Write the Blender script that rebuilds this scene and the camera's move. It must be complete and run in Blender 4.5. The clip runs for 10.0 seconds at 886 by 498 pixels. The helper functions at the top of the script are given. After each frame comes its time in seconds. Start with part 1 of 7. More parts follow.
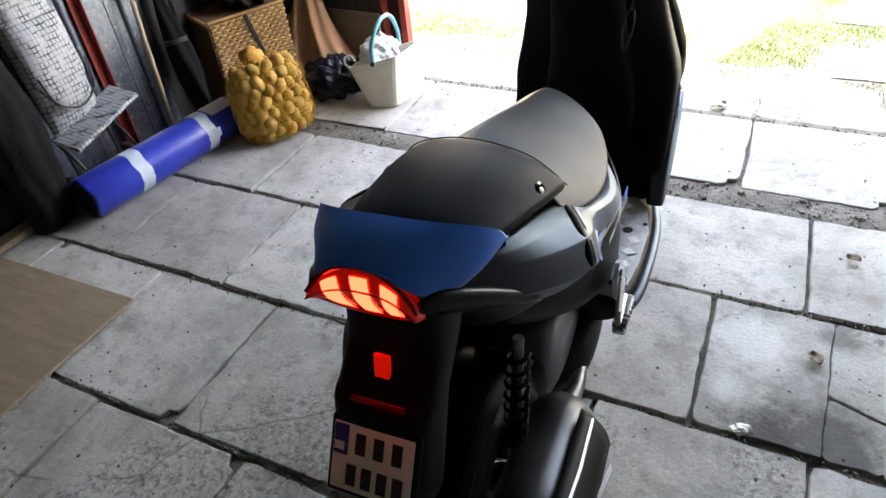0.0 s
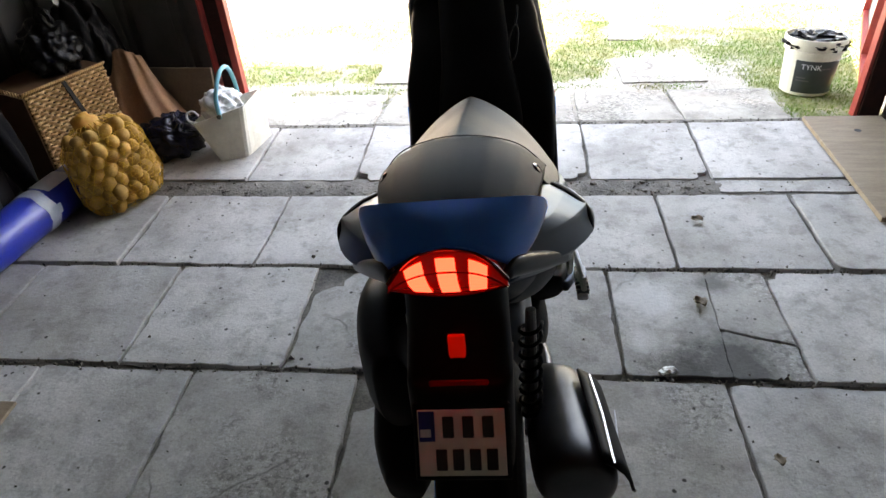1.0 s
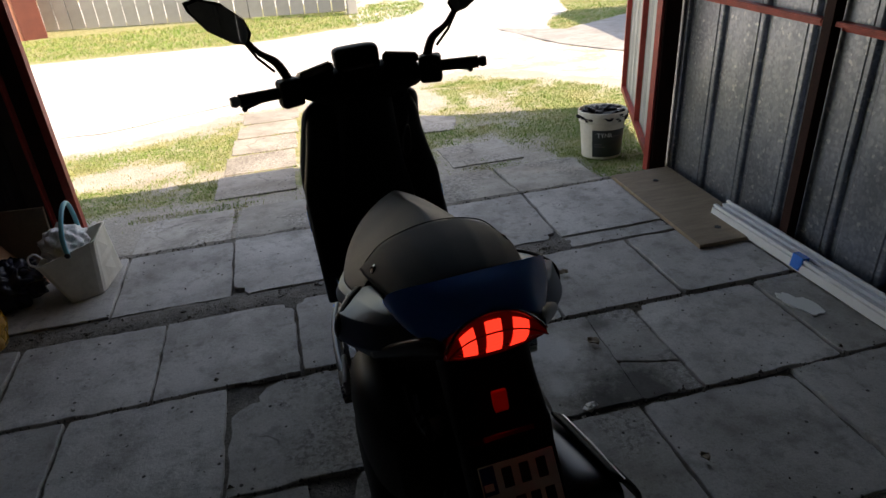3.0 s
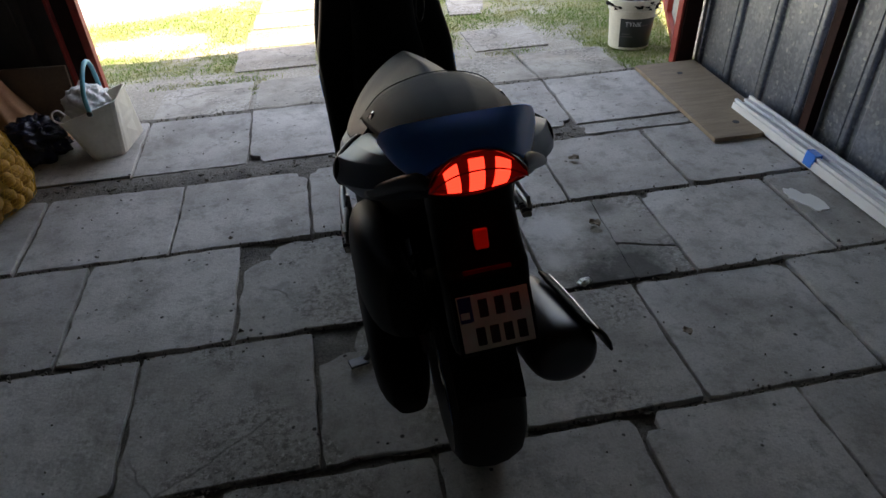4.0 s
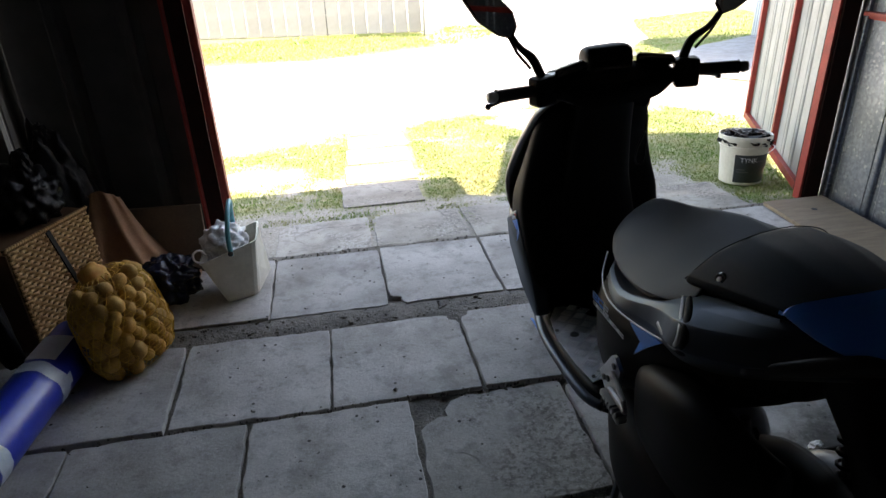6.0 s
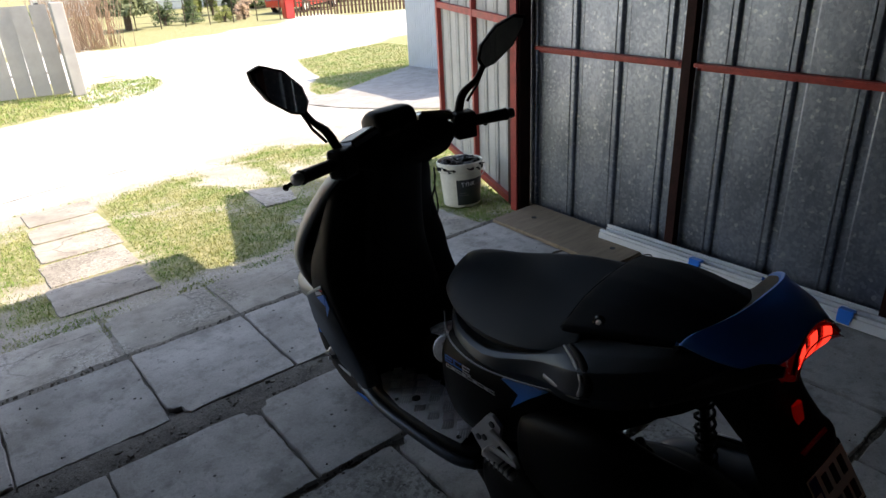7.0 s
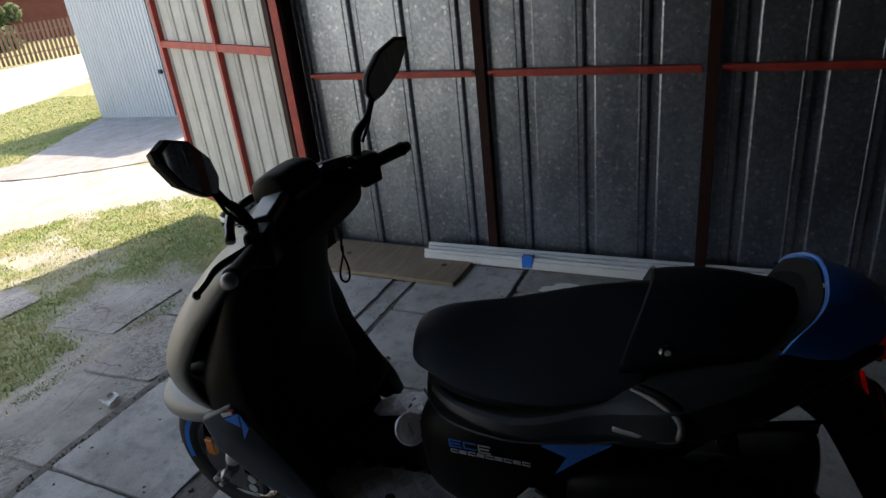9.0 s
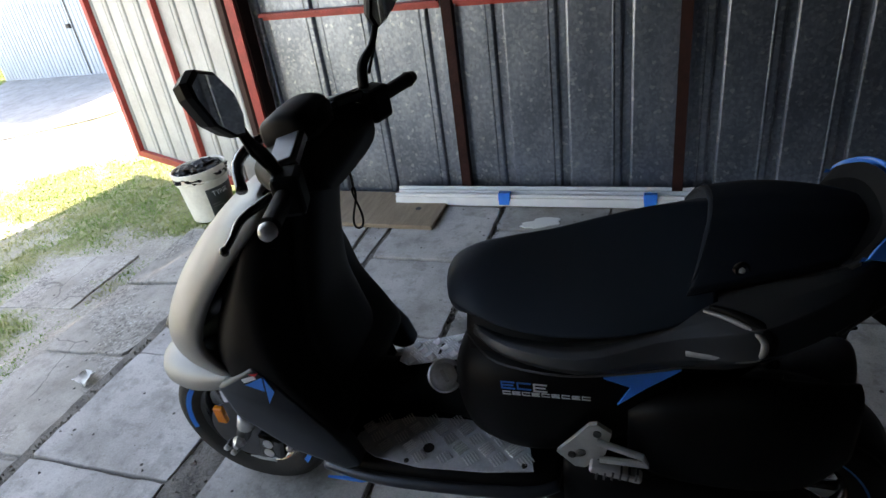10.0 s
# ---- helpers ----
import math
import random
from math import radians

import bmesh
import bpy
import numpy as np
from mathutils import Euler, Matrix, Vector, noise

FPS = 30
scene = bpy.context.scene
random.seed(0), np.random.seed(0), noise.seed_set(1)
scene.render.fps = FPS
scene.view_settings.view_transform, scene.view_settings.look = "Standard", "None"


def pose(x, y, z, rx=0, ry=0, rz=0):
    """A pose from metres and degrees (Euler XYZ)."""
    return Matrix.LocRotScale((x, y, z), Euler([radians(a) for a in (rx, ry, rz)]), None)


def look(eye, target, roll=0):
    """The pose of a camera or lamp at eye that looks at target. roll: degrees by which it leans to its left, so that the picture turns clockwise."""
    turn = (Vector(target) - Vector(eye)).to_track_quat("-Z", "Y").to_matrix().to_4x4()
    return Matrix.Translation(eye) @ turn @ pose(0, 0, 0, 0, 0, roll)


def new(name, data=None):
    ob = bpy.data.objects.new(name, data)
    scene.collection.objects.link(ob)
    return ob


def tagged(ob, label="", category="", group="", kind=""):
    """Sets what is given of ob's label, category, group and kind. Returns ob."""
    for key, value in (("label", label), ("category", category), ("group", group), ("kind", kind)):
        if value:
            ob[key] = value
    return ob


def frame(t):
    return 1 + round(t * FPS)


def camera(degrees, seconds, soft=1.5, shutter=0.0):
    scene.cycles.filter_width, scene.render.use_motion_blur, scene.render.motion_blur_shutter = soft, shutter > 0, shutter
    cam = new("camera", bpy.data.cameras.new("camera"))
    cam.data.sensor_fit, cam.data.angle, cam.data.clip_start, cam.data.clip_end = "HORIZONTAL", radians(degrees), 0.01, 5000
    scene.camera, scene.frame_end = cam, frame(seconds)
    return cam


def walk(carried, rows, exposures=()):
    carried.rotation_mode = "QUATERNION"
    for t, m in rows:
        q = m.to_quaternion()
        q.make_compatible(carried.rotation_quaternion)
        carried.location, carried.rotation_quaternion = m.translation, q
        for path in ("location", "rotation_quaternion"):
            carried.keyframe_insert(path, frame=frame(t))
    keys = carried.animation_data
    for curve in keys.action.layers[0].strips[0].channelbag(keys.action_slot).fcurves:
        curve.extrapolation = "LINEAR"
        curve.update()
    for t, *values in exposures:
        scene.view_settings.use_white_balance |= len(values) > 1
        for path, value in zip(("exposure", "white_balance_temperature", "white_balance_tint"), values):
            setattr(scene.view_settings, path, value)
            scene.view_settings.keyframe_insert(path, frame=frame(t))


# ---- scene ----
cam = camera(67.9, 10.0, soft=1.5)
PATH = [
    (0, (-0.071, 0.068, 1.502), (-0.831, 1.432, 0.252), -6.2),
    (0.5, (-0.268, -0.081, 1.515), (-0.666, 1.483, 0.333), -4.1),
    (1, (-0.384, -0.138, 1.495), (-0.599, 1.466, 0.32), -4.1),
    (1.5, (-0.461, 0.0, 1.514), (-0.53, 1.572, 0.279), -9.9),
    (2, (-0.571, -0.011, 1.53), (-0.398, 1.721, 0.545), -4.6),
    (2.2, (-0.577, -0.035, 1.573), (-0.379, 1.726, 0.644), -6.0),
    (3.3, (-0.754, -0.28, 1.512), (-0.35, 1.396, 0.497), -2.9),
    (3.5, (-0.732, -0.295, 1.483), (-0.352, 1.322, 0.369), -2.2),
    (4, (-0.692, -0.346, 1.493), (-0.427, 1.223, 0.281), -2.2),
    (4.5, (-0.773, -0.419, 1.51), (-0.767, 1.173, 0.299), -0.8),
    (5, (-1.016, -0.365, 1.532), (-0.873, 1.316, 0.459), -0.8),
    (5.2, (-1.082, -0.352, 1.544), (-0.935, 1.352, 0.506), -0.7),
    (6.3, (-1.293, 0.075, 1.477), (-0.882, 1.826, 0.603), -3.3),
    (6.5, (-1.318, 0.113, 1.537), (-0.721, 1.803, 0.65), -1.9),
    (7, (-1.49, 0.214, 1.56), (-0.391, 1.659, 0.722), -3.1),
    (7.5, (-1.557, 0.345, 1.555), (-0.296, 1.66, 0.732), -2.0),
    (8, (-1.547, 0.53, 1.574), (-0.283, 1.874, 0.802), -7.5),
    (8.5, (-1.522, 0.671, 1.573), (-0.098, 1.827, 0.775), -4.6),
    (9, (-1.609, 0.783, 1.571), (0.007, 1.611, 0.732), -6.5),
    (9.5, (-1.667, 0.898, 1.549), (-0.084, 1.646, 0.581), -8.4),
    (10, (-1.613, 1.005, 1.532), (-0.004, 1.644, 0.529), -8.4),
]
LEVELS = [(0.0, 5.0), (0.5, 4.62), (1.0, 4.37), (1.6, 4.1), (2.2, 3.22), (3.3, 1.55), (4.0, 2.7), (4.5, 3.45), (5.2, 3.65), (6.3, 2.5), (7.5, 1.6), (8.5, 1.3), (9.0, 1.8), (9.5, 2.66), (10.0, 3.08)]
EXPOSURES = [(t, stops, 10500 if t < 2.0 else 9600 if t < 6.0 else 8800 if t < 7.0 else 8400 if t < 8.9 else 8800, 18 if t < 6.0 else 16) for t, stops in LEVELS]
walk(cam, [(t, look(eye, target, roll)) for t, eye, target, roll in PATH], EXPOSURES)

# world and sun: the sun stands high on the right, a little behind the garage
SUN_WAY = Vector((-0.836, 0.289, -1.0)).normalized()
world = bpy.data.worlds.new("sky")
scene.world = world
world.use_nodes = True
wn = world.node_tree.nodes
sky = wn.new("ShaderNodeTexSky")
sky.sky_type, sky.sun_disc = "NISHITA", False
sky.sun_elevation = math.asin(-SUN_WAY.z)
sky.sun_rotation = math.atan2(-SUN_WAY.x, -SUN_WAY.y)
world.node_tree.links.new(sky.outputs[0], wn["Background"].inputs[0])
wn["Background"].inputs[1].default_value = 0.15
sun = new("sun", bpy.data.lights.new("sun", "SUN"))
sun.data.energy, sun.data.angle, sun.data.color = 2.6, radians(0.5), (1.0, 0.98, 0.955)
sun.matrix_world = look((0, 0, 0), SUN_WAY)


# ---------------- materials ----------------
def mat(name, colour, rough=0.6, metal=0.0, second=None, scale=8.0, amount=0.5, fine=None, bump=0.0, bump_scale=60.0, coat=0.0, stretch=(1, 1, 1), spec=0.5, vary=0.0, contrast=(0.35, 0.65)):
    """A procedural surface: a base colour, a second one in patches, fine grain and relief."""
    m = bpy.data.materials.new(name)
    m.use_nodes = True
    nt = m.node_tree
    n, l = nt.nodes, nt.links
    b = n["Principled BSDF"]
    b.inputs["Roughness"].default_value = rough
    b.inputs["Metallic"].default_value = metal
    b.inputs["Specular IOR Level"].default_value = spec
    b.inputs["Coat Weight"].default_value = coat
    b.inputs["Coat Roughness"].default_value = 0.08
    tc = n.new("ShaderNodeTexCoord")
    mp = n.new("ShaderNodeMapping")
    mp.inputs["Scale"].default_value = stretch
    l.new(tc.outputs["Object"], mp.inputs["Vector"])
    out = None
    rgb = n.new("ShaderNodeRGB")
    rgb.outputs[0].default_value = (*colour, 1)
    out = rgb.outputs[0]

    def noise_tex(sc, detail=5, ro=0.6):
        t = n.new("ShaderNodeTexNoise")
        t.inputs["Scale"].default_value, t.inputs["Detail"].default_value, t.inputs["Roughness"].default_value = sc, detail, ro
        l.new(mp.outputs[0], t.inputs["Vector"])
        return t

    def ramp(src, lo, hi):
        r = n.new("ShaderNodeMapRange")
        r.inputs["From Min"].default_value, r.inputs["From Max"].default_value = lo, hi
        l.new(src, r.inputs["Value"])
        return r.outputs[0]

    def mix(a, bcol, fac, mode="MIX"):
        x = n.new("ShaderNodeMix")
        x.data_type, x.blend_type = "RGBA", mode
        l.new(a, x.inputs["A"])
        if isinstance(bcol, tuple):
            x.inputs["B"].default_value = (*bcol, 1)
        else:
            l.new(bcol, x.inputs["B"])
        if isinstance(fac, float):
            x.inputs["Factor"].default_value = fac
        else:
            l.new(fac, x.inputs["Factor"])
        return x.outputs["Result"]

    if second is not None:
        big = noise_tex(scale)
        f = ramp(big.outputs[0], *contrast)
        mul = n.new("ShaderNodeMath")
        mul.operation = "MULTIPLY"
        mul.inputs[1].default_value = amount
        l.new(f, mul.inputs[0])
        out = mix(out, second, mul.outputs[0])
    if fine is not None:
        sm = noise_tex(fine[1], 3, 0.7)
        f = ramp(sm.outputs[0], 0.3, 0.7)
        gr = n.new("ShaderNodeMapRange")
        gr.inputs["To Min"].default_value, gr.inputs["To Max"].default_value = 1 - fine[0], 1 + fine[0]
        l.new(f, gr.inputs["Value"])
        comb = n.new("ShaderNodeCombineColor")
        for k in range(3):
            l.new(gr.outputs[0], comb.inputs[k])
        out = mix(out, comb.outputs[0], 1.0, "MULTIPLY")
    if vary:
        oi = n.new("ShaderNodeObjectInfo")
        gr = n.new("ShaderNodeMapRange")
        gr.inputs["To Min"].default_value, gr.inputs["To Max"].default_value = 1 - vary, 1 + vary
        l.new(oi.outputs["Random"], gr.inputs["Value"])
        comb = n.new("ShaderNodeCombineColor")
        for k in range(3):
            l.new(gr.outputs[0], comb.inputs[k])
        out = mix(out, comb.outputs[0], 1.0, "MULTIPLY")
    l.new(out, b.inputs["Base Color"])
    if bump:
        bt = noise_tex(bump_scale, 6, 0.65)
        bp = n.new("ShaderNodeBump")
        bp.inputs["Strength"].default_value = bump
        bp.inputs["Distance"].default_value = 0.01
        l.new(bt.outputs[0], bp.inputs["Height"])
        l.new(bp.outputs[0], b.inputs["Normal"])
    return m


def glow(name, colour, strength):
    m = bpy.data.materials.new(name)
    m.use_nodes = True
    b = m.node_tree.nodes["Principled BSDF"]
    b.inputs["Base Color"].default_value = (*colour, 1)
    b.inputs["Emission Color"].default_value = (*colour, 1)
    b.inputs["Emission Strength"].default_value = strength
    return m


def concrete(name, pale, dark, rough=0.85, cracked=False, spots=(), vary=0.14):
    """Cast concrete: cloudy stains, fine sand grain, dark pits and a few scuffed pale patches."""
    m = mat(name, pale, rough, second=dark, scale=2.9, amount=0.9, fine=(0.13, 150), bump=0.26, bump_scale=70, vary=vary, contrast=(0.38, 0.66))
    n, l = m.node_tree.nodes, m.node_tree.links
    b = n["Principled BSDF"]
    src = b.inputs["Base Color"].links[0].from_socket
    tc = [k for k in n if k.type == "TEX_COORD"][0]

    def add(kind, scale, lo, hi, colour, amount, mask=None):
        nonlocal src
        if kind == "PITS":
            t = n.new("ShaderNodeTexVoronoi")
            t.inputs["Scale"].default_value = scale
            val = t.outputs["Distance"]
        elif kind == "CRACK":
            w = n.new("ShaderNodeTexNoise")
            w.inputs["Scale"].default_value, w.inputs["Detail"].default_value = scale * 2, 4
            l.new(tc.outputs["Object"], w.inputs["Vector"])
            wm = n.new("ShaderNodeVectorMath")
            wm.operation = "MULTIPLY_ADD"
            wm.inputs[1].default_value = (0.22, 0.22, 0.22)
            l.new(w.outputs["Color"], wm.inputs[0])
            l.new(tc.outputs["Object"], wm.inputs[2])
            t = n.new("ShaderNodeTexVoronoi")
            t.feature = "DISTANCE_TO_EDGE"
            t.inputs["Scale"].default_value = scale
            val = t.outputs["Distance"]
        else:
            t = n.new("ShaderNodeTexNoise")
            t.inputs["Scale"].default_value, t.inputs["Detail"].default_value, t.inputs["Roughness"].default_value = scale, 6, 0.68
            val = t.outputs[0]
        l.new(wm.outputs[0] if kind == "CRACK" else tc.outputs["Object"], t.inputs["Vector"])
        r = n.new("ShaderNodeMapRange")
        r.inputs["From Min"].default_value, r.inputs["From Max"].default_value, r.inputs["To Max"].default_value = lo, hi, amount
        l.new(val, r.inputs["Value"])
        fac = r.outputs[0]
        if mask is not None:
            q = n.new("ShaderNodeTexNoise")
            q.inputs["Scale"].default_value = mask[0]
            l.new(tc.outputs["Object"], q.inputs["Vector"])
            rr = n.new("ShaderNodeMapRange")
            rr.inputs["From Min"].default_value, rr.inputs["From Max"].default_value = mask[1], mask[2]
            l.new(q.outputs[0], rr.inputs["Value"])
            mu = n.new("ShaderNodeMath")
            mu.operation = "MULTIPLY"
            l.new(fac, mu.inputs[0])
            l.new(rr.outputs[0], mu.inputs[1])
            fac = mu.outputs[0]
        x = n.new("ShaderNodeMix")
        x.data_type = "RGBA"
        l.new(src, x.inputs["A"])
        x.inputs["B"].default_value = (*colour, 1)
        l.new(fac, x.inputs["Factor"])
        src = x.outputs["Result"]
    add("PITS", 17, 0.13, 0.08, (0.035, 0.032, 0.029), 0.97, (25, 0.485, 0.53))
    add("PITS", 55, 0.16, 0.06, (0.09, 0.085, 0.08), 0.7, (22, 0.50, 0.62))
    add("STAIN", 4.5, 0.54, 0.70, (0.15, 0.137, 0.118), 0.62)
    add("STAIN", 13.0, 0.52, 0.66, (0.18, 0.166, 0.146), 0.5)
    add("STAIN", 34.0, 0.57, 0.68, (0.15, 0.142, 0.13), 0.35)
    if cracked:
        add("STAIN", 48.0, 0.47, 0.60, (0.075, 0.069, 0.062), 0.6, (2.4, 0.49, 0.55))
        add("STAIN", 75.0, 0.55, 0.66, (0.62, 0.60, 0.56), 0.65, (2.4, 0.49, 0.55))
        add("CRACK", 1.7, 0.010, 0.003, (0.05, 0.046, 0.042), 0.5, (2.2, 0.50, 0.56))
    add("STAIN", 9.0, 0.62, 0.78, (0.55, 0.54, 0.52), 0.5)
    for (sx, sy), radius, colour, amount in spots:
        d = n.new("ShaderNodeVectorMath")
        d.operation = "DISTANCE"
        d.inputs[1].default_value = (sx, sy, 0)
        l.new(tc.outputs["Object"], d.inputs[0])
        q = n.new("ShaderNodeTexNoise")
        q.inputs["Scale"].default_value, q.inputs["Detail"].default_value, q.inputs["Roughness"].default_value = 11, 6, 0.7
        l.new(tc.outputs["Object"], q.inputs["Vector"])
        ad = n.new("ShaderNodeMath")
        ad.operation = "MULTIPLY_ADD"
        ad.inputs[1].default_value = radius * 1.6
        l.new(q.outputs[0], ad.inputs[0])
        l.new(d.outputs["Value"], ad.inputs[2])
        r = n.new("ShaderNodeMapRange")
        r.inputs["From Min"].default_value, r.inputs["From Max"].default_value, r.inputs["To Max"].default_value = radius * 1.9, radius * 1.25, amount
        l.new(ad.outputs[0], r.inputs["Value"])
        x = n.new("ShaderNodeMix")
        x.data_type = "RGBA"
        l.new(src, x.inputs["A"])
        x.inputs["B"].default_value = (*colour, 1)
        l.new(r.outputs[0], x.inputs["Factor"])
        src = x.outputs["Result"]
    l.new(src, b.inputs["Base Color"])
    return m


M_SLAB = concrete("concrete", (0.505, 0.484, 0.455), (0.30, 0.282, 0.258))
M_SLAB_OLD = concrete("rough_concrete", (0.48, 0.458, 0.425), (0.255, 0.238, 0.212), 0.92, True)
M_SLAB_STAINED = concrete("oil_stained_concrete", (0.43, 0.41, 0.38), (0.25, 0.235, 0.21), 0.8, True, (((0.06, 1.62), 0.13, (0.62, 0.61, 0.59), 0.8), ((0.02, 1.42), 0.06, (0.60, 0.59, 0.57), 0.7), ((0.12, 1.25), 0.13, (0.06, 0.055, 0.048), 0.85), ((0.26, 1.31), 0.19, (0.045, 0.042, 0.038), 0.88), ((0.30, 1.72), 0.07, (0.07, 0.065, 0.058), 0.7)), 0.0)
M_SLAB_MOSS = concrete("earthy_concrete", (0.385, 0.36, 0.322), (0.24, 0.22, 0.188), 0.95, True, (), 0.1)
M_DIRT = mat("dirt", (0.21, 0.19, 0.165), 0.95, second=(0.085, 0.077, 0.066), scale=9, amount=0.8, fine=(0.35, 120), bump=0.9, bump_scale=60)
def galvanised():
    """Zinc-coated sheet: crystal flakes, dull streaks and pale scratches."""
    m = mat("galvanised_sheet", (0.26, 0.295, 0.355), 0.38, 0.92, second=(0.13, 0.152, 0.19), scale=5, amount=0.8, fine=(0.18, 80), stretch=(1, 1, 0.5), bump=0.06, bump_scale=25)
    n, l = m.node_tree.nodes, m.node_tree.links
    b = n["Principled BSDF"]
    src = b.inputs["Base Color"].links[0].from_socket
    tc = [k for k in n if k.type == "TEX_COORD"][0]
    v = n.new("ShaderNodeTexVoronoi")
    v.inputs["Scale"].default_value = 70
    l.new(tc.outputs["Object"], v.inputs["Vector"])
    sep = n.new("ShaderNodeSeparateColor")
    l.new(v.outputs["Color"], sep.inputs[0])
    for lo, hi, colour, amount in ((0.55, 1.0, (0.42, 0.46, 0.51), 0.28), (0.45, 0.0, (0.12, 0.14, 0.17), 0.26), (0.965, 0.975, (0.75, 0.77, 0.79), 0.28)):
        r = n.new("ShaderNodeMapRange")
        r.inputs["From Min"].default_value, r.inputs["From Max"].default_value, r.inputs["To Max"].default_value = lo, hi, amount
        l.new(sep.outputs[0 if lo < 0.9 else 1], r.inputs["Value"])
        x = n.new("ShaderNodeMix")
        x.data_type = "RGBA"
        l.new(src, x.inputs["A"])
        x.inputs["B"].default_value = (*colour, 1)
        l.new(r.outputs[0], x.inputs["Factor"])
        src = x.outputs["Result"]
    l.new(src, b.inputs["Base Color"])
    return m


M_SHEET = galvanised()
M_GREY_SHEET = mat("grey_painted_sheet", (0.46, 0.46, 0.44), 0.6, 0.1, second=(0.34, 0.33, 0.31), scale=6, amount=0.6, fine=(0.08, 60))
# Sheet toned down for shade: unlit bays and out-of-view surfaces.
M_SHADE_SHEET = mat("shade_dark_sheet", (0.065, 0.061, 0.058), 0.7, 0.1, second=(0.028, 0.026, 0.025), scale=6, amount=0.6)
M_RED = mat("red_primer_steel", (0.42, 0.045, 0.035), 0.5, 0.1, second=(0.22, 0.03, 0.025), scale=14, amount=0.7, fine=(0.15, 80), bump=0.15)
M_FILL = mat("crumbled_mortar", (0.25, 0.228, 0.20), 0.95, second=(0.10, 0.091, 0.079), scale=16, amount=0.9, fine=(0.3, 90), bump=0.9, bump_scale=45)
M_BROWN = mat("dark_rust_steel", (0.036, 0.012, 0.010), 0.7, 0.0, spec=0.15, second=(0.018, 0.008, 0.007), scale=14, amount=0.7, fine=(0.2, 80), bump=0.15)
M_PLY = mat("plywood", (0.30, 0.22, 0.145), 0.7, second=(0.21, 0.15, 0.10), scale=5, amount=0.8, fine=(0.12, 60), stretch=(1, 6, 1), bump=0.1)
M_WOOD = mat("plank", (0.34, 0.26, 0.17), 0.75, second=(0.2, 0.14, 0.09), scale=6, amount=0.8, fine=(0.2, 60), stretch=(8, 1, 1))
M_PVC = mat("white_plastic", (0.82, 0.83, 0.84), 0.35, second=(0.7, 0.7, 0.69), scale=6, amount=0.5)
M_BLACK = mat("black_plastic", (0.003, 0.003, 0.0034), 0.5, spec=0.09, second=(0.006, 0.006, 0.006), scale=10, amount=0.5, bump=0.03, bump_scale=300)
M_APRON = concrete("grey_apron", (0.34, 0.335, 0.33), (0.25, 0.246, 0.24))
M_GLOSS = mat("black_gloss", (0.012, 0.012, 0.013), 0.15, second=(0.018, 0.018, 0.018), scale=10, amount=0.5, coat=0.5)
M_SEAT_REAR = mat("rear_seat_vinyl", (0.007, 0.010, 0.016), 0.6, second=(0.010, 0.014, 0.021), scale=7, amount=0.5, bump=0.15, bump_scale=400, spec=0.14)
M_SEAT_REAR.node_tree.nodes["Principled BSDF"].inputs["Specular Tint"].default_value = (0.75, 0.88, 1.0, 1)
M_SEAT = mat("seat_vinyl", (0.011, 0.0155, 0.023), 0.52, spec=0.20, second=(0.015, 0.020, 0.029), scale=7, amount=0.5, bump=0.1, bump_scale=400)
M_TITAN = mat("dark_grey_metallic_paint", (0.045, 0.047, 0.051), 0.42, 0.4, second=(0.037, 0.039, 0.043), scale=30, amount=0.5, coat=0.08, spec=0.5)
M_SILVER = mat("silver_grey_paint", (0.27, 0.268, 0.255), 0.48, 0.1, second=(0.24, 0.238, 0.228), scale=20, amount=0.5, coat=0.15)
M_BLUE = mat("blue_paint", (0.004, 0.22, 0.80), 0.30, second=(0.004, 0.19, 0.72), scale=10, amount=0.5, coat=0.35, spec=0.35)
for paint in (M_SEAT, M_TITAN):
    paint.node_tree.nodes["Principled BSDF"].inputs["Specular Tint"].default_value = (0.55, 0.76, 1.0, 1)
M_RUBBER = mat("rubber", (0.009, 0.009, 0.009), 0.8, second=(0.014, 0.013, 0.012), scale=14, amount=0.6, bump=0.2, bump_scale=120)
M_ALLOY = mat("alloy", (0.70, 0.70, 0.70), 0.32, 0.45, second=(0.45, 0.45, 0.45), scale=20, amount=0.6)
M_EXHAUST = mat("dark_exhaust_steel", (0.05, 0.05, 0.054), 0.34, 0.6, second=(0.03, 0.03, 0.032), scale=14, amount=0.6)
M_STEEL = mat("dull_steel", (0.13, 0.13, 0.135), 0.38, 0.8, second=(0.09, 0.09, 0.09), scale=14, amount=0.6)
M_ROAD = mat("pale_gravel", (0.58, 0.575, 0.57), 0.95, second=(0.48, 0.47, 0.455), scale=2.5, amount=0.6, fine=(0.2, 90), bump=0.6, bump_scale=60)


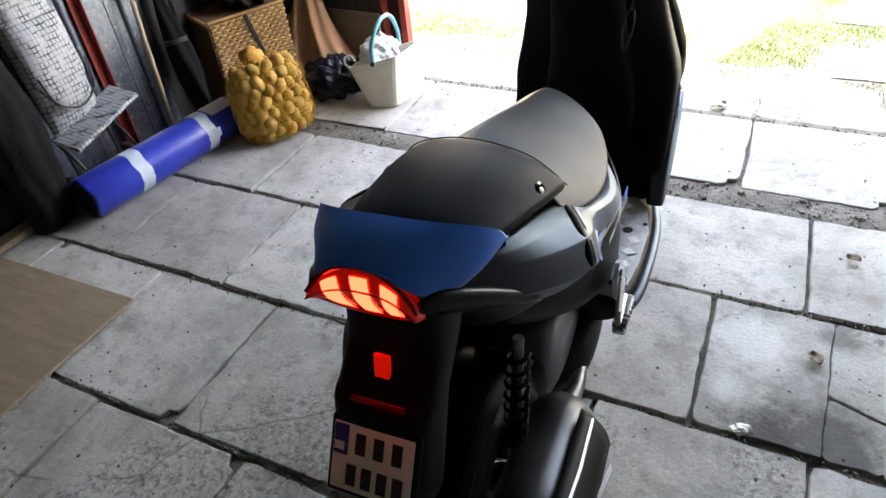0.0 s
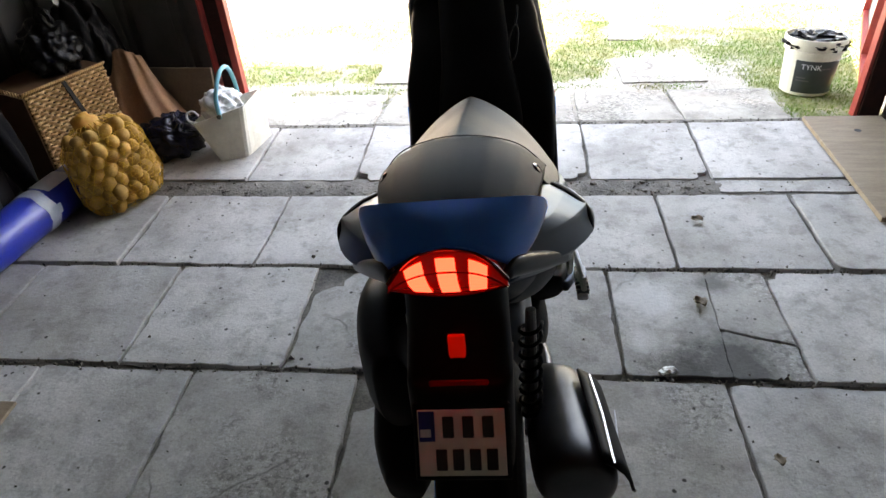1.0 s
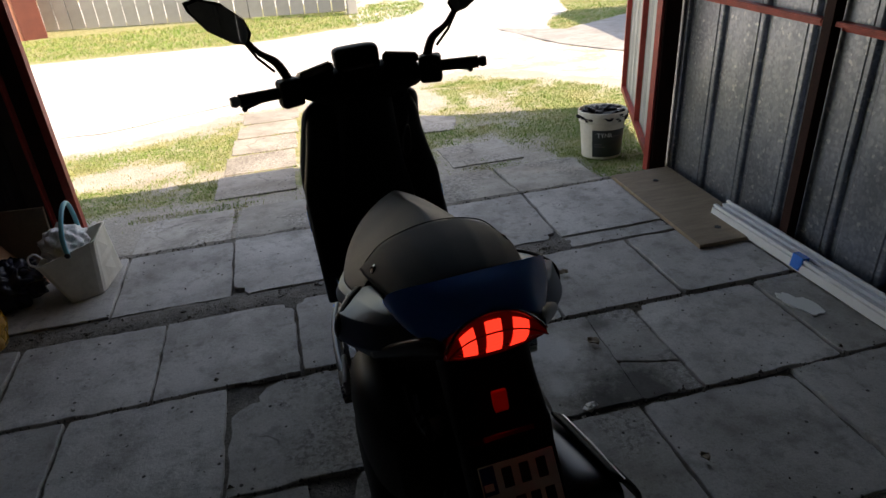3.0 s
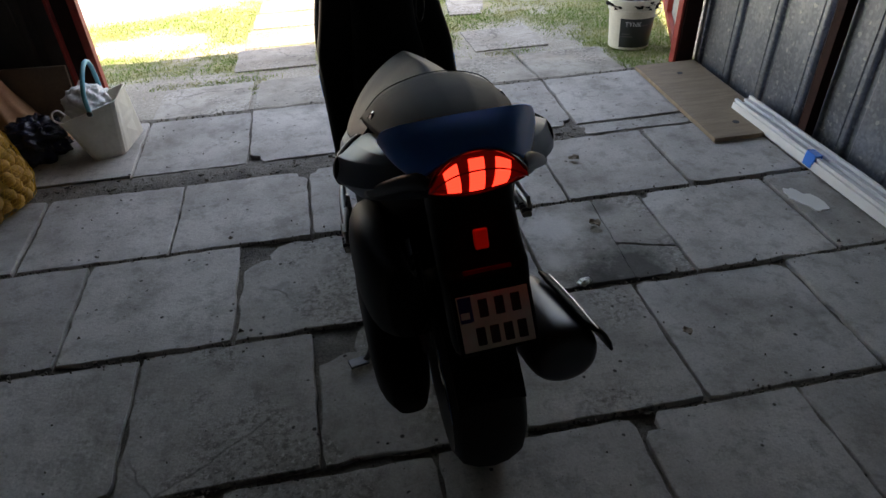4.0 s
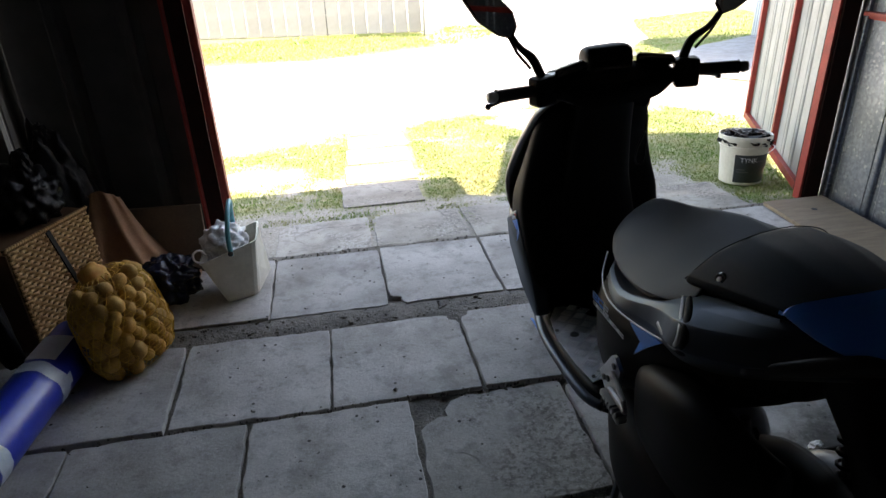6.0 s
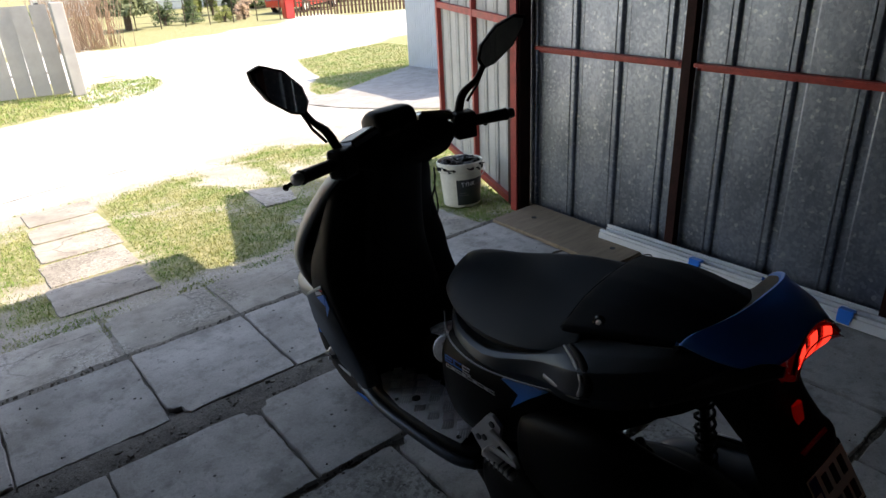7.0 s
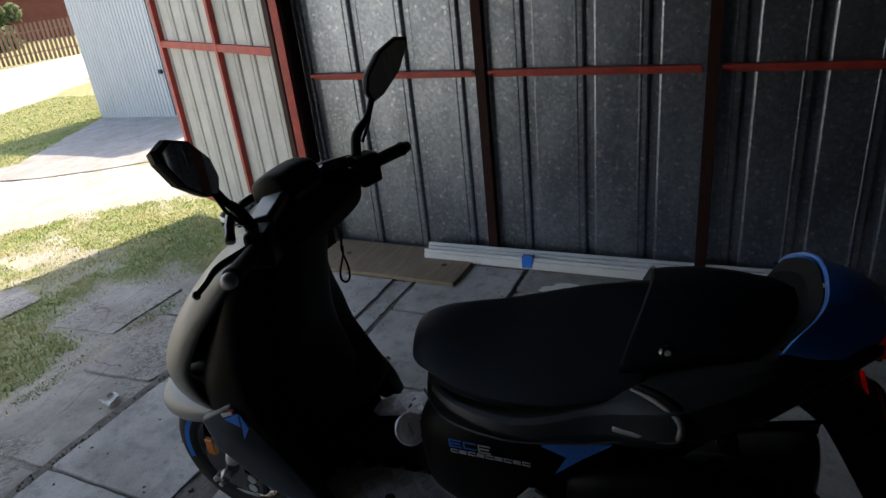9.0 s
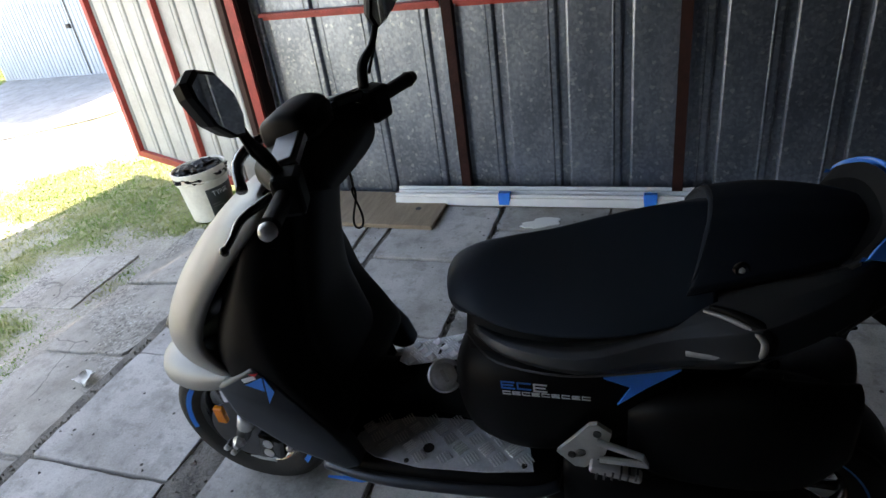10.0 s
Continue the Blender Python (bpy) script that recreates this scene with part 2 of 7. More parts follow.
def ground_cover():
    """Trodden earth, turf and pale gravel, shared out by the yard's cover weights with ragged edges."""
    m = mat("earth_and_turf", (0.40, 0.372, 0.322), 0.95, second=(0.28, 0.255, 0.212), scale=3.0, amount=0.8, fine=(0.3, 70), bump=0.9, bump_scale=45)
    n, l = m.node_tree.nodes, m.node_tree.links
    b = n["Principled BSDF"]
    src = b.inputs["Base Color"].links[0].from_socket
    tc = [k for k in n if k.type == "TEX_COORD"][0]
    at = n.new("ShaderNodeAttribute")
    at.attribute_name = "cover"
    sep = n.new("ShaderNodeSeparateColor")
    l.new(at.outputs["Color"], sep.inputs[0])

    def tint(a, c, scale, lo, hi):
        t = n.new("ShaderNodeTexNoise")
        t.inputs["Scale"].default_value, t.inputs["Detail"].default_value, t.inputs["Roughness"].default_value = scale, 6, 0.7
        l.new(tc.outputs["Object"], t.inputs["Vector"])
        r = n.new("ShaderNodeMapRange")
        r.inputs["From Min"].default_value, r.inputs["From Max"].default_value = lo, hi
        l.new(t.outputs[0], r.inputs["Value"])
        x = n.new("ShaderNodeMix")
        x.data_type = "RGBA"
        x.inputs["A"].default_value, x.inputs["B"].default_value = (*a, 1), (*c, 1)
        l.new(r.outputs[0], x.inputs["Factor"])
        return x.outputs["Result"]

    turf = tint((0.17, 0.19, 0.075), (0.37, 0.345, 0.195), 14, 0.40, 0.66)
    gravel = tint((0.58, 0.575, 0.57), (0.47, 0.46, 0.44), 6, 0.4, 0.7)
    for k, colour, scale, lo in ((0, turf, 26.0, 0.80), (1, gravel, 9.0, 0.86)):
        t = n.new("ShaderNodeTexNoise")
        t.inputs["Scale"].default_value, t.inputs["Detail"].default_value, t.inputs["Roughness"].default_value = scale, 7, 0.72
        l.new(tc.outputs["Object"], t.inputs["Vector"])
        ad = n.new("ShaderNodeMath")
        l.new(t.outputs[0], ad.inputs[0])
        l.new(sep.outputs[k], ad.inputs[1])
        r = n.new("ShaderNodeMapRange")
        r.inputs["From Min"].default_value, r.inputs["From Max"].default_value = lo, lo + 0.26
        l.new(ad.outputs[0], r.inputs["Value"])
        x = n.new("ShaderNodeMix")
        x.data_type = "RGBA"
        l.new(src, x.inputs["A"])
        l.new(colour, x.inputs["B"])
        l.new(r.outputs[0], x.inputs["Factor"])
        src = x.outputs["Result"]
    l.new(src, b.inputs["Base Color"])
    return m


M_GROUND = ground_cover()


# ---------------- mesh helpers ----------------
def mesh_of(name, bm, material, smooth=False):
    me = bpy.data.meshes.new(name)
    bmesh.ops.recalc_face_normals(bm, faces=bm.faces)
    bm.to_mesh(me)
    bm.free()
    for mm in (material if isinstance(material, (list, tuple)) else [material]):
        me.materials.append(mm)
    if smooth:
        for p in me.polygons:
            p.use_smooth = True
    return me


def part(name, bm, material, parent, label="", smooth=False, at=None):
    """Links a bmesh as one mesh under a thing or a part."""
    ob = new(name, mesh_of(name, bm, material, smooth))
    ob.parent = parent
    if at is not None:
        ob.matrix_basis = at
    if label:
        tagged(ob, label)
    return ob


def thing(name, label, category, at=None, group="", kind="", bm=None, material=None, smooth=False):
    ob = new(name, mesh_of(name, bm, material, smooth) if bm else None)
    if at is not None:
        ob.matrix_basis = at
    return tagged(ob, label, category, group, kind)


def box(x0, x1, y0, y1, z0, z1, bevel=0.0, bm=None, segments=1):
    bm = bm or bmesh.new()
    got = bmesh.ops.create_cube(bm, size=1.0)["verts"]
    bmesh.ops.scale(bm, vec=(x1 - x0, y1 - y0, z1 - z0), verts=got)
    bmesh.ops.translate(bm, vec=((x0 + x1) / 2, (y0 + y1) / 2, (z0 + z1) / 2), verts=got)
    if bevel:
        edges = list({e for v in got for e in v.link_edges})
        bmesh.ops.bevel(bm, geom=edges, offset=bevel, segments=segments, affect="EDGES", profile=0.5)
    return bm


def placed(bm, m):
    bmesh.ops.transform(bm, matrix=m, verts=bm.verts)
    return bm


def catmull(keys, n):
    """n rows of numbers glided through the keys."""
    k = [list(map(float, r)) for r in keys]
    k = [k[0]] + k + [k[-1]]
    res = []
    spans = len(k) - 3
    for i in range(n):
        u = i / (n - 1) * spans
        j = min(int(u), spans - 1)
        t = u - j
        a, b, c, d = k[j], k[j + 1], k[j + 2], k[j + 3]
        res.append([0.5 * (2 * q + (r - p) * t + (2 * p - 5 * q + 4 * r - s) * t * t + (3 * q - p - 3 * r + s) * t ** 3) for p, q, r, s in zip(a, b, c, d)])
    return res


def rings(rows, closed=True, caps=True, bm=None):
    """A skin over rows of points, each row a ring (closed) or a strip (open)."""
    bm = bm or bmesh.new()
    vs = [[bm.verts.new(p) for p in row] for row in rows]
    m = len(vs[0])
    for a, b in zip(vs, vs[1:]):
        for i in range(m if closed else m - 1):
            j = (i + 1) % m
            bm.faces.new((a[i], a[j], b[j], b[i]))
    if caps and closed:
        bm.faces.new(vs[0][::-1])
        bm.faces.new(vs[-1])
    return bm


def loft(keys, n=24, m=24, axis="y"):
    """A rounded body along y: keys are (y, x, z, half width, rise, drop, squareness)."""
    rows = []
    for y, x, z, hw, up, dn, p in catmull(keys, n):
        row = []
        for i in range(m):
            a = 2 * math.pi * i / m
            c, s = math.cos(a), math.sin(a)
            px = math.copysign(abs(c) ** (2 / p), c) * max(hw, 0.001)
            pz = math.copysign(abs(s) ** (2 / p), s) * max(up if s > 0 else dn, 0.001)
            row.append((x + px, y, z + pz))
        rows.append(row)
    return rings(rows)


def tube(points, radius, m=10, bm=None, smooth_n=0, closed=False):
    """A round bar along a line of points; radius may be a list."""
    pts = [Vector(p) for p in points]
    if smooth_n:
        pts = [Vector(p) for p in catmull(points, smooth_n)]
    rad = radius if isinstance(radius, (list, tuple)) else [radius] * len(pts)
    if len(rad) != len(pts):
        rad = [r[0] for r in catmull([[r] for r in rad], len(pts))]
    rows, side = [], None
    for i, p in enumerate(pts):
        d = (pts[min(i + 1, len(pts) - 1)] - pts[max(i - 1, 0)]).normalized()
        if side is None:
            side = d.orthogonal().normalized()
        side = (side - d * side.dot(d)).normalized()
        up = d.cross(side)
        rows.append([p + (side * math.cos(2 * math.pi * k / m) + up * math.sin(2 * math.pi * k / m)) * rad[i] for k in range(m)])
    return rings(rows, bm=bm)


def lathe(profile, m=32, bm=None, axis="z"):
    """A turned body: profile of (radius, height)."""
    rows = [[(r * math.cos(2 * math.pi * k / m), r * math.sin(2 * math.pi * k / m), h) for k in range(m)] for r, h in profile]
    bm = rings(rows, bm=bm, caps=True)
    return bm


def slab(poly, z0, z1, bm=None):
    """A plate over a plan of points."""
    bm = bm or bmesh.new()
    lo = [bm.verts.new((x, y, z0)) for x, y in poly]
    hi = [bm.verts.new((x, y, z1)) for x, y in poly]
    n = len(poly)
    bm.faces.new(hi)
    bm.faces.new(lo[::-1])
    for i in range(n):
        bm.faces.new((lo[i], lo[(i + 1) % n], hi[(i + 1) % n], hi[i]))
    return bm


def plate(poly, x0, x1, bm=None):
    """A plate over an outline in y and z, between two x."""
    bm = slab(poly, x0, x1, bm)
    for v in bm.verts:
        a, b, c = v.co
        v.co = (c, a, b)
    return bm


# ---------------- ground and outdoors ----------------
def ground_z(y):
    """The yard falls away from the garage door, and flattens beyond the road."""
    if y < 3.05:
        return -0.02
    if y < 13:
        return -0.02 - 0.077 * (y - 3.05)
    return -0.786 - 0.012 * (y - 13)


def relief(x, y):
    """Small humps and hollows of the yard."""
    return 0.009 * noise.noise((x * 1.9, y * 1.9, 0)) + 0.005 * noise.noise((x * 4.3, y * 4.3, 4))


def sheet(outline_y0, outline_y1, x0, x1, lift, step=0.25, wob=0.08, seed=0.0, rows=14):
    """A strip of ground cover between two uneven edges, laid on the slope."""
    bm = bmesh.new()
    cols = int((x1 - x0) / step) + 1
    grid = []
    for i in range(cols + 1):
        x = x0 + (x1 - x0) * i / cols
        a = outline_y0(x) + wob * noise.noise((x * 1.7, seed, 0)) + wob * 0.6 * noise.noise((x * 6, seed, 3))
        b = outline_y1(x) + wob * noise.noise((x * 1.3, seed, 7)) + wob * 0.6 * noise.noise((x * 6, seed, 9))
        col = []
        for j in range(rows + 1):
            y = a + (b - a) * j / rows
            col.append(bm.verts.new((x, y, ground_z(y) - 0.012 + lift + relief(x, y))))
        grid.append(col)
    for a, b in zip(grid, grid[1:]):
        for j in range(rows):
            bm.faces.new((a[j], b[j], b[j + 1], a[j + 1]))
    return bm


def lerp_line(pts):
    def f(x):
        if x <= pts[0][0]:
            return pts[0][1]
        for (x0, y0), (x1, y1) in zip(pts, pts[1:]):
            if x <= x1:
                return y0 + (y1 - y0) * (x - x0) / (x1 - x0)
        return pts[-1][1]
    return f


road_near = lerp_line([(-9, 5.4), (-2.26, 5.75), (-1.54, 6.27), (-1.2, 6.47), (-0.4, 6.66), (0.35, 6.8), (1.37, 7.4), (2.2, 8.3), (2.7, 9.8), (3.1, 10.4), (3.6, 10.2), (3.8, 10.9), (4.3, 11.8), (4.99, 12.7), (5.5, 14.4), (6.0, 15.7), (8.6, 16.4), (12, 18.5), (30, 30)])
road_far = lerp_line([(-30, 14), (-3.5, 13.0), (-1.5, 12.7), (0.3, 13.3), (1.2, 13.4), (2.1, 14.0), (2.7, 15.2), (3.0, 22.6), (3.2, 23.4), (4.6, 23.75), (7.3, 24.7), (10.7, 26.1), (13.0, 26.4), (16.6, 24.9), (30, 18.6)])
turf_far = lerp_line([(-9, 5.2), (-2.26, 5.5), (-1.54, 5.95), (-0.4, 6.3), (0.35, 6.5), (1.3, 6.95), (2.0, 6.1), (2.5, 5.2), (3.2, 4.6), (9, 4.0)])
apron_far = lerp_line([(2.9, 10.9), (3.73, 9.8), (6.57, 11.65), (7.2, 12.1)])
apron_near = lerp_line([(2.9, 10.6), (2.98, 8.5), (3.25, 7.6), (3.55, 6.8), (4.1, 6.5), (7.2, 6.5)])


def step_up(v):
    v = min(1.0, max(0.0, v))
    return v * v * (3 - 2 * v)


def turf_weight(x, y):
    """How closely turf covers the yard, 0 to 1."""
    patch = 0.35 * noise.noise((x * 1.5, y * 1.5, 11)) + 0.2 * noise.noise((x * 4.5, y * 4.5, 3))
    if y > road_far(x) - 0.2:
        if x < 3.2 and 17.4 < y < 23.4:
            return 0.0
        return step_up((y - road_far(x) + 0.2) / 0.5) * (0.9 + 0.4 * patch)
    if x > 2.9 and y > apron_far(x) - 0.1:
        return step_up((road_near(x) - y) / 0.7 + 0.25) * (0.95 + 0.3 * patch)
    if x > 2.85 and abs(y - apron_near(x)) < 0.35:
        return 0.45 + patch
    if y < 3.6 and -1.68 < x < 1.04:
        return 0.08 + 0.6 * patch
    w = step_up((turf_far(x) - y) / 0.7 + 0.4) * (0.66 + 1.25 * patch + 0.25 * noise.noise((x * 9, y * 9, 1)))
    w *= 1 - 0.85 * step_up(1.5 - math.hypot((x - 0.50) / 0.26, (y - 5.85) / 0.50))
    w *= 1 - 0.6 * step_up(1.6 - math.hypot((x - 0.55) / 0.32, (y - 4.0) / 0.42))
    w *= 1 - 0.4 * step_up(1.5 - math.hypot((x - 0.50) / 0.28, (y - 4.95) / 0.40))
    w *= 1 - 0.7 * step_up(1.5 - math.hypot((x + 1.95) / 0.5, (y - 4.65) / 0.25))
    if y > 5.0 and x > 0.9:
        w *= 0.85
    return w * (0.2 + 0.8 * step_up((y - 3.62) / 0.35)) if x < 0.95 else w


def gravel_weight(x, y):
    if x < 3.2 and 17.4 < y < 23.4:
        return 1.0
    w = min(step_up((y - road_near(x)) / 0.9 + 0.55), step_up((road_far(x) - y) / 0.6 + 0.5))
    if 0.9 < x < 3.4 and turf_far(x) < y:
        w = max(w, 0.5 * step_up((y - turf_far(x)) / 0.8) + 0.35 * noise.noise((x * 2.2, y * 2.2, 5)))
    return w


def build_ground():
    xs = [-600, -200, -80, -40, -20, -12, -8] + [-5 + 0.1 * i for i in range(141)] + [10, 12, 15, 20, 30, 40, 80, 200, 600]
    ys = [-600, -200, -60, -20, -8, -3, 0, 2] + [2.9 + 0.1 * i for i in range(146)] + [18, 19, 20, 21, 22, 23, 24, 25, 26, 30, 45, 80, 200, 600]
    bm = bmesh.new()
    rows, cover = [], []
    for y in ys:
        row = []
        for x in xs:
            z = ground_z(y) - 0.012 if y < 60 else ground_z(60)
            if y < 3.05:
                z -= 0.05
            if 2.95 < y < 17.5 and -5.1 < x < 9.1:
                z += relief(x, y)
            row.append(bm.verts.new((x, y, z)))
            cover += [turf_weight(x, y), gravel_weight(x, y), 0.0, 1.0]
        rows.append(row)
    for a, b in zip(rows, rows[1:]):
        for i in range(len(xs) - 1):
            bm.faces.new((a[i], a[i + 1], b[i + 1], b[i]))
    g = thing("ground", "sloping yard of trodden earth with thin patchy turf", "ground", kind="structure", bm=bm, material=M_GROUND, smooth=True)
    g.data.attributes.new("cover", "FLOAT_COLOR", "POINT").data.foreach_set("color", cover)
    return g


ground = build_ground()
thing("road", "pale sunlit gravel road across the yard", "road", kind="structure", bm=sheet(lambda x: road_near(x) + 0.55, lambda x: road_far(x) - 0.35, -30, 26, 0.007, step=0.3, wob=0.12, seed=2.0, rows=20), material=M_ROAD, smooth=True)
thing("apron", "grey concrete apron before the neighbouring garage", "pavement", kind="structure", bm=sheet(apron_near, apron_far, 2.9, 7.2, 0.010, step=0.12, wob=0.07, seed=5.0, rows=14), material=M_APRON, smooth=True)


# ---------------- garage shell ----------------
WALL_X, LEFT_X, BACK_Y, FRONT_Y, EAVE = 1.42, -2.72, -2.6, 3.10, 2.2


def ribbed(length, height, first, pitch, depth=0.02, width=0.045, thick=0.004):
    """A profiled sheet in the yz plane (x outward): flat pans with a rib standing back every pitch."""
    prof, y = [(0.0, 0.0)], first
    while y < length - width:
        prof += [(y - 0.008, 0.0), (y, 0.004), (y + 0.004, depth), (y + width - 0.004, depth), (y + width, 0.004), (y + width + 0.008, 0.0), (y + width + 0.030, 0.0), (y + width + 0.034, -0.004), (y + width + 0.040, -0.004), (y + width + 0.044, 0.0)]
        y += pitch
    prof.append((length, 0.0))
    bm = bmesh.new()
    rows = []
    for off in (0.0, thick):
        for z in ((0.0, height) if off == 0 else (height, 0.0)):
            rows.append([(x + off, yy, z) for yy, x in prof])
    rows.append(rows[0])
    return rings(rows, closed=False)


def wall(name, label, at, panels, height, material, pitch=0.29):
    """A wall of overlapping profiled sheets; panels are (start, length, first rib)."""
    w = thing(name, label, "wall", at=at, kind="structure")
    for start, length, first, *other in panels:
        part("sheet", ribbed(length, height, first, other[1] if len(other) > 1 else pitch), other[0] if other else material, w, at=pose(0.003 * random.random(), start, 0, 0, 0, 0))
    return w


wall("wall_east", "galvanised profiled steel sheet wall of the garage", pose(WALL_X, BACK_Y, -0.07), [(0.0, 1.2, 0.12), (1.2, 1.16, 0.05), (2.36, 1.16, 0.257, M_SHEET, 0.262), (3.52, 1.12, 0.262, M_SHEET, 0.287), (4.64, 1.08, 0.038, M_SHEET, 0.30)], EAVE + 0.22, M_SHEET)
# Dark sheets put shade and unlit clutter into colour; one lit bay stays zinc.
wall("wall_west", "galvanised profiled steel sheet wall behind clutter, some sheets darkened for shade", pose(LEFT_X, FRONT_Y, -0.07, 0, 0, 180), [(0.0, 0.88, 0.12, M_SHADE_SHEET), (0.88, 0.70, 0.10), (1.58, 1.16, 0.1, M_SHADE_SHEET), (2.74, 1.16, 0.1, M_SHADE_SHEET), (3.9, 1.82, 0.1, M_SHADE_SHEET)], EAVE + 0.22, M_SHEET)
# Unseen back wall, coloured dark so the garage interior falls off in brightness.
wall("wall_south", "unseen profiled steel sheet back wall, darkened to hold back bounced light", pose(WALL_X, BACK_Y, -0.07, 0, 0, 90), [(0.0, 1.4, 0.12), (1.4, 1.4, 0.10), (2.8, 1.34, 0.1)], EAVE + 0.22, M_SHADE_SHEET)
# Inner face of the front wall takes the same shade-dark tone.
wall("wall_north", "dark profiled steel sheet front wall beside the door opening", pose(-1.93, FRONT_Y + 0.03, -0.07, 0, 0, 90), [(0.0, 0.90, 0.12)], EAVE + 0.22, M_SHADE_SHEET)
# Out-of-view roof in the same dark tone, holding back bounced daylight.
thing("ceiling", "unseen steel sheet garage roof with a short eave, darkened to hold back bounced light", "ceiling", kind="structure", bm=box(LEFT_X - 0.1, WALL_X + 0.15, BACK_Y - 0.1, 3.52, EAVE + 0.16, EAVE + 0.19), material=M_SHADE_SHEET)
thing("trim", "steel lintel over the garage door opening", "lintel", kind="structure", bm=box(LEFT_X, WALL_X, FRONT_Y + 0.0, FRONT_Y + 0.05, 2.05, EAVE + 0.155), material=M_BROWN)


def angle_post(h, a=0.05, t=0.005):
    """An upright of steel angle."""
    bm = box(0, a, 0, t, 0, h)
    return box(0, t, t, a, 0, h, bm=bm)


def post(label, at, h, material=M_RED, size=0.05):
    return thing("steel_post", label, "post", at=at, group="steel posts", bm=angle_post(h, size), material=material)


for y in (-1.15, -0.09, 0.96, 2.0):
    post("rust-brown steel angle upright against the sheet wall", pose(1.368, y - 0.02, 0), EAVE + 0.1, M_BROWN, 0.048)
for y0, y1 in ((-2.55, -1.16), (-1.09, -0.12), (-0.05, 0.93), (1.01, 1.97), (2.05, 3.0)):
    bm = box(1.378, 1.416, y0, y1, 0.995, 1.0)
    box(1.412, 1.417, y0, y1, 0.962, 0.995, bm=bm)
    box(1.376, 1.381, y0, y1, 0.982, 0.9945, bm=bm)
    thing("wall_rail", "red-primed steel angle rail along the wall", "rail", group="wall rails", bm=bm, material=M_RED)

# door frame
bm = box(1.285, 1.30, 3.06, 3.11, -0.02, 2.05)
thing("door_post", "red-primed steel door post beside the wall", "door post", bm=bm, material=M_RED)
thing("corner_post", "dark rusty steel corner post of the garage", "post", bm=box(1.305, 1.40, 3.05, 3.10, -0.02, EAVE + 0.1, 0.002), material=M_BROWN)
bm = box(-1.845, -1.81, 3.06, 3.11, -0.02, 2.05)
thing("door_post", "red-primed steel door post beside the dark front wall", "door post", bm=bm, material=M_RED)
bm = box(-1.93, -1.852, 3.085, 3.10, -0.02, 2.05)
thing("corner_post", "dark rusty steel frame beside the door opening", "post", bm=bm, material=M_BROWN)
bm = box(-1.935, -1.925, 3.03, 3.08, -0.02, 2.05)
thing("door_stop", "thin red-primed steel door stop", "door frame", bm=bm, material=M_RED)


def door_leaf():
    """The open leaf: frame of red tube, sheet on the outside."""
    L, H = 1.66, 2.0
    d = thing("door_1", "open garage door leaf, grey profiled sheet on a red steel frame", "door", at=pose(1.37, 3.17, -0.05, 0, 0, -22.3), kind="structure")
    for k, (x, w, m) in enumerate(((0.0, 0.05, M_BROWN), (0.722, 0.035, M_RED), (L - 0.05, 0.05, M_RED))):
        part("stile", box(-0.02, 0.015, x, x + w, 0.02, H), m, d)
    for z in (0.02, 1.155, H - 0.06):
        for a, b in ((0.052, 0.720), (0.759, L - 0.052)):
            part("rail", box(-0.018, 0.012, a, b, z, z + 0.045), M_RED, d)
    part("sheet", placed(ribbed(L, H + 0.02, 0.1, 0.21, 0.015, 0.03), Matrix.Translation((0.018, 0, 0))), M_GREY_SHEET, d)
    # Added strip: paints the bright gap pale and keeps a sun stripe out.
    part("strip", box(-0.004, 0.004, -0.085, -0.004, 0.0, H), M_PVC, d, "pale filler strip in place of the bright daylight gap beside the hinge")
    return d


door_leaf()

# ---------------- floor slabs ----------------
floor = thing("floor", "old concrete paving slabs laid on dirt", "floor", kind="structure")


def dirt_bed():
    bm = bmesh.new()
    nx, ny = 84, 116
    rows = []
    for j in range(ny + 1):
        y = BACK_Y + (3.06 - BACK_Y) * j / ny
        fill = 0.011 if 2.30 < y < 2.45 else 0.0
        rows.append([bm.verts.new((LEFT_X + (WALL_X - LEFT_X) * i / nx, y, -0.018 + fill + 0.007 * noise.noise((i * 0.55, j * 0.55, 0)) + 0.006 * noise.noise((i * 1.7, j * 1.7, 5)))) for i in range(nx + 1)])
    for a, b in zip(rows, rows[1:]):
        for i in range(nx):
            bm.faces.new((a[i], a[i + 1], b[i + 1], b[i]))
    return bm


part("dirt_bed", dirt_bed(), M_DIRT, floor, "dark dirt and grit between slabs", smooth=True)


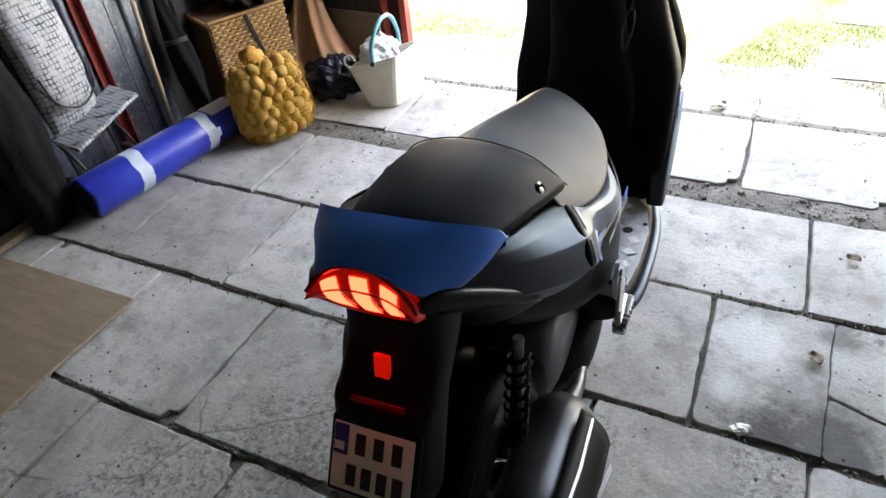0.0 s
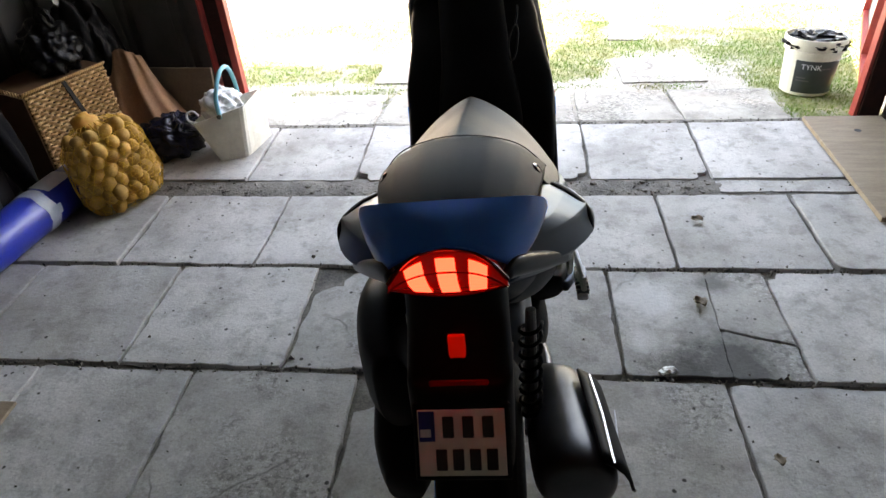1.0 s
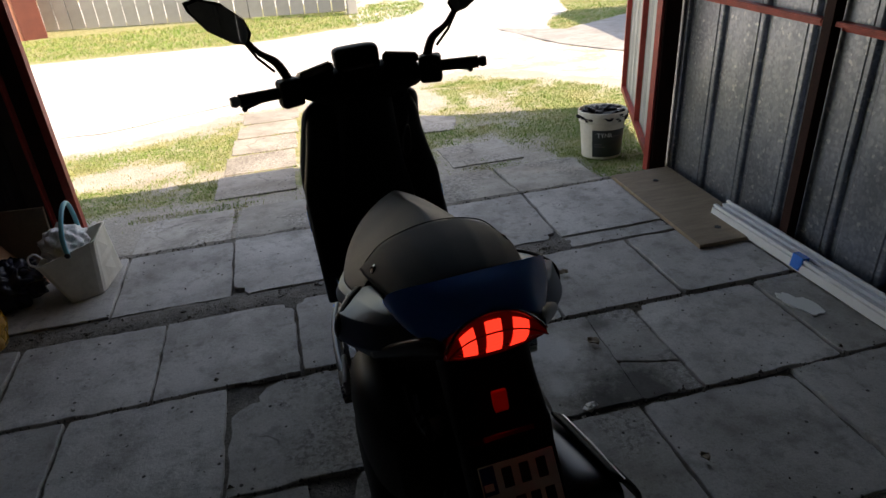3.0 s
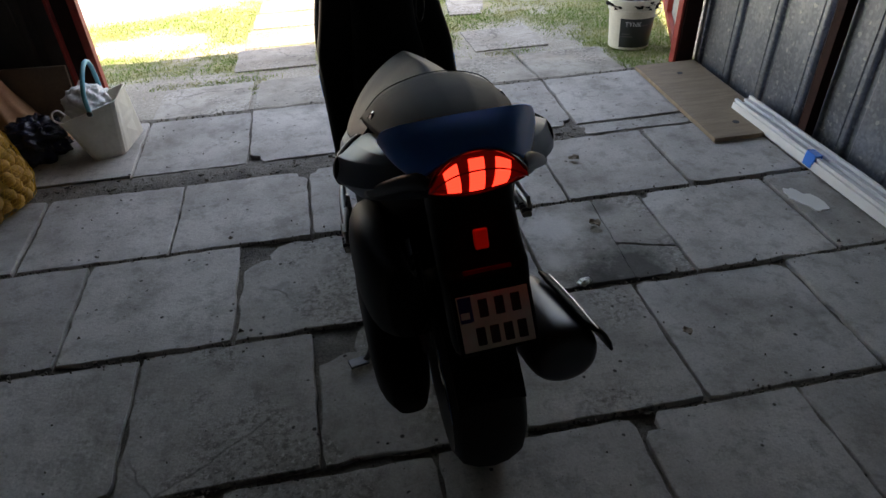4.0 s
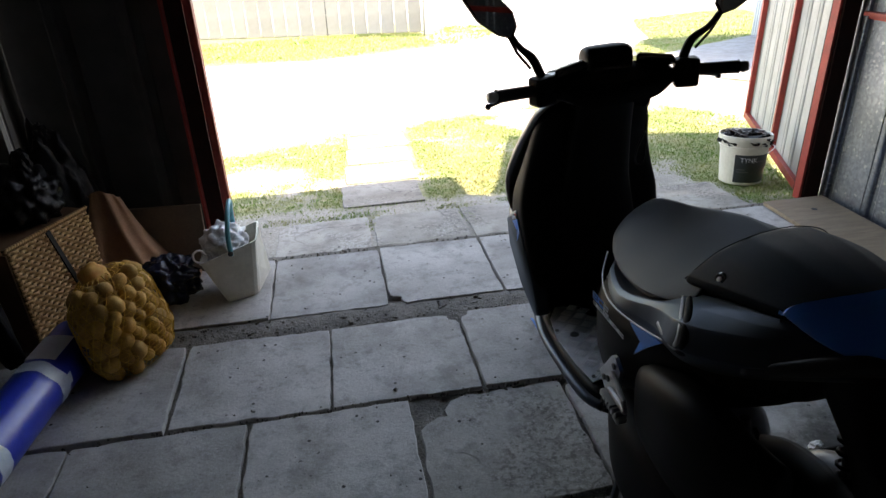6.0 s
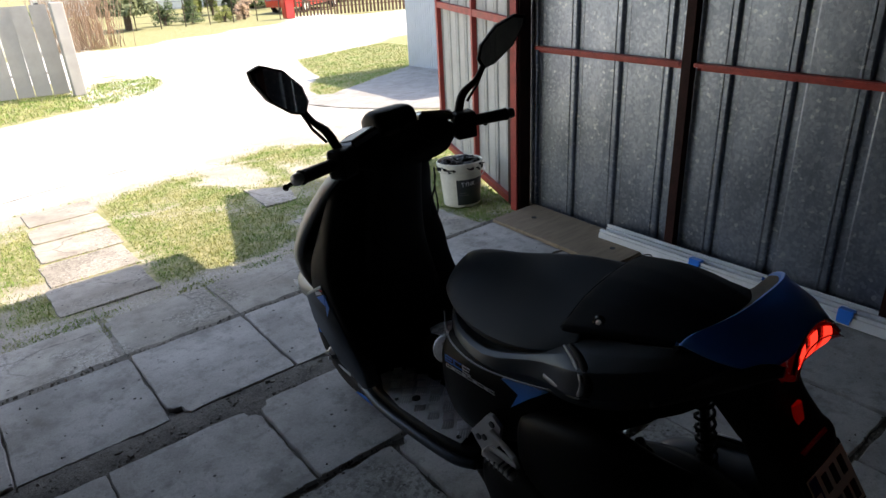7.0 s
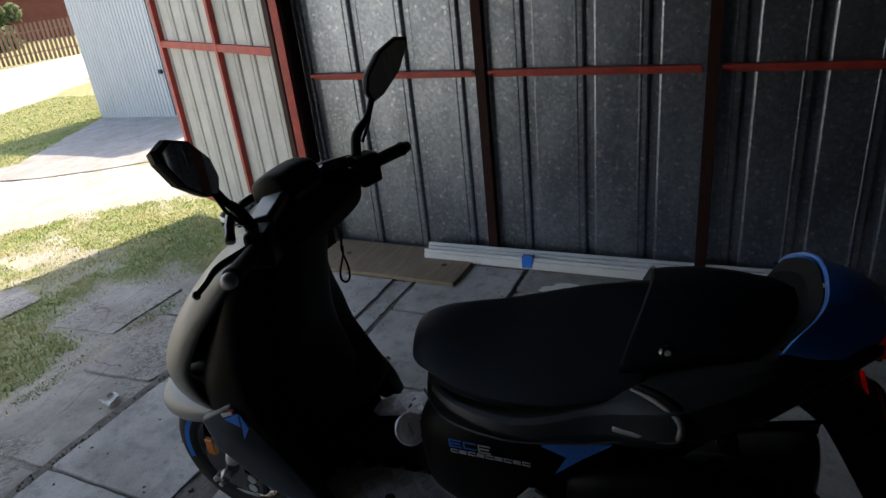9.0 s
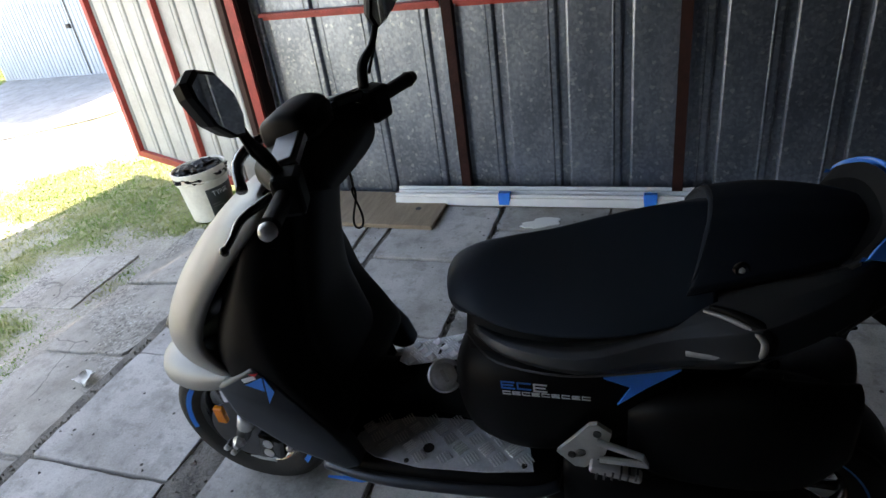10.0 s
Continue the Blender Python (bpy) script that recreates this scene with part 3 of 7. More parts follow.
def worn_slab(corners, z, tilt=(0, 0), seed=0.0, wear=0.007, chip=None, material=None):
    """A paving slab with chipped, rounded edges, from its four corners in plan."""
    pts = []
    for (ax, ay), (bx, by) in zip(corners, corners[1:] + corners[:1]):
        for k in range(14):
            u = k / 14
            pts.append((ax + (bx - ax) * u, ay + (by - ay) * u))
    cx, cy = sum(p[0] for p in corners) / 4, sum(p[1] for p in corners) / 4

    def ring(inset, zz, amp, sd):
        out = []
        for k, (x, y) in enumerate(pts):
            d = Vector((cx - x, cy - y))
            n = amp * (0.8 * noise.noise((x * 9, y * 9, sd)) + 0.9 * noise.noise((x * 37, y * 37, sd + 3)))
            i = inset + n + (0.018 * max(0, noise.noise((x * 5 + 9, y * 5, sd + 7)) - 0.45))
            if k % 14 == 0:
                i += 0.003 + 0.02 * max(0, noise.noise((x * 3, y * 3, sd + 11)))
            if chip is not None and math.hypot(x - chip[0], y - chip[1]) < chip[2]:
                i += chip[2] - math.hypot(x - chip[0], y - chip[1])
            d.normalize()
            xx, yy = x + d.x * i, y + d.y * i
            out.append((xx, yy, zz + tilt[0] * (xx - cx) + tilt[1] * (yy - cy)))
        return out
    rows = [ring(0.002, z - 0.06, wear, seed), ring(0.002, z - 0.010, wear, seed), ring(0.003, z - 0.003, wear, seed), ring(0.006, z, wear * 1.2, seed)]
    bm = rings(rows, caps=True)
    return bm


def lay_row(y0, y1, joints, gap=0.007, base=0.0, parent=floor, skip=(), zfun=None, old=(), material=None):
    for k, (a, b) in enumerate(zip(joints, joints[1:])):
        if k in skip:
            continue
        s = random.random() * 50
        g = gap * 0.5
        j = lambda v: v + random.uniform(-0.004, 0.004)
        c = [(j(a + g), j(y0 + g - 0.002)), (j(b - g), j(y0 + g - 0.002)), (j(b - g), j(y1 - g + 0.002)), (j(a + g), j(y1 - g + 0.002))]
        z = base + random.uniform(-0.006, 0.004)
        slope = 0.0
        if zfun:
            z, slope = zfun((y0 + y1) / 2), (zfun(y1) - zfun(y0)) / (y1 - y0)
        cc = c[int(s * 7) % 4]
        chip = (cc[0], cc[1], 0.03 + 0.05 * (s * 3 % 1.0)) if s % 1.0 < 0.45 else None
        part("slab", worn_slab(c, z, (random.uniform(-0.006, 0.006), slope + random.uniform(-0.006, 0.006)), s, chip=chip), material or (M_SLAB_OLD if k in old else M_SLAB), parent)


lay_row(2.435, 3.00, [-2.17, -1.635, -1.12, -0.60, -0.055, 0.47, 1.03, 1.40])
lay_row(2.325, 2.425, [0.47, 1.035, 1.40])
lay_row(1.795, 2.305, [-2.70, -2.47, -1.94, -1.38, -0.845, -0.32, 0.205, 0.74, 1.27, 1.40])
lay_row(1.262, 1.783, [-2.68, -2.23, -1.66, -1.115, -0.57, -0.055, 0.49, 1.05, 1.40], skip=(3, 5))
lay_row(0.728, 1.250, [-2.70, -2.46, -1.925, -1.395, -0.855, -0.30, 0.24, 0.81, 1.38], skip=(4,), old=(3, 5))
lay_row(0.185, 0.715, [-2.70, -2.21, -1.66, -1.11, -0.555, 0.0, 0.50, 1.05, 1.40], old=(1, 2, 3))
lay_row(-0.36, 0.172, [-2.46, -1.93, -1.38, -0.85, -0.28, 0.27, 0.80, 1.36])
lay_row(-0.90, -0.372, [-2.70, -2.20, -1.65, -1.10, -0.55, 0.0, 0.55, 1.10, 1.40])
lay_row(-1.75, -0.912, [-2.70, -1.90, -1.10, -0.30, 0.50, 1.38])
lay_row(-2.58, -1.762, [-2.70, -1.90, -1.10, -0.30, 0.50, 1.38])
# broken slabs
part("slab", worn_slab([(-1.108, 1.266), (-0.577, 1.266), (-0.577, 1.775), (-1.10, 1.775)], -0.004, (0.01, -0.008), 3.0, 0.014, (-1.10, 1.775, 0.13)), M_SLAB_OLD, floor)
part("slab", worn_slab([(-0.05, 1.266), (0.262, 1.268), (0.288, 1.780), (-0.05, 1.780)], 0.0, (0.0, -0.006), 5.0, 0.006), M_SLAB_STAINED, floor)
part("slab", worn_slab([(0.268, 1.480), (0.488, 1.414), (0.488, 1.780), (0.284, 1.780)], -0.003, (0.0, 0.0), 7.0, 0.006), M_SLAB_STAINED, floor)
part("slab", worn_slab([(0.258, 1.268), (0.488, 1.266), (0.488, 1.412), (0.272, 1.478)], -0.004, (0.0, 0.008), 8.0, 0.006), M_SLAB_STAINED, floor)
part("slab", worn_slab([(-0.85, 0.732), (-0.304, 0.732), (-0.304, 1.245), (-0.85, 1.248)], -0.004, (0.0, 0.0), 9.0, 0.014, (-0.85, 1.248, 0.15)), M_SLAB_OLD, floor)

for x0, x1 in ((-2.12, -1.62), (-1.60, -0.92), (-0.90, -0.52), (-0.20, 0.10), (0.12, 0.46)):
    part("mortar_fill", worn_slab([(x0, 2.325), (x1, 2.322), (x1 - 0.02, 2.425), (x0 + 0.02, 2.428)], -0.015, (random.uniform(-0.01, 0.01), 0.0), x0 * 9, 0.02), M_FILL, floor, "rough crumbling mortar in the open joint")

# slabs outdoors: a row at the threshold and two wheel tracks
pavement = thing("pavement", "weathered concrete slabs leading out over turf", "pavement", kind="structure")
out_z = lambda y: ground_z(y) - 0.003
lay_row(3.02, 3.56, [-1.66, -1.13, -0.60, -0.06, 0.47, 1.02], parent=pavement, zfun=out_z, gap=0.02, material=M_SLAB_MOSS)
for k in range(5):
    y = 3.76 + 0.515 * k
    lay_row(y, y + 0.505, [-1.29 + 0.03 * k, -0.75 + 0.03 * k], parent=pavement, zfun=out_z, gap=0.03, material=M_SLAB_MOSS)
lay_row(3.69, 4.21, [0.24, 0.755], parent=pavement, zfun=out_z, gap=0.02, material=M_SLAB_MOSS)
part("slab", worn_slab([(0.28, 4.70), (0.52, 4.66), (0.64, 5.08), (0.36, 5.34)], out_z(4.95), (0.0, -0.077), 4.0, 0.02), M_SLAB_MOSS, pavement, "broken piece of slab sunk in earth")


# ---------------- scooter ----------------
M_LENS = glow("red_lens", (0.16, 0.003, 0.003), 0.03)
M_LENS.node_tree.nodes["Principled BSDF"].inputs["Roughness"].default_value = 0.12
M_LIT = glow("lit_lamp", (1.0, 0.042, 0.030), 0.5)
# The reflector's red shine is painted as a faint glow; it is no lamp.
M_REFLECTOR_GLOW = glow("glowing_reflector", (0.50, 0.008, 0.005), 0.022)
M_REFLECTOR = mat("red_reflector", (0.16, 0.004, 0.004), 0.15, coat=0.5)
M_AMBER = mat("amber_reflector", (0.75, 0.20, 0.01), 0.2, coat=0.5)
M_PLATE = mat("plate_white", (0.82, 0.82, 0.76), 0.4, second=(0.7, 0.7, 0.64), scale=20, amount=0.5)
M_PLATE_BLUE = mat("plate_blue", (0.01, 0.03, 0.20), 0.4)
M_INK = mat("black_ink", (0.015, 0.015, 0.015), 0.5)
M_DECAL = mat("pale_decal", (0.7, 0.72, 0.75), 0.4)
M_DECAL_RED = mat("red_decal", (0.55, 0.02, 0.02), 0.4)
M_MIRROR = mat("mirror_glass", (0.75, 0.77, 0.78), 0.02, 1.0)
M_CLEAR = mat("smoked_lens", (0.012, 0.012, 0.012), 0.3, spec=0.2)
M_CHECKER = mat("aluminium_plate", (0.93, 0.94, 0.96), 0.34, 0.75, second=(0.84, 0.85, 0.87), scale=18, amount=0.7, fine=(0.1, 90))
M_HANDLE = mat("grey_cast_handle", (0.36, 0.37, 0.38), 0.5, 0.3, second=(0.28, 0.29, 0.30), scale=30, amount=0.5)
M_TREADPLATE = mat("worn_aluminium", (0.66, 0.67, 0.71), 0.36, 0.12, second=(0.50, 0.51, 0.55), scale=18, amount=0.7, fine=(0.1, 90))
M_SCREEN = mat("dash_glass", (0.006, 0.007, 0.012), 0.05, coat=1.0)


def tread_bar(bm, m, q, k=1.0):
    """One raised bar of a chequer plate, open below."""
    a, b = 0.0012 * k, 0.010 * k
    lo = [bm.verts.new(m @ Vector(p)) for p in ((q - a, -b, 0), (q + a, -b, 0), (q + a, b, 0), (q - a, b, 0))]
    hi = [bm.verts.new(m @ Vector(p)) for p in ((q - a * 0.4, -b * 0.8, 0.0030), (q + a * 0.4, -b * 0.8, 0.0030), (q + a * 0.4, b * 0.8, 0.0030), (q - a * 0.4, b * 0.8, 0.0030))]
    bm.faces.new(hi)
    for n in range(4):
        bm.faces.new((lo[n], lo[(n + 1) % 4], hi[(n + 1) % 4], hi[n]))


def soft_ring(pts, k=0.16):
    """A ring of corner points with each corner cut into two."""
    out = []
    n = len(pts)
    for i in range(n):
        p, a, b = Vector(pts[i]), Vector(pts[i - 1]), Vector(pts[(i + 1) % n])
        out += [p + (a - p) * k, p + (a - p) * k * 0.25 + (b - p) * k * 0.25, p + (b - p) * k]
    return out


def column(keys, n=26, m=28):
    """A body built upward: keys are (z, y, half width, depth ahead, depth behind, squareness)."""
    rows = []
    for z, y, hw, fr, bk, p in catmull(keys, n):
        row = []
        for i in range(m):
            a = 2 * math.pi * i / m
            c, s = math.cos(a), math.sin(a)
            row.append((math.copysign(abs(c) ** (2 / p), c) * hw, y + math.copysign(abs(s) ** (2 / p), s) * (fr if s > 0 else bk), z))
        rows.append(row)
    return rings(rows)


def nose_shell(keys, n=26, m=25, thick=0.006):
    """The front cowl: keys are (z, middle y, rim y, half width, fullness)."""
    outer = []
    for z, c, r, hw, p in catmull(keys, n):
        row = []
        for i in range(m):
            u = -1 + 2 * i / (m - 1)
            row.append(Vector((u * hw, r + (c - r) * max(0.0, 1 - abs(u) ** p) ** (1 / 1.6), z)))
        outer.append(row)
    rows = []
    for row in outer:
        back = [Vector((p.x * 0.95, p.y - thick * 2.2, p.z)) for p in row]
        rows.append(row + back[::-1])
    return rings(rows)


def wheel(sc, y, radius, width, offset=0.0, front=True, drop=1.0):
    w = new("wheel")
    w.parent = sc
    w.matrix_basis = pose(offset, y, radius, 0, 90, 0)
    hw = width / 2
    prof = [(radius - 0.080, -hw * 0.72), (radius - 0.064, -hw * 0.94), (radius - 0.03 * drop, -hw), (radius - 0.012 * drop, -hw * 0.80), (radius - 0.003 * drop, -hw * 0.42), (radius, 0), (radius - 0.003 * drop, hw * 0.42), (radius - 0.012 * drop, hw * 0.80), (radius - 0.03 * drop, hw), (radius - 0.064, hw * 0.94), (radius - 0.080, hw * 0.72)]
    rows = [[(r * math.cos(2 * math.pi * k / 48), r * math.sin(2 * math.pi * k / 48), h) for k in range(48)] for r, h in prof]
    part("tyre", rings(rows + rows[:1], caps=False), M_RUBBER, w, smooth=True)
    ri = radius - 0.079
    rows = [[(r * math.cos(2 * math.pi * k / 40), r * math.sin(2 * math.pi * k / 40), h) for k in range(40)] for r, h in ((ri, -hw * 0.74), (ri - 0.012, -hw * 0.62), (ri - 0.016, 0), (ri - 0.012, hw * 0.62), (ri, hw * 0.74), (ri + 0.004, 0))]
    rim = part("rim", rings(rows + rows[:1], caps=False), M_GLOSS, w, smooth=True)
    for k in range(5):
        a = 2 * math.pi * k / 5
        for da in (-0.22, 0.22):
            e = Vector((math.cos(a + da), math.sin(a + da), 0)) * (ri - 0.012)
            s = Vector((math.cos(a), math.sin(a), 0)) * 0.04
            part("spoke", tube([s, s.lerp(e, 0.5), e], [0.014, 0.011, 0.012], 8), M_GLOSS, w)
    part("hub", lathe([(0.02, -hw * 0.9), (0.045, -hw * 0.8), (0.05, 0), (0.045, hw * 0.8), (0.02, hw * 0.9)], 20), M_GLOSS, w, smooth=True)
    # blue arcs on the rim edge
    for a0 in ((1.4, 4.5) if front else (0.6, 3.6)):
        rows = []
        for k in range(13):
            a = a0 + 0.9 * k / 12
            rows.append([(r * math.cos(a), r * math.sin(a), -hw * 0.96 - (0.004 if r > radius - 0.05 else 0.0)) for r in (radius - 0.058, radius - 0.044)])
        part("stripe", rings(rows, closed=False), M_BLUE, w, "blue rim stripe")
    return w


def build_scooter():
    sc = thing("scooter", "dark grey scooter with blue trim leaning on its side stand", "scooter", at=pose(-0.432, 0.773, 0, 0, -3, 1.5))
    # saddle: rider's part and pillion pad
    part("seat", loft([(0.672, 0, 0.752, 0.03, 0.035, 0.05, 1.7), (0.650, 0, 0.762, 0.078, 0.060, 0.085, 1.4), (0.60, 0, 0.765, 0.116, 0.086, 0.09, 1.24), (0.53, 0, 0.76, 0.148, 0.113, 0.085, 1.13), (0.44, 0, 0.765, 0.172, 0.130, 0.075, 1.07), (0.33, 0, 0.785, 0.188, 0.144, 0.07, 1.07), (0.24, 0, 0.81, 0.186, 0.142, 0.06, 1.10), (0.150, 0, 0.84, 0.168, 0.120, 0.06, 1.35)], 44, 44), M_SEAT, sc, "black vinyl saddle", smooth=True)
    rows = []
    for y, a, zt, zc, b, zl, d in catmull([(0.163, 0.106, 0.952, 0.918, 0.146, 0.864, 0.034), (0.155, 0.112, 0.965, 0.929, 0.155, 0.868, 0.034), (0.06, 0.108, 0.976, 0.945, 0.144, 0.893, 0.028), (-0.04, 0.090, 0.968, 0.944, 0.120, 0.912, 0.012), (-0.10, 0.070, 0.948, 0.932, 0.092, 0.912, 0.0), (-0.125, 0.050, 0.925, 0.916, 0.07, 0.905, 0.0)], 22):
        half = [(b * 0.82, d, zl - 0.03), (b, d, zl), (b * 0.985 + 0.003, d * 0.85, zl + 0.016), (a, d * 0.45, zc), (a * 0.52, d * 0.12, zt - 0.18 * (zt - zc))]
        ring_ = [(x, y + o, z) for x, o, z in half] + [(0.0, y, zt)] + [(-x, y + o, z) for x, o, z in half[::-1]]
        rows.append(soft_ring(ring_, 0.13))
    part("pillion_pad", rings(rows), M_SEAT_REAR, sc, "darker pillion pad with raised seam", smooth=True)
    seam = [(-0.158, 0.196, 0.872), (-0.113, 0.174, 0.930), (-0.06, 0.162, 0.957), (0, 0.157, 0.967), (0.06, 0.162, 0.957), (0.113, 0.174, 0.930), (0.158, 0.196, 0.872)]
    part("seam", tube(seam, 0.0011, 6, smooth_n=30), M_SEAT_REAR, sc, "stitched seam round the pillion pad", smooth=True)
    for sd in (-1, 1):
        at = pose(sd * 0.1345, 0.116, 0.906, 0, sd * 58, 0)
        bolt = part("bolt", placed(lathe([(0.013, -0.004), (0.015, 0.001), (0.015, 0.006), (0.010, 0.009), (0.009, 0.004), (0.0015, 0.004)], 18), at), M_GLOSS, sc, "black-ringed seat bolt")
        part("bolt_head", placed(lathe([(0.006, 0.002), (0.006, 0.008), (0.003, 0.009)], 6), at), M_ALLOY, bolt)
    # flanks of the tail, creased along a ridge
    inner_ = [(0.085, 0.600, 0.712), (0.140, 0.520, 0.722), (0.178, 0.385, 0.748), (0.180, 0.270, 0.792), (0.152, 0.168, 0.853), (0.143, 0.080, 0.886), (0.135, -0.020, 0.915), (0.112, -0.090, 0.928), (0.075, -0.150, 0.930)]
    ridge_ = [(0.100, 0.602, 0.712), (0.158, 0.520, 0.718), (0.203, 0.375, 0.742), (0.196, 0.230, 0.795), (0.222, 0.105, 0.849), (0.206, 0.045, 0.865), (0.168, -0.030, 0.889), (0.120, -0.090, 0.908), (0.079, -0.145, 0.917)]
    band_ = [(0.104, 0.604, 0.700), (0.164, 0.522, 0.702), (0.213, 0.375, 0.722), (0.203, 0.230, 0.757), (0.237, 0.108, 0.801), (0.224, 0.040, 0.817), (0.188, -0.035, 0.842), (0.138, -0.105, 0.870), (0.090, -0.160, 0.886)]
    foot_ = [(0.098, 0.600, 0.684), (0.156, 0.518, 0.684), (0.200, 0.372, 0.700), (0.194, 0.230, 0.728), (0.204, 0.120, 0.750), (0.186, 0.040, 0.772), (0.154, -0.030, 0.803), (0.115, -0.100, 0.842), (0.075, -0.150, 0.868)]
    lines_ = [catmull(q, 26) for q in (inner_, ridge_, band_, foot_)]
    for sd in (-1, 1):
        rows = []
        for a, b, c, e in zip(*lines_):
            a, b, c, e = (Vector((sd * q[0], q[1], q[2])) for q in (a, b, c, e))
            ring_ = [a + Vector((-sd * 0.028, 0, -0.012)), a, a.lerp(b, 0.5) + Vector((0, 0, 0.003)), b, b.lerp(c, 0.16), c, c.lerp(e, 0.55), e, e + Vector((-sd * 0.05, 0, 0.012))]
            rows.append(soft_ring(ring_, 0.055))
        part("tail_panel", rings(rows), M_TITAN, sc, "dark grey painted tail flank with a sharp crease", smooth=True)
    part("under_seat", loft([(0.62, 0, 0.62, 0.10, 0.13, 0.14, 3), (0.48, 0, 0.64, 0.155, 0.12, 0.12, 3), (0.25, 0, 0.70, 0.165, 0.14, 0.12, 3), (0.0, 0, 0.80, 0.12, 0.12, 0.10, 3), (-0.15, 0, 0.92, 0.06, 0.04, 0.05, 3)], 20, 24), M_BLACK, sc, "matt black underseat body", smooth=True)
    # black cover between saddle and flank, and the lower body
    body = part("side_body", loft([(0.665, 0, 0.53, 0.08, 0.06, 0.12, 3), (0.61, 0, 0.55, 0.15, 0.12, 0.16, 3.2), (0.48, 0, 0.56, 0.195, 0.14, 0.16, 3.4), (0.32, 0, 0.60, 0.19, 0.12, 0.14, 3.2), (0.16, 0, 0.66, 0.15, 0.10, 0.10, 3), (0.04, 0, 0.72, 0.10, 0.07, 0.06, 3)], 26, 28), M_BLACK, sc, "matt black lower body", smooth=True)
    for sd in (-1, 1):
        trim = tube([(sd * 0.125, 0.61, 0.72), (sd * 0.165, 0.55, 0.685), (sd * 0.202, 0.43, 0.697), (sd * 0.208, 0.32, 0.715), (sd * 0.205, 0.18, 0.752), (sd * 0.19, 0.10, 0.78)], 0.0022, 6, smooth_n=24)
        part("trim_line", trim, M_STEEL, sc, "thin steel trim line")
        # the badge on the flank stands as plain stroked shapes
        badge = [(0.531, 0.503, 0.644, 0.664, M_BLUE), (0.499, 0.471, 0.645, 0.664, M_BLUE), (0.467, 0.440, 0.643, 0.664, M_DECAL)] + [(0.529 - 0.0193 * k, 0.5125 - 0.0193 * k, 0.6285 + 0.0006 * k, 0.6375 + 0.0006 * k, M_DECAL) for k in range(9)]
        for n, (y0, y1, z0, z1, m) in enumerate(badge):
            w = 0.0032 if n < 3 else 0.0017
            bm = box(sd * 0.1978 - 0.0008, sd * 0.1978 + 0.0008, y1, y0, z1 - w, z1)
            box(sd * 0.1978 - 0.0008, sd * 0.1978 + 0.0008, y1, y0, z0, z0 + w, bm=bm)
            box(sd * 0.1978 - 0.0008, sd * 0.1978 + 0.0008, y0 - w, y0, z0 + w, z1 - w, bm=bm)
            if n % 2 == 0:
                box(sd * 0.1978 - 0.0008, sd * 0.1978 + 0.0008, y1 + w, y0 - w, (z0 + z1 - w) / 2, (z0 + z1 + w) / 2, bm=bm)
            part("badge_stroke", bm, m, sc)
        bm = plate([(0.335, 0.692), (0.305, 0.706), (0.20, 0.728), (0.255, 0.680), (0.31, 0.625), (0.285, 0.675)], sd * 0.190, sd * 0.1955)
        part("decal", bm, M_BLUE, sc, "blue arrow-shaped decal")
        # grab handle let into the front of the flank's wing
        loop = [(sd * 0.166, 0.172, 0.848), (sd * 0.190, 0.132, 0.852), (sd * 0.214, 0.092, 0.843), (sd * 0.222, 0.082, 0.826), (sd * 0.220, 0.094, 0.803), (sd * 0.210, 0.140, 0.790), (sd * 0.196, 0.196, 0.780)]
        cup = part("handle_well", tube([(x, y - 0.010 * (z > 0.80), z + 0.004 * (1 if z > 0.83 else -1)) for x, y, z in loop], [0.004, 0.008, 0.011, 0.012, 0.012, 0.010, 0.004], 10, smooth_n=30), M_BLACK, sc, "black rim round the grab handle", smooth=True)
        part("grab_handle", tube([(x + sd * 0.007, y, z) for x, y, z in loop], [0.0025, 0.0045, 0.006, 0.0068, 0.009, 0.0100, 0.007], 10, smooth_n=40), M_HANDLE, cup, "grey metal grab handle", smooth=True)
    # spoiler: a winged blue panel round the rear of the seat
    top, low = [], []
    edge_low = catmull([(0.146, -0.058, 0.944), (0.128, -0.112, 0.928), (0.098, -0.168, 0.922), (0.074, -0.200, 0.950), (0.040, -0.204, 0.972), (0.0, -0.203, 0.980)], 16)
    edge_top = catmull([(0.146, -0.058, 0.946), (0.140, -0.070, 0.968), (0.112, -0.098, 0.990), (0.076, -0.114, 1.000), (0.036, -0.120, 1.004), (0.0, -0.121, 1.005)], 16)
    for sign, span in ((1, range(16)), (-1, range(14, -1, -1))):
        for k in span:
            top.append(Vector((sign * edge_top[k][0], edge_top[k][1], edge_top[k][2])))
            low.append(Vector((sign * edge_low[k][0], edge_low[k][1], edge_low[k][2])))
    bulge = [t.lerp(q, 0.5) + Vector((0, -0.012, 0.006)) * min(1.0, (t - q).length / 0.06) for t, q in zip(top, low)]
    rows = [top, [t.lerp(q, 0.12) + Vector((0, -0.004, 0.001)) for t, q in zip(top, low)], bulge, [q.lerp(t, 0.1) + Vector((0, -0.004, 0)) for t, q in zip(top, low)], low, [q + Vector((0, 0.010, 0.004)) for q in low], [b + Vector((0, 0.013, -0.006)) for b in bulge], [t + Vector((0, 0.006, -0.005)) for t in top]]
    part("spoiler", rings(rows + rows[:1], closed=False), M_BLUE, sc, "glossy blue rear spoiler", smooth=True)
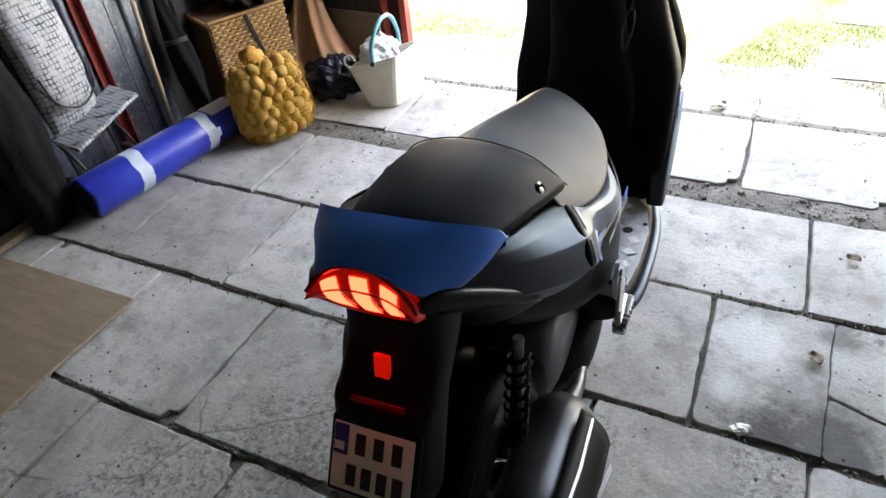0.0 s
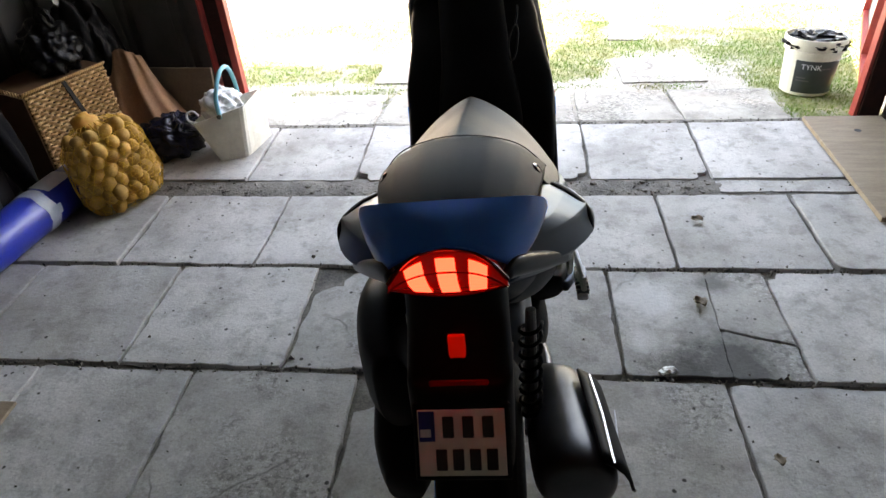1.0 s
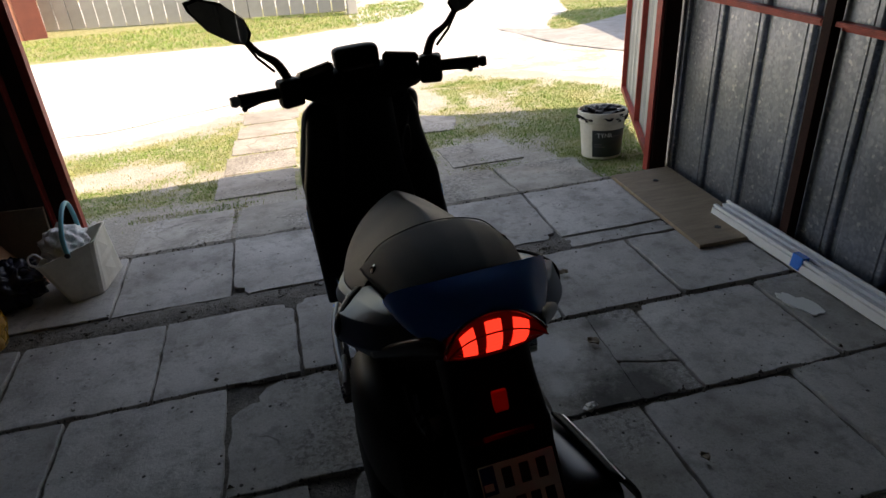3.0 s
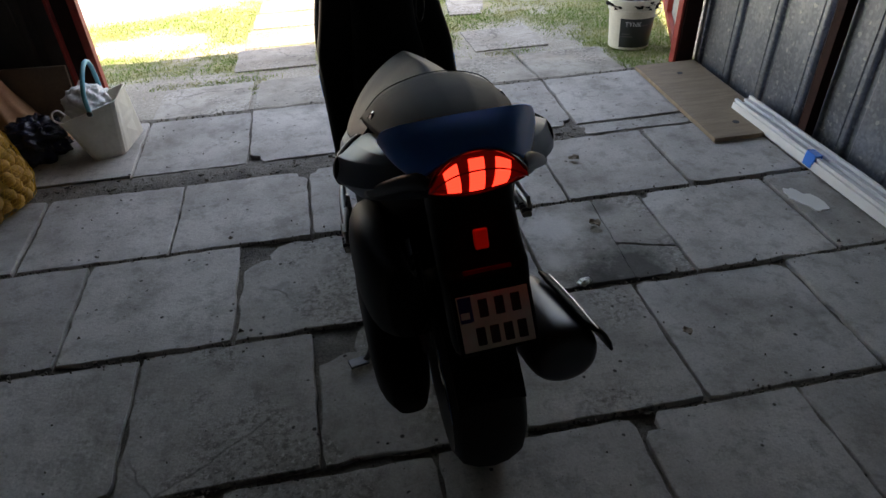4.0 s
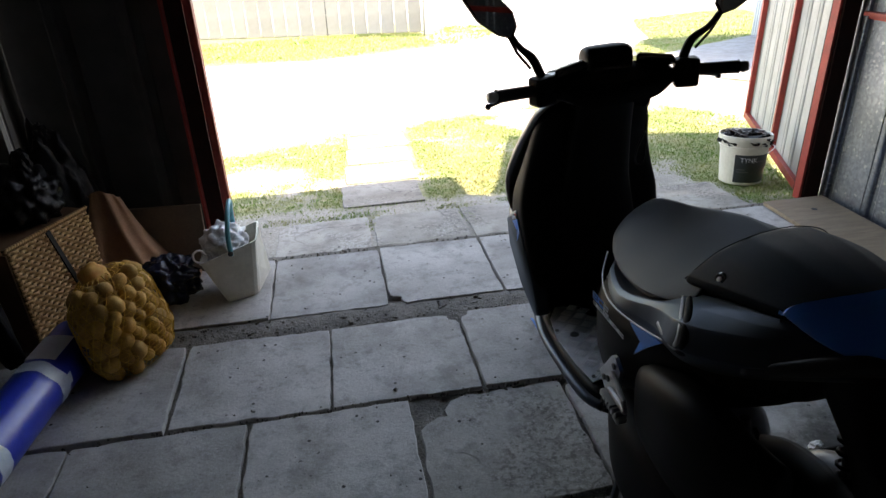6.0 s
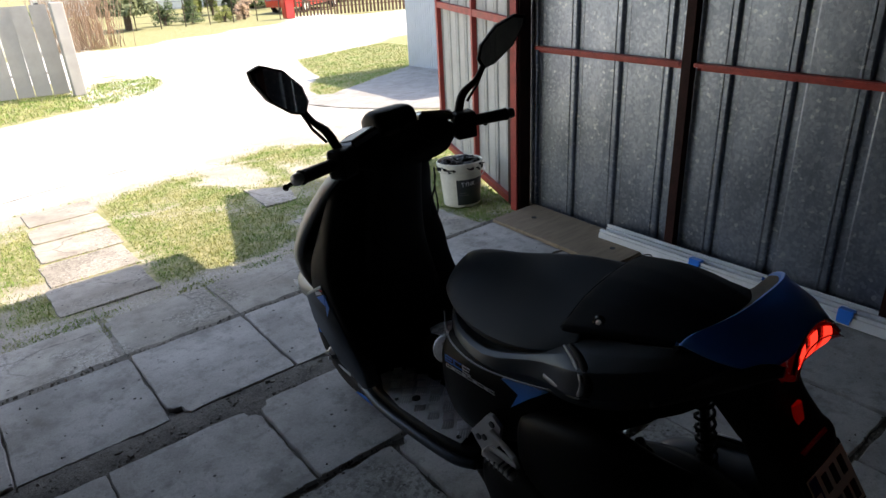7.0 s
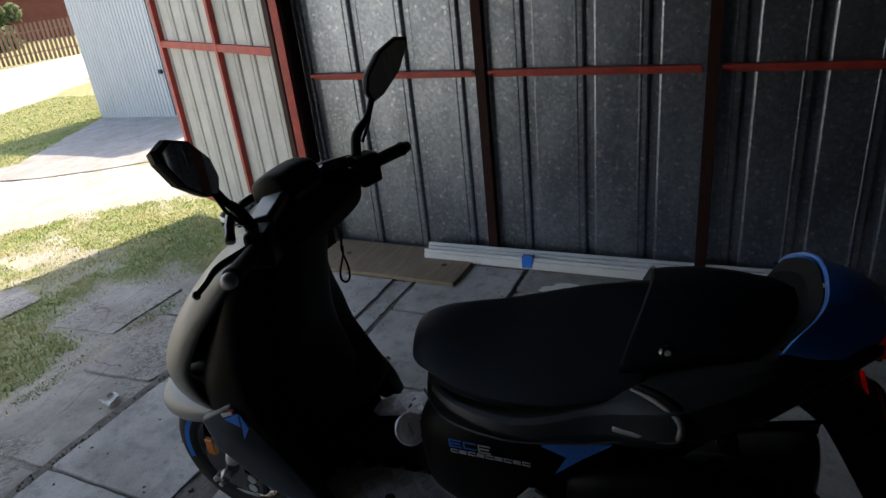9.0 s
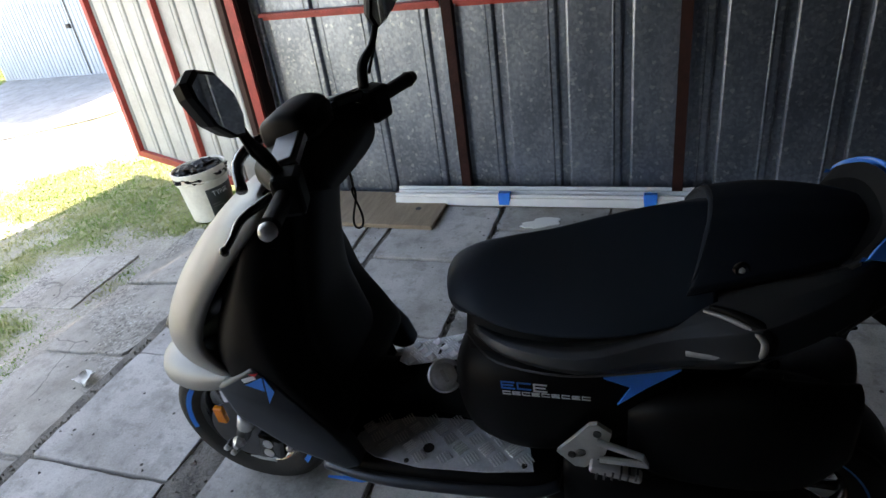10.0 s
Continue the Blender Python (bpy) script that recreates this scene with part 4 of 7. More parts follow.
    # Added deck closes the dark gap in black and hides the lamp's back.
    deck = [[Vector((t.x * f, t.y + dy, t.z + dz)) for t in top] for f, dy, dz in ((0.97, 0.008, -0.010), (0.90, 0.026, -0.036), (0.80, 0.048, -0.056), (0.70, 0.080, -0.066))]
    deck += [[p + Vector((0, 0, -0.006)) for p in r] for r in deck[::-1]]
    part("spoiler_deck", rings(deck + deck[:1], closed=False), M_BLACK, sc, "added black deck filling the dark gap between spoiler and saddle", smooth=False)
    # rear lamp
    def lens(u, v, out=0.0):
        lo, hi = 0.884 + 0.026 * abs(u) ** 2.0, 0.976 - 0.046 * abs(u) ** 2.6
        return Vector((0.083 * u, -0.196 - 0.014 * u * u + 0.014 * (1 - v) ** 1.5 - 0.012 * math.sin(math.pi * v) - out, lo + (hi - lo) * v))

    def lens_patch(u0, u1, v0, v1, out, n=8, m=8, lean=0.0):
        return [[lens(u0 + (u1 - u0) * i / n + lean * (v0 + (v1 - v0) * j / m - 0.5), v0 + (v1 - v0) * j / m, out) for i in range(n + 1)] for j in range(m + 1)]
    face = lens_patch(-1, 1, 0, 1, 0.0, 24, 12)
    lamp = part("tail_light", rings([r + [p + Vector((-p.x * 0.1, 0.022, 0.0)) for p in r[::-1]] for r in face]), M_LENS, sc, "red tail light, lit", smooth=True)
    for u0, u1, lean in ((-0.66, -0.36, -0.12), (-0.16, 0.16, -0.03), (0.36, 0.66, 0.06)):
        for v0, v1 in ((0.08, 0.60), (0.635, 0.86)):
            part("lamp_bar", rings(lens_patch(u0, u1, v0, v1, 0.002, 6, 5, lean), closed=False), M_LIT, lamp, "glowing orange lamp segment")
    for v0, w in ((0.0, 0.0030), (0.62, 0.0012), (1.0, 0.0034)):
        part("lamp_rib", tube([lens(-1 + 2 * k / 16, v0, 0.003) for k in range(17)], w, 6), M_REFLECTOR, lamp, "dark red rib across the lens")
    for sd in (-1, 1):
        bm = loft([(-0.03, sd * 0.165, 0.826, 0.020, 0.012, 0.014, 2.4), (-0.10, sd * 0.128, 0.872, 0.022, 0.020, 0.018, 2.4), (-0.165, sd * 0.096, 0.912, 0.016, 0.022, 0.016, 2.3), (-0.200, sd * 0.082, 0.928, 0.006, 0.010, 0.010, 2.2)], 14, 18)
        part("indicator", bm, M_CLEAR, sc, "smoked rear indicator", smooth=True)
    # mudguard, reflector and plate
    guard = part("mudguard", column([(0.895, -0.10, 0.080, 0.10, 0.075, 3.5), (0.82, -0.13, 0.080, 0.09, 0.055, 3.5), (0.76, -0.18, 0.082, 0.07, 0.05, 3.5), (0.735, -0.20, 0.082, 0.06, 0.055, 4), (0.60, -0.235, 0.078, 0.02, 0.045, 4), (0.585, -0.24, 0.07, 0.015, 0.03, 3)], 22, 24), M_BLACK, sc, "black plastic tail mudguard", smooth=True)
    part("reflector", placed(box(-0.013, 0.013, -0.004, 0.004, -0.022, 0.022, 0.002), pose(0.0, -0.203, 0.795, -16, 0, 0)), M_REFLECTOR_GLOW, guard, "red rear reflector with a faint painted glow")
    part("reflector", placed(box(-0.045, 0.045, -0.004, 0.004, -0.006, 0.006, 0.002), pose(0.0, -0.236, 0.752, -40, 0, 0)), M_REFLECTOR, guard, "narrow red reflector strip")
    tilt = pose(0.0, -0.286, 0.678, -33, 0, 0)
    part("plate_holder", placed(box(-0.074, 0.074, 0.003, 0.012, -0.060, 0.060, 0.003), tilt), M_BLACK, sc)
    np_ = part("number_plate", placed(box(-0.066, 0.066, -0.001, 0.002, -0.051, 0.051, 0.0008), tilt), M_PLATE, sc, "small white number plate with a blue band")
    part("blue_band", placed(box(-0.064, -0.040, -0.0025, -0.0012, 0.003, 0.049), tilt), M_PLATE_BLUE, np_)
    part("band_mark", placed(box(-0.062, -0.046, -0.0034, -0.0026, 0.010, 0.022), tilt), M_DECAL, np_)
    for row, z0 in ((0, 0.008), (1, -0.042)):
        for k in range(3 if row == 0 else 4):
            x = (-0.028 + 0.030 * k) if row == 0 else (-0.040 + 0.0255 * k)
            part("character_bar", placed(box(x, x + 0.017, -0.0032, -0.0012, z0, z0 + 0.033, 0.001), tilt), M_INK, np_)
    # front cowl
    part("front_cowl", nose_shell([(1.025, 1.035, 0.975, 0.135, 2.6), (0.985, 1.115, 1.000, 0.178, 2.6), (0.90, 1.215, 1.080, 0.195, 2.6), (0.80, 1.305, 1.160, 0.212, 2.6), (0.71, 1.365, 1.200, 0.225, 2.6), (0.64, 1.405, 1.165, 0.225, 2.4), (0.58, 1.44, 1.11, 0.20, 2.2), (0.535, 1.46, 1.13, 0.15, 2.0)], 30, 27), M_SILVER, sc, "silver-grey front cowl", smooth=True)
    part("leg_shield", column([(0.36, 0.97, 0.185, 0.16, 0.05, 4.5), (0.41, 0.985, 0.205, 0.175, 0.035, 5.5), (0.455, 0.985, 0.222, 0.17, 0.082, 6.5), (0.52, 1.01, 0.228, 0.16, 0.084, 6.0), (0.62, 1.045, 0.228, 0.155, 0.066, 4.6), (0.70, 1.05, 0.226, 0.15, 0.055, 3.6), (0.78, 1.055, 0.208, 0.115, 0.06, 3.0), (0.86, 1.05, 0.190, 0.065, 0.07, 2.8), (0.93, 1.03, 0.178, 0.025, 0.07, 2.8), (0.985, 1.01, 0.155, 0.02, 0.055, 2.8), (1.01, 1.0, 0.105, 0.02, 0.04, 2.6)], 40, 48), M_BLACK, sc, "matt black inner leg shield", smooth=True)
    part("glove_box", column([(0.44, 0.97, 0.10, 0.05, 0.05, 3), (0.50, 0.97, 0.13, 0.05, 0.045, 4), (0.61, 0.99, 0.13, 0.05, 0.04, 4), (0.70, 1.00, 0.12, 0.05, 0.04, 3.6), (0.78, 0.99, 0.105, 0.05, 0.04, 3.4), (0.90, 0.97, 0.095, 0.05, 0.045, 3.2), (1.00, 0.945, 0.088, 0.05, 0.05, 3), (1.06, 0.925, 0.085, 0.05, 0.058, 3)], 28, 28), M_BLACK, sc, "black steering column cover", smooth=True)
    part("screen_edge", tube([(-0.13, 1.02, 1.045), (-0.06, 1.06, 1.075), (0.06, 1.06, 1.075), (0.13, 1.02, 1.045)], 0.012, 8, smooth_n=12), M_GLOSS, sc, smooth=True)
    for sd in (-1, 1):
        bm = plate([(1.075, 0.665), (1.19, 0.59), (1.17, 0.50), (1.05, 0.40), (0.92, 0.355), (0.88, 0.375), (0.90, 0.44), (0.97, 0.53), (1.02, 0.61)], sd * 0.185, sd * 0.232)
        bmesh.ops.bevel(bm, geom=list(bm.edges), offset=0.012, segments=2, affect="EDGES", profile=0.6)
        part("lower_panel", bm, M_TITAN, sc, "dark grey lower side panel", smooth=True)
        for pts, m in (([(1.055, 0.640), (1.105, 0.612), (1.060, 0.598)], M_BLUE), ([(1.050, 0.640), (1.055, 0.600), (1.060, 0.560), (1.035, 0.600)], M_BLUE), ([(1.075, 0.642), (1.11, 0.628), (1.105, 0.618), (1.07, 0.634)], M_DECAL), ([(1.06, 0.652), (1.085, 0.646), (1.07, 0.642)], M_DECAL_RED)):
            part("decal", plate(pts, sd * 0.2325, sd * 0.2345), m, sc)
        # beak beside the wheel
        bm = loft([(1.10, sd * 0.165, 0.60, 0.03, 0.010, 0.012, 2.2), (1.20, sd * 0.155, 0.575, 0.045, 0.020, 0.045, 2.2), (1.32, sd * 0.13, 0.54, 0.055, 0.035, 0.055, 2.2), (1.42, sd * 0.085, 0.515, 0.06, 0.04, 0.05, 2.2), (1.475, sd * 0.04, 0.50, 0.05, 0.03, 0.035, 2.1)], 20, 20)
        part("beak", bm, M_SILVER, sc, "silver-grey beak panel", smooth=True)
    part("head_light", loft([(1.30, 0, 0.67, 0.12, 0.035, 0.04, 2.4), (1.395, 0, 0.64, 0.10, 0.03, 0.035, 2.4), (1.432, 0, 0.61, 0.06, 0.02, 0.02, 2.2)], 12, 20), M_CLEAR, sc, "dark front headlight", smooth=True)
    # floor
    part("floorboard", loft([(1.02, 0, 0.318, 0.17, 0.03, 0.04, 5), (0.90, 0, 0.330, 0.205, 0.035, 0.045, 5), (0.70, 0, 0.353, 0.228, 0.036, 0.05, 5), (0.50, 0, 0.380, 0.228, 0.035, 0.06, 5), (0.43, 0, 0.392, 0.205, 0.03, 0.06, 4)], 20, 28), M_BLACK, sc, "black footboard", smooth=True)
    part("tunnel", loft([(1.00, 0, 0.40, 0.060, 0.075, 0.05, 3), (0.86, 0, 0.41, 0.060, 0.070, 0.05, 3), (0.80, 0, 0.42, 0.062, 0.095, 0.05, 3), (0.72, 0, 0.43, 0.068, 0.12, 0.05, 3), (0.60, 0, 0.44, 0.10, 0.135, 0.05, 3)], 20, 22), M_BLACK, sc, "black centre tunnel", smooth=True)
    cap = part("fuel_cap", placed(lathe([(0.036, -0.006), (0.040, 0.0), (0.040, 0.004), (0.035, 0.006), (0.034, 0.003), (0.029, 0.003), (0.028, 0.009), (0.022, 0.010), (0.0015, 0.010)], 32), pose(-0.066, 0.70, 0.528, 12, -52, 0)), M_CHECKER, sc, "round aluminium fuel cap", smooth=False)
    part("cap_grip", placed(box(-0.016, 0.016, -0.004, 0.004, 0.008, 0.014, 0.002), pose(-0.066, 0.70, 0.528, 12, -52, 0) @ pose(0, 0, 0, 0, 0, 35)), M_ALLOY, cap)
    top = lambda y: 0.552 - 0.30 * (y - 0.70)
    tongue = slab([(-0.045, 0.64), (0.045, 0.64), (0.04, 0.80), (0.02, 0.83), (-0.02, 0.83), (-0.04, 0.80)], 0.0, 0.003)
    for v in tongue.verts:
        v.co.z += top(v.co.y)
    tongue_ = part("tongue_plate", tongue, M_TREADPLATE, sc, "aluminium chequer plate on the tunnel")
    bars = bmesh.new()
    for i in range(3):
        for j in range(7):
            for q in (-0.009, -0.003, 0.003, 0.009):
                y = 0.66 + 0.027 * j
                if y < 0.815:
                    tread_bar(bars, pose(-0.027 + 0.027 * i, y, top(y) + 0.003, -16.7, 0, 0) @ pose(0, 0, 0, 0, 0, 45 if (i + j) % 2 else -45), q)
    part("tread", bars, M_CHECKER, tongue_, "raised diagonal tread bars")
    part("label", placed(box(-0.006, 0.006, -0.014, 0.014, 0, 0.001), pose(-0.082, 0.645, 0.545, 10, -60, 0)), M_DECAL, sc, "small white sticker")
    for sd in (-1, 1):
        lift = lambda y: 0.388 - 0.13 * (y - 0.73)
        outline = [(0.125, 0.505), (0.216, 0.478), (0.224, 0.58), (0.220, 0.74), (0.196, 0.86), (0.150, 0.942), (0.098, 0.90), (0.072, 0.80), (0.078, 0.66), (0.10, 0.56)]
        bm = slab([(sd * x, y) for x, y in outline], 0.0, 0.003)
        for v in bm.verts:
            v.co.z += lift(v.co.y)
        mat_ = part("tread_plate", bm, M_TREADPLATE, sc, "aluminium chequer plate foot mat")
        bars = bmesh.new()
        for i in range(6):
            for j in range(8):
                x, y = 0.082 + 0.027 * i, 0.500 + 0.062 * j + 0.031 * (i % 2)
                wide = 0.222 if y < 0.75 else 0.222 - 0.38 * (y - 0.75)
                if x > wide - 0.013 or (y < 0.66 and x < 0.10 + 0.25 * (0.60 - y)) or y > 0.915 or math.hypot(x - 0.167, y - 0.731) < 0.022:
                    continue
                for q in (-0.0136, -0.0068, 0.0, 0.0068, 0.0136):
                    tread_bar(bars, pose(sd * x, y, lift(y) + 0.003, -7.4, 0, 0) @ pose(0, 0, 0, 0, 0, 48 if i % 2 else -48), q, 1.5)
        for x, y in ((0.205, 0.500), (0.205, 0.775), (0.135, 0.525)):
            part("screw", placed(lathe([(0.006, 0.0), (0.006, 0.004), (0.003, 0.0045)], 12), pose(sd * x, y, lift(y) + 0.0015)), M_INK, mat_)
        part("tread", bars, M_CHECKER, mat_, "raised diagonal tread bars")
        part("mat_hole", placed(lathe([(0.013, 0.0), (0.013, 0.004), (0.010, 0.0045)], 16), pose(sd * 0.167, 0.731, lift(0.731) + 0.0015)), M_INK, mat_)
        edge = tube([(sd * 0.19, 1.0, 0.312), (sd * 0.222, 0.86, 0.330), (sd * 0.236, 0.70, 0.352), (sd * 0.236, 0.50, 0.374), (sd * 0.21, 0.43, 0.38)], 0.014, 8, smooth_n=20)
        part("floor_edge", edge, M_TITAN, sc, smooth=True)
        part("edge_accent", plate([(0.99, 0.300), (0.86, 0.318), (0.90, 0.300)], sd * 0.214, sd * 0.221), M_BLUE, sc, "blue lower accent")
        # footpeg
        peg = part("footpeg_bracket", plate([(0.425, 0.505), (0.36, 0.592), (0.345, 0.596), (0.318, 0.575), (0.33, 0.515), (0.37, 0.468), (0.39, 0.468)], sd * 0.213, sd * 0.223), M_ALLOY, sc, "machined alloy footpeg bracket")
        part("footpeg", placed(box(-0.013, 0.013, -0.05, 0.05, -0.009, 0.009, 0.004), pose(sd * 0.240, 0.31, 0.49, 10, 0, 0)), M_ALLOY, peg, "folded alloy footpeg")
        part("footpeg_arm", tube([(sd * 0.228, 0.345, 0.555), (sd * 0.240, 0.26, 0.54), (sd * 0.240, 0.25, 0.52), (sd * 0.236, 0.34, 0.515)], 0.007, 8), M_ALLOY, peg)
        for y, z in ((0.345, 0.572), (0.395, 0.505), (0.375, 0.515)):
            part("screw", placed(lathe([(0.008, 0), (0.008, 0.004), (0.004, 0.005)], 12), pose(sd * 0.223, y, z, 0, sd * 90, 0)), M_STEEL, peg)
        for k in range(6):
            part("peg_rib", placed(box(-0.014, 0.014, -0.002, 0.002, -0.011, 0.0095), pose(sd * 0.240, 0.27 + 0.015 * k, 0.49 - 0.002 * k + 0.005, 10, 0, 0)), M_STEEL, peg)
    # wheels, fork, engine
    wheel(sc, 0.0, 0.245, 0.175, 0.0, False, 1.7)
    wheel(sc, 1.325, 0.240, 0.115, 0.0, True)
    for sd in (-1, 1):
        part("fork_leg", tube([(sd * 0.088, 1.325, 0.24), (sd * 0.088, 1.27, 0.36), (sd * 0.085, 1.20, 0.56)], [0.020, 0.022, 0.017], 12), M_STEEL, sc, "dull steel front fork leg", smooth=True)
        part("fork_sleeve", tube([(sd * 0.090, 1.302, 0.285), (sd * 0.090, 1.282, 0.335)], 0.0235, 14), M_ALLOY, sc, "bright fork sleeve", smooth=True)
        part("axle_nut", placed(lathe([(0.018, 0), (0.018, 0.012), (0.010, 0.020), (0.008, 0.028)], 6), pose(sd * 0.105, 1.325, 0.24, 0, sd * 90, 0)), M_ALLOY, sc)
        part("side_reflector", box(sd * 0.108 - 0.008, sd * 0.108 + 0.008, 1.333, 1.363, 0.315, 0.370, 0.003), M_AMBER, sc, "amber side reflector")
    disc = part("brake_disc", placed(lathe([(0.055, -0.002), (0.108, -0.002), (0.108, 0.002), (0.055, 0.002)], 36), pose(-0.068, 1.325, 0.24, 0, 90, 0)), M_STEEL, sc)
    caliper = part("brake_caliper", placed(box(-0.018, 0.018, -0.040, 0.036, -0.042, 0.042, 0.008), pose(-0.082, 1.245, 0.213, 12, 0, 0)), M_GLOSS, sc, "black front brake caliper")
    for y, z in ((1.243, 0.232), (1.250, 0.196)):
        part("piston_ring", placed(lathe([(0.0125, 0.0), (0.0150, 0.0), (0.0150, 0.003), (0.0125, 0.003)], 22), pose(-0.1035, y, z, 0, 90, 0)), M_ALLOY, caliper, "bright piston ring")
    part("caliper_clip", plate([(1.312, 0.180), (1.285, 0.170), (1.232, 0.168), (1.236, 0.178), (1.290, 0.181)], -0.104, -0.107), M_ALLOY, caliper, "bright spring clip")
    part("caliper_bolt", placed(lathe([(0.010, 0.0), (0.010, 0.010), (0.006, 0.013)], 6), pose(-0.095, 1.178, 0.226, 0, -90, 0)), M_ALLOY, caliper)
    clamp = part("axle_clamp", placed(box(-0.012, 0.012, -0.020, 0.020, -0.016, 0.016, 0.005), pose(-0.095, 1.368, 0.197, 30, 0, 0)), M_STEEL, sc)
    for y, z in ((1.378, 0.205), (1.362, 0.188)):
        part("clamp_bolt", placed(lathe([(0.0085, 0.0), (0.0085, 0.010), (0.004, 0.012)], 6), pose(-0.106, y, z, 0, -90, 0)), M_ALLOY, clamp, "bright clamp bolt")
    fender = []
    for k in range(19):
        a = radians(52 + 88 * k / 18)
        r = 0.262
        fender.append([(x, 1.325 + r * math.cos(a) * 1.0, 0.24 + (r + 0.012 - 5.0 * x * x) * math.sin(a)) for x in (-0.072, -0.06, -0.03, 0, 0.03, 0.06, 0.072)])
    bm = rings([row + [(x * 0.92, y, z - 0.008) for x, y, z in row[::-1]] for row in fender])
    part("front_mudguard", bm, M_BLACK, sc, "black front mudguard", smooth=True)
    part("transmission_case", loft([(0.42, -0.14, 0.36, 0.06, 0.08, 0.09, 3), (0.30, -0.165, 0.34, 0.075, 0.11, 0.12, 3), (0.12, -0.17, 0.33, 0.072, 0.12, 0.11, 3), (-0.02, -0.17, 0.30, 0.065, 0.10, 0.09, 3), (-0.09, -0.165, 0.28, 0.04, 0.05, 0.05, 2.6)], 22, 24), M_BLACK, sc, "black transmission case", smooth=True)
    part("air_box", loft([(0.29, -0.160, 0.54, 0.04, 0.07, 0.08, 3), (0.22, -0.172, 0.54, 0.055, 0.11, 0.10, 3), (0.08, -0.178, 0.55, 0.058, 0.14, 0.11, 3), (-0.03, -0.165, 0.55, 0.05, 0.13, 0.10, 3), (-0.10, -0.14, 0.57, 0.035, 0.10, 0.08, 2.8)], 18, 22), M_BLACK, sc, "black air filter box", smooth=True)
    part("engine_block", loft([(0.55, 0, 0.36, 0.08, 0.10, 0.08, 3), (0.40, 0, 0.38, 0.12, 0.12, 0.10, 3), (0.25, 0, 0.36, 0.12, 0.12, 0.10, 3), (0.20, 0, 0.34, 0.10, 0.10, 0.08, 3)], 14, 22), M_STEEL, sc, "dark engine block", smooth=True)
    part("belly_cover", loft([(0.50, 0, 0.30, 0.16, 0.06, 0.06, 3), (0.35, -0.02, 0.28, 0.18, 0.08, 0.07, 3), (0.22, -0.06, 0.27, 0.14, 0.08, 0.06, 3)], 12, 20), M_BLACK, sc, smooth=True)
    for sd in (-1, 1):
        a, b = Vector((sd * 0.105, -0.02, 0.36)), Vector((sd * 0.115, 0.03, 0.66))
        sh = part("shock_absorber", tube([a, a.lerp(b, 0.35), b], [0.014, 0.014, 0.010], 10), M_STEEL, sc, "rear shock absorber")
        coil = [a.lerp(b, 0.15 + 0.75 * k / 84) + Vector((0.021 * math.cos(k * 0.6), 0.021 * math.sin(k * 0.6), 0)) for k in range(85)]
        part("spring", tube(coil, 0.0045, 6), M_BLACK, sh, "coil spring", smooth=True)
    muff = part("silencer", loft([(0.22, 0.150, 0.285, 0.05, 0.055, 0.055, 2.1), (0.17, 0.158, 0.30, 0.074, 0.080, 0.080, 2.1), (0.05, 0.170, 0.325, 0.080, 0.088, 0.088, 2.1), (-0.08, 0.178, 0.358, 0.080, 0.088, 0.088, 2.1), (-0.125, 0.180, 0.370, 0.068, 0.072, 0.072, 2.1), (-0.135, 0.180, 0.372, 0.040, 0.045, 0.045, 2.1)], 28, 28), M_EXHAUST, sc, "dark steel exhaust silencer", smooth=True, at=pose(0.005, -0.055, 0.035))
    rows = []
    for k in range(9):
        y = 0.14 - 0.28 * k / 8
        zc, xc = 0.308 + 0.064 * k / 8, 0.163 + 0.018 * k / 8
        rows.append([(xc + 0.099 * math.cos(a), y, zc + 0.107 * math.sin(a)) for a in (radians(d) for d in (5, 20, 35, 50, 65))] + [(xc + 0.093 * math.cos(a), y, zc + 0.099 * math.sin(a)) for a in (radians(d) for d in (65, 50, 35, 20, 5))])
    shield_ = part("heat_shield", rings(rows), M_BLACK, muff, "black heat shield with bright edge", smooth=True)
    part("shield_edge", tube([(0.228, 0.13, 0.392), (0.238, 0.0, 0.42), (0.24, -0.135, 0.452)], 0.004, 6), M_ALLOY, shield_)
    part("badge_bar", placed(box(-0.001, 0.001, -0.06, 0.06, -0.007, 0.007), pose(0.272, 0.02, 0.345, -12, -12, -2)), M_DECAL, shield_)
    part("exhaust_pipe", tube([(0.150, 0.21, 0.285), (0.145, 0.30, 0.27), (0.10, 0.45, 0.25), (0.04, 0.50, 0.30)], 0.019, 10, smooth_n=16), M_STEEL, sc, smooth=True)
    stand = part("side_stand", tube([(-0.13, 0.42, 0.27), (-0.20, 0.36, 0.15), (-0.245, 0.325, 0.045), (-0.27, 0.315, 0.012)], [0.011, 0.010, 0.009, 0.010], 10, smooth_n=14), M_STEEL, sc, "steel side stand, folded out", smooth=True)
    part("stand_foot", placed(box(-0.030, 0.030, -0.018, 0.018, -0.004, 0.004, 0.002), pose(-0.285, 0.31, 0.024, 0, 6, 15)), M_STEEL, stand)
    part("rear_hugger", rings([[(x, 0.265 * math.cos(a), 0.245 + (0.275 - 4 * x * x) * math.sin(a)) for x in (-0.075, -0.05, 0, 0.05, 0.075)] + [(x, 0.255 * math.cos(a), 0.245 + (0.265 - 4 * x * x) * math.sin(a)) for x in (0.075, 0.05, 0, -0.05, -0.075)] for a in (radians(40 + 110 * k / 12) for k in range(13))]), M_BLACK, sc, "black inner mudguard", smooth=True)
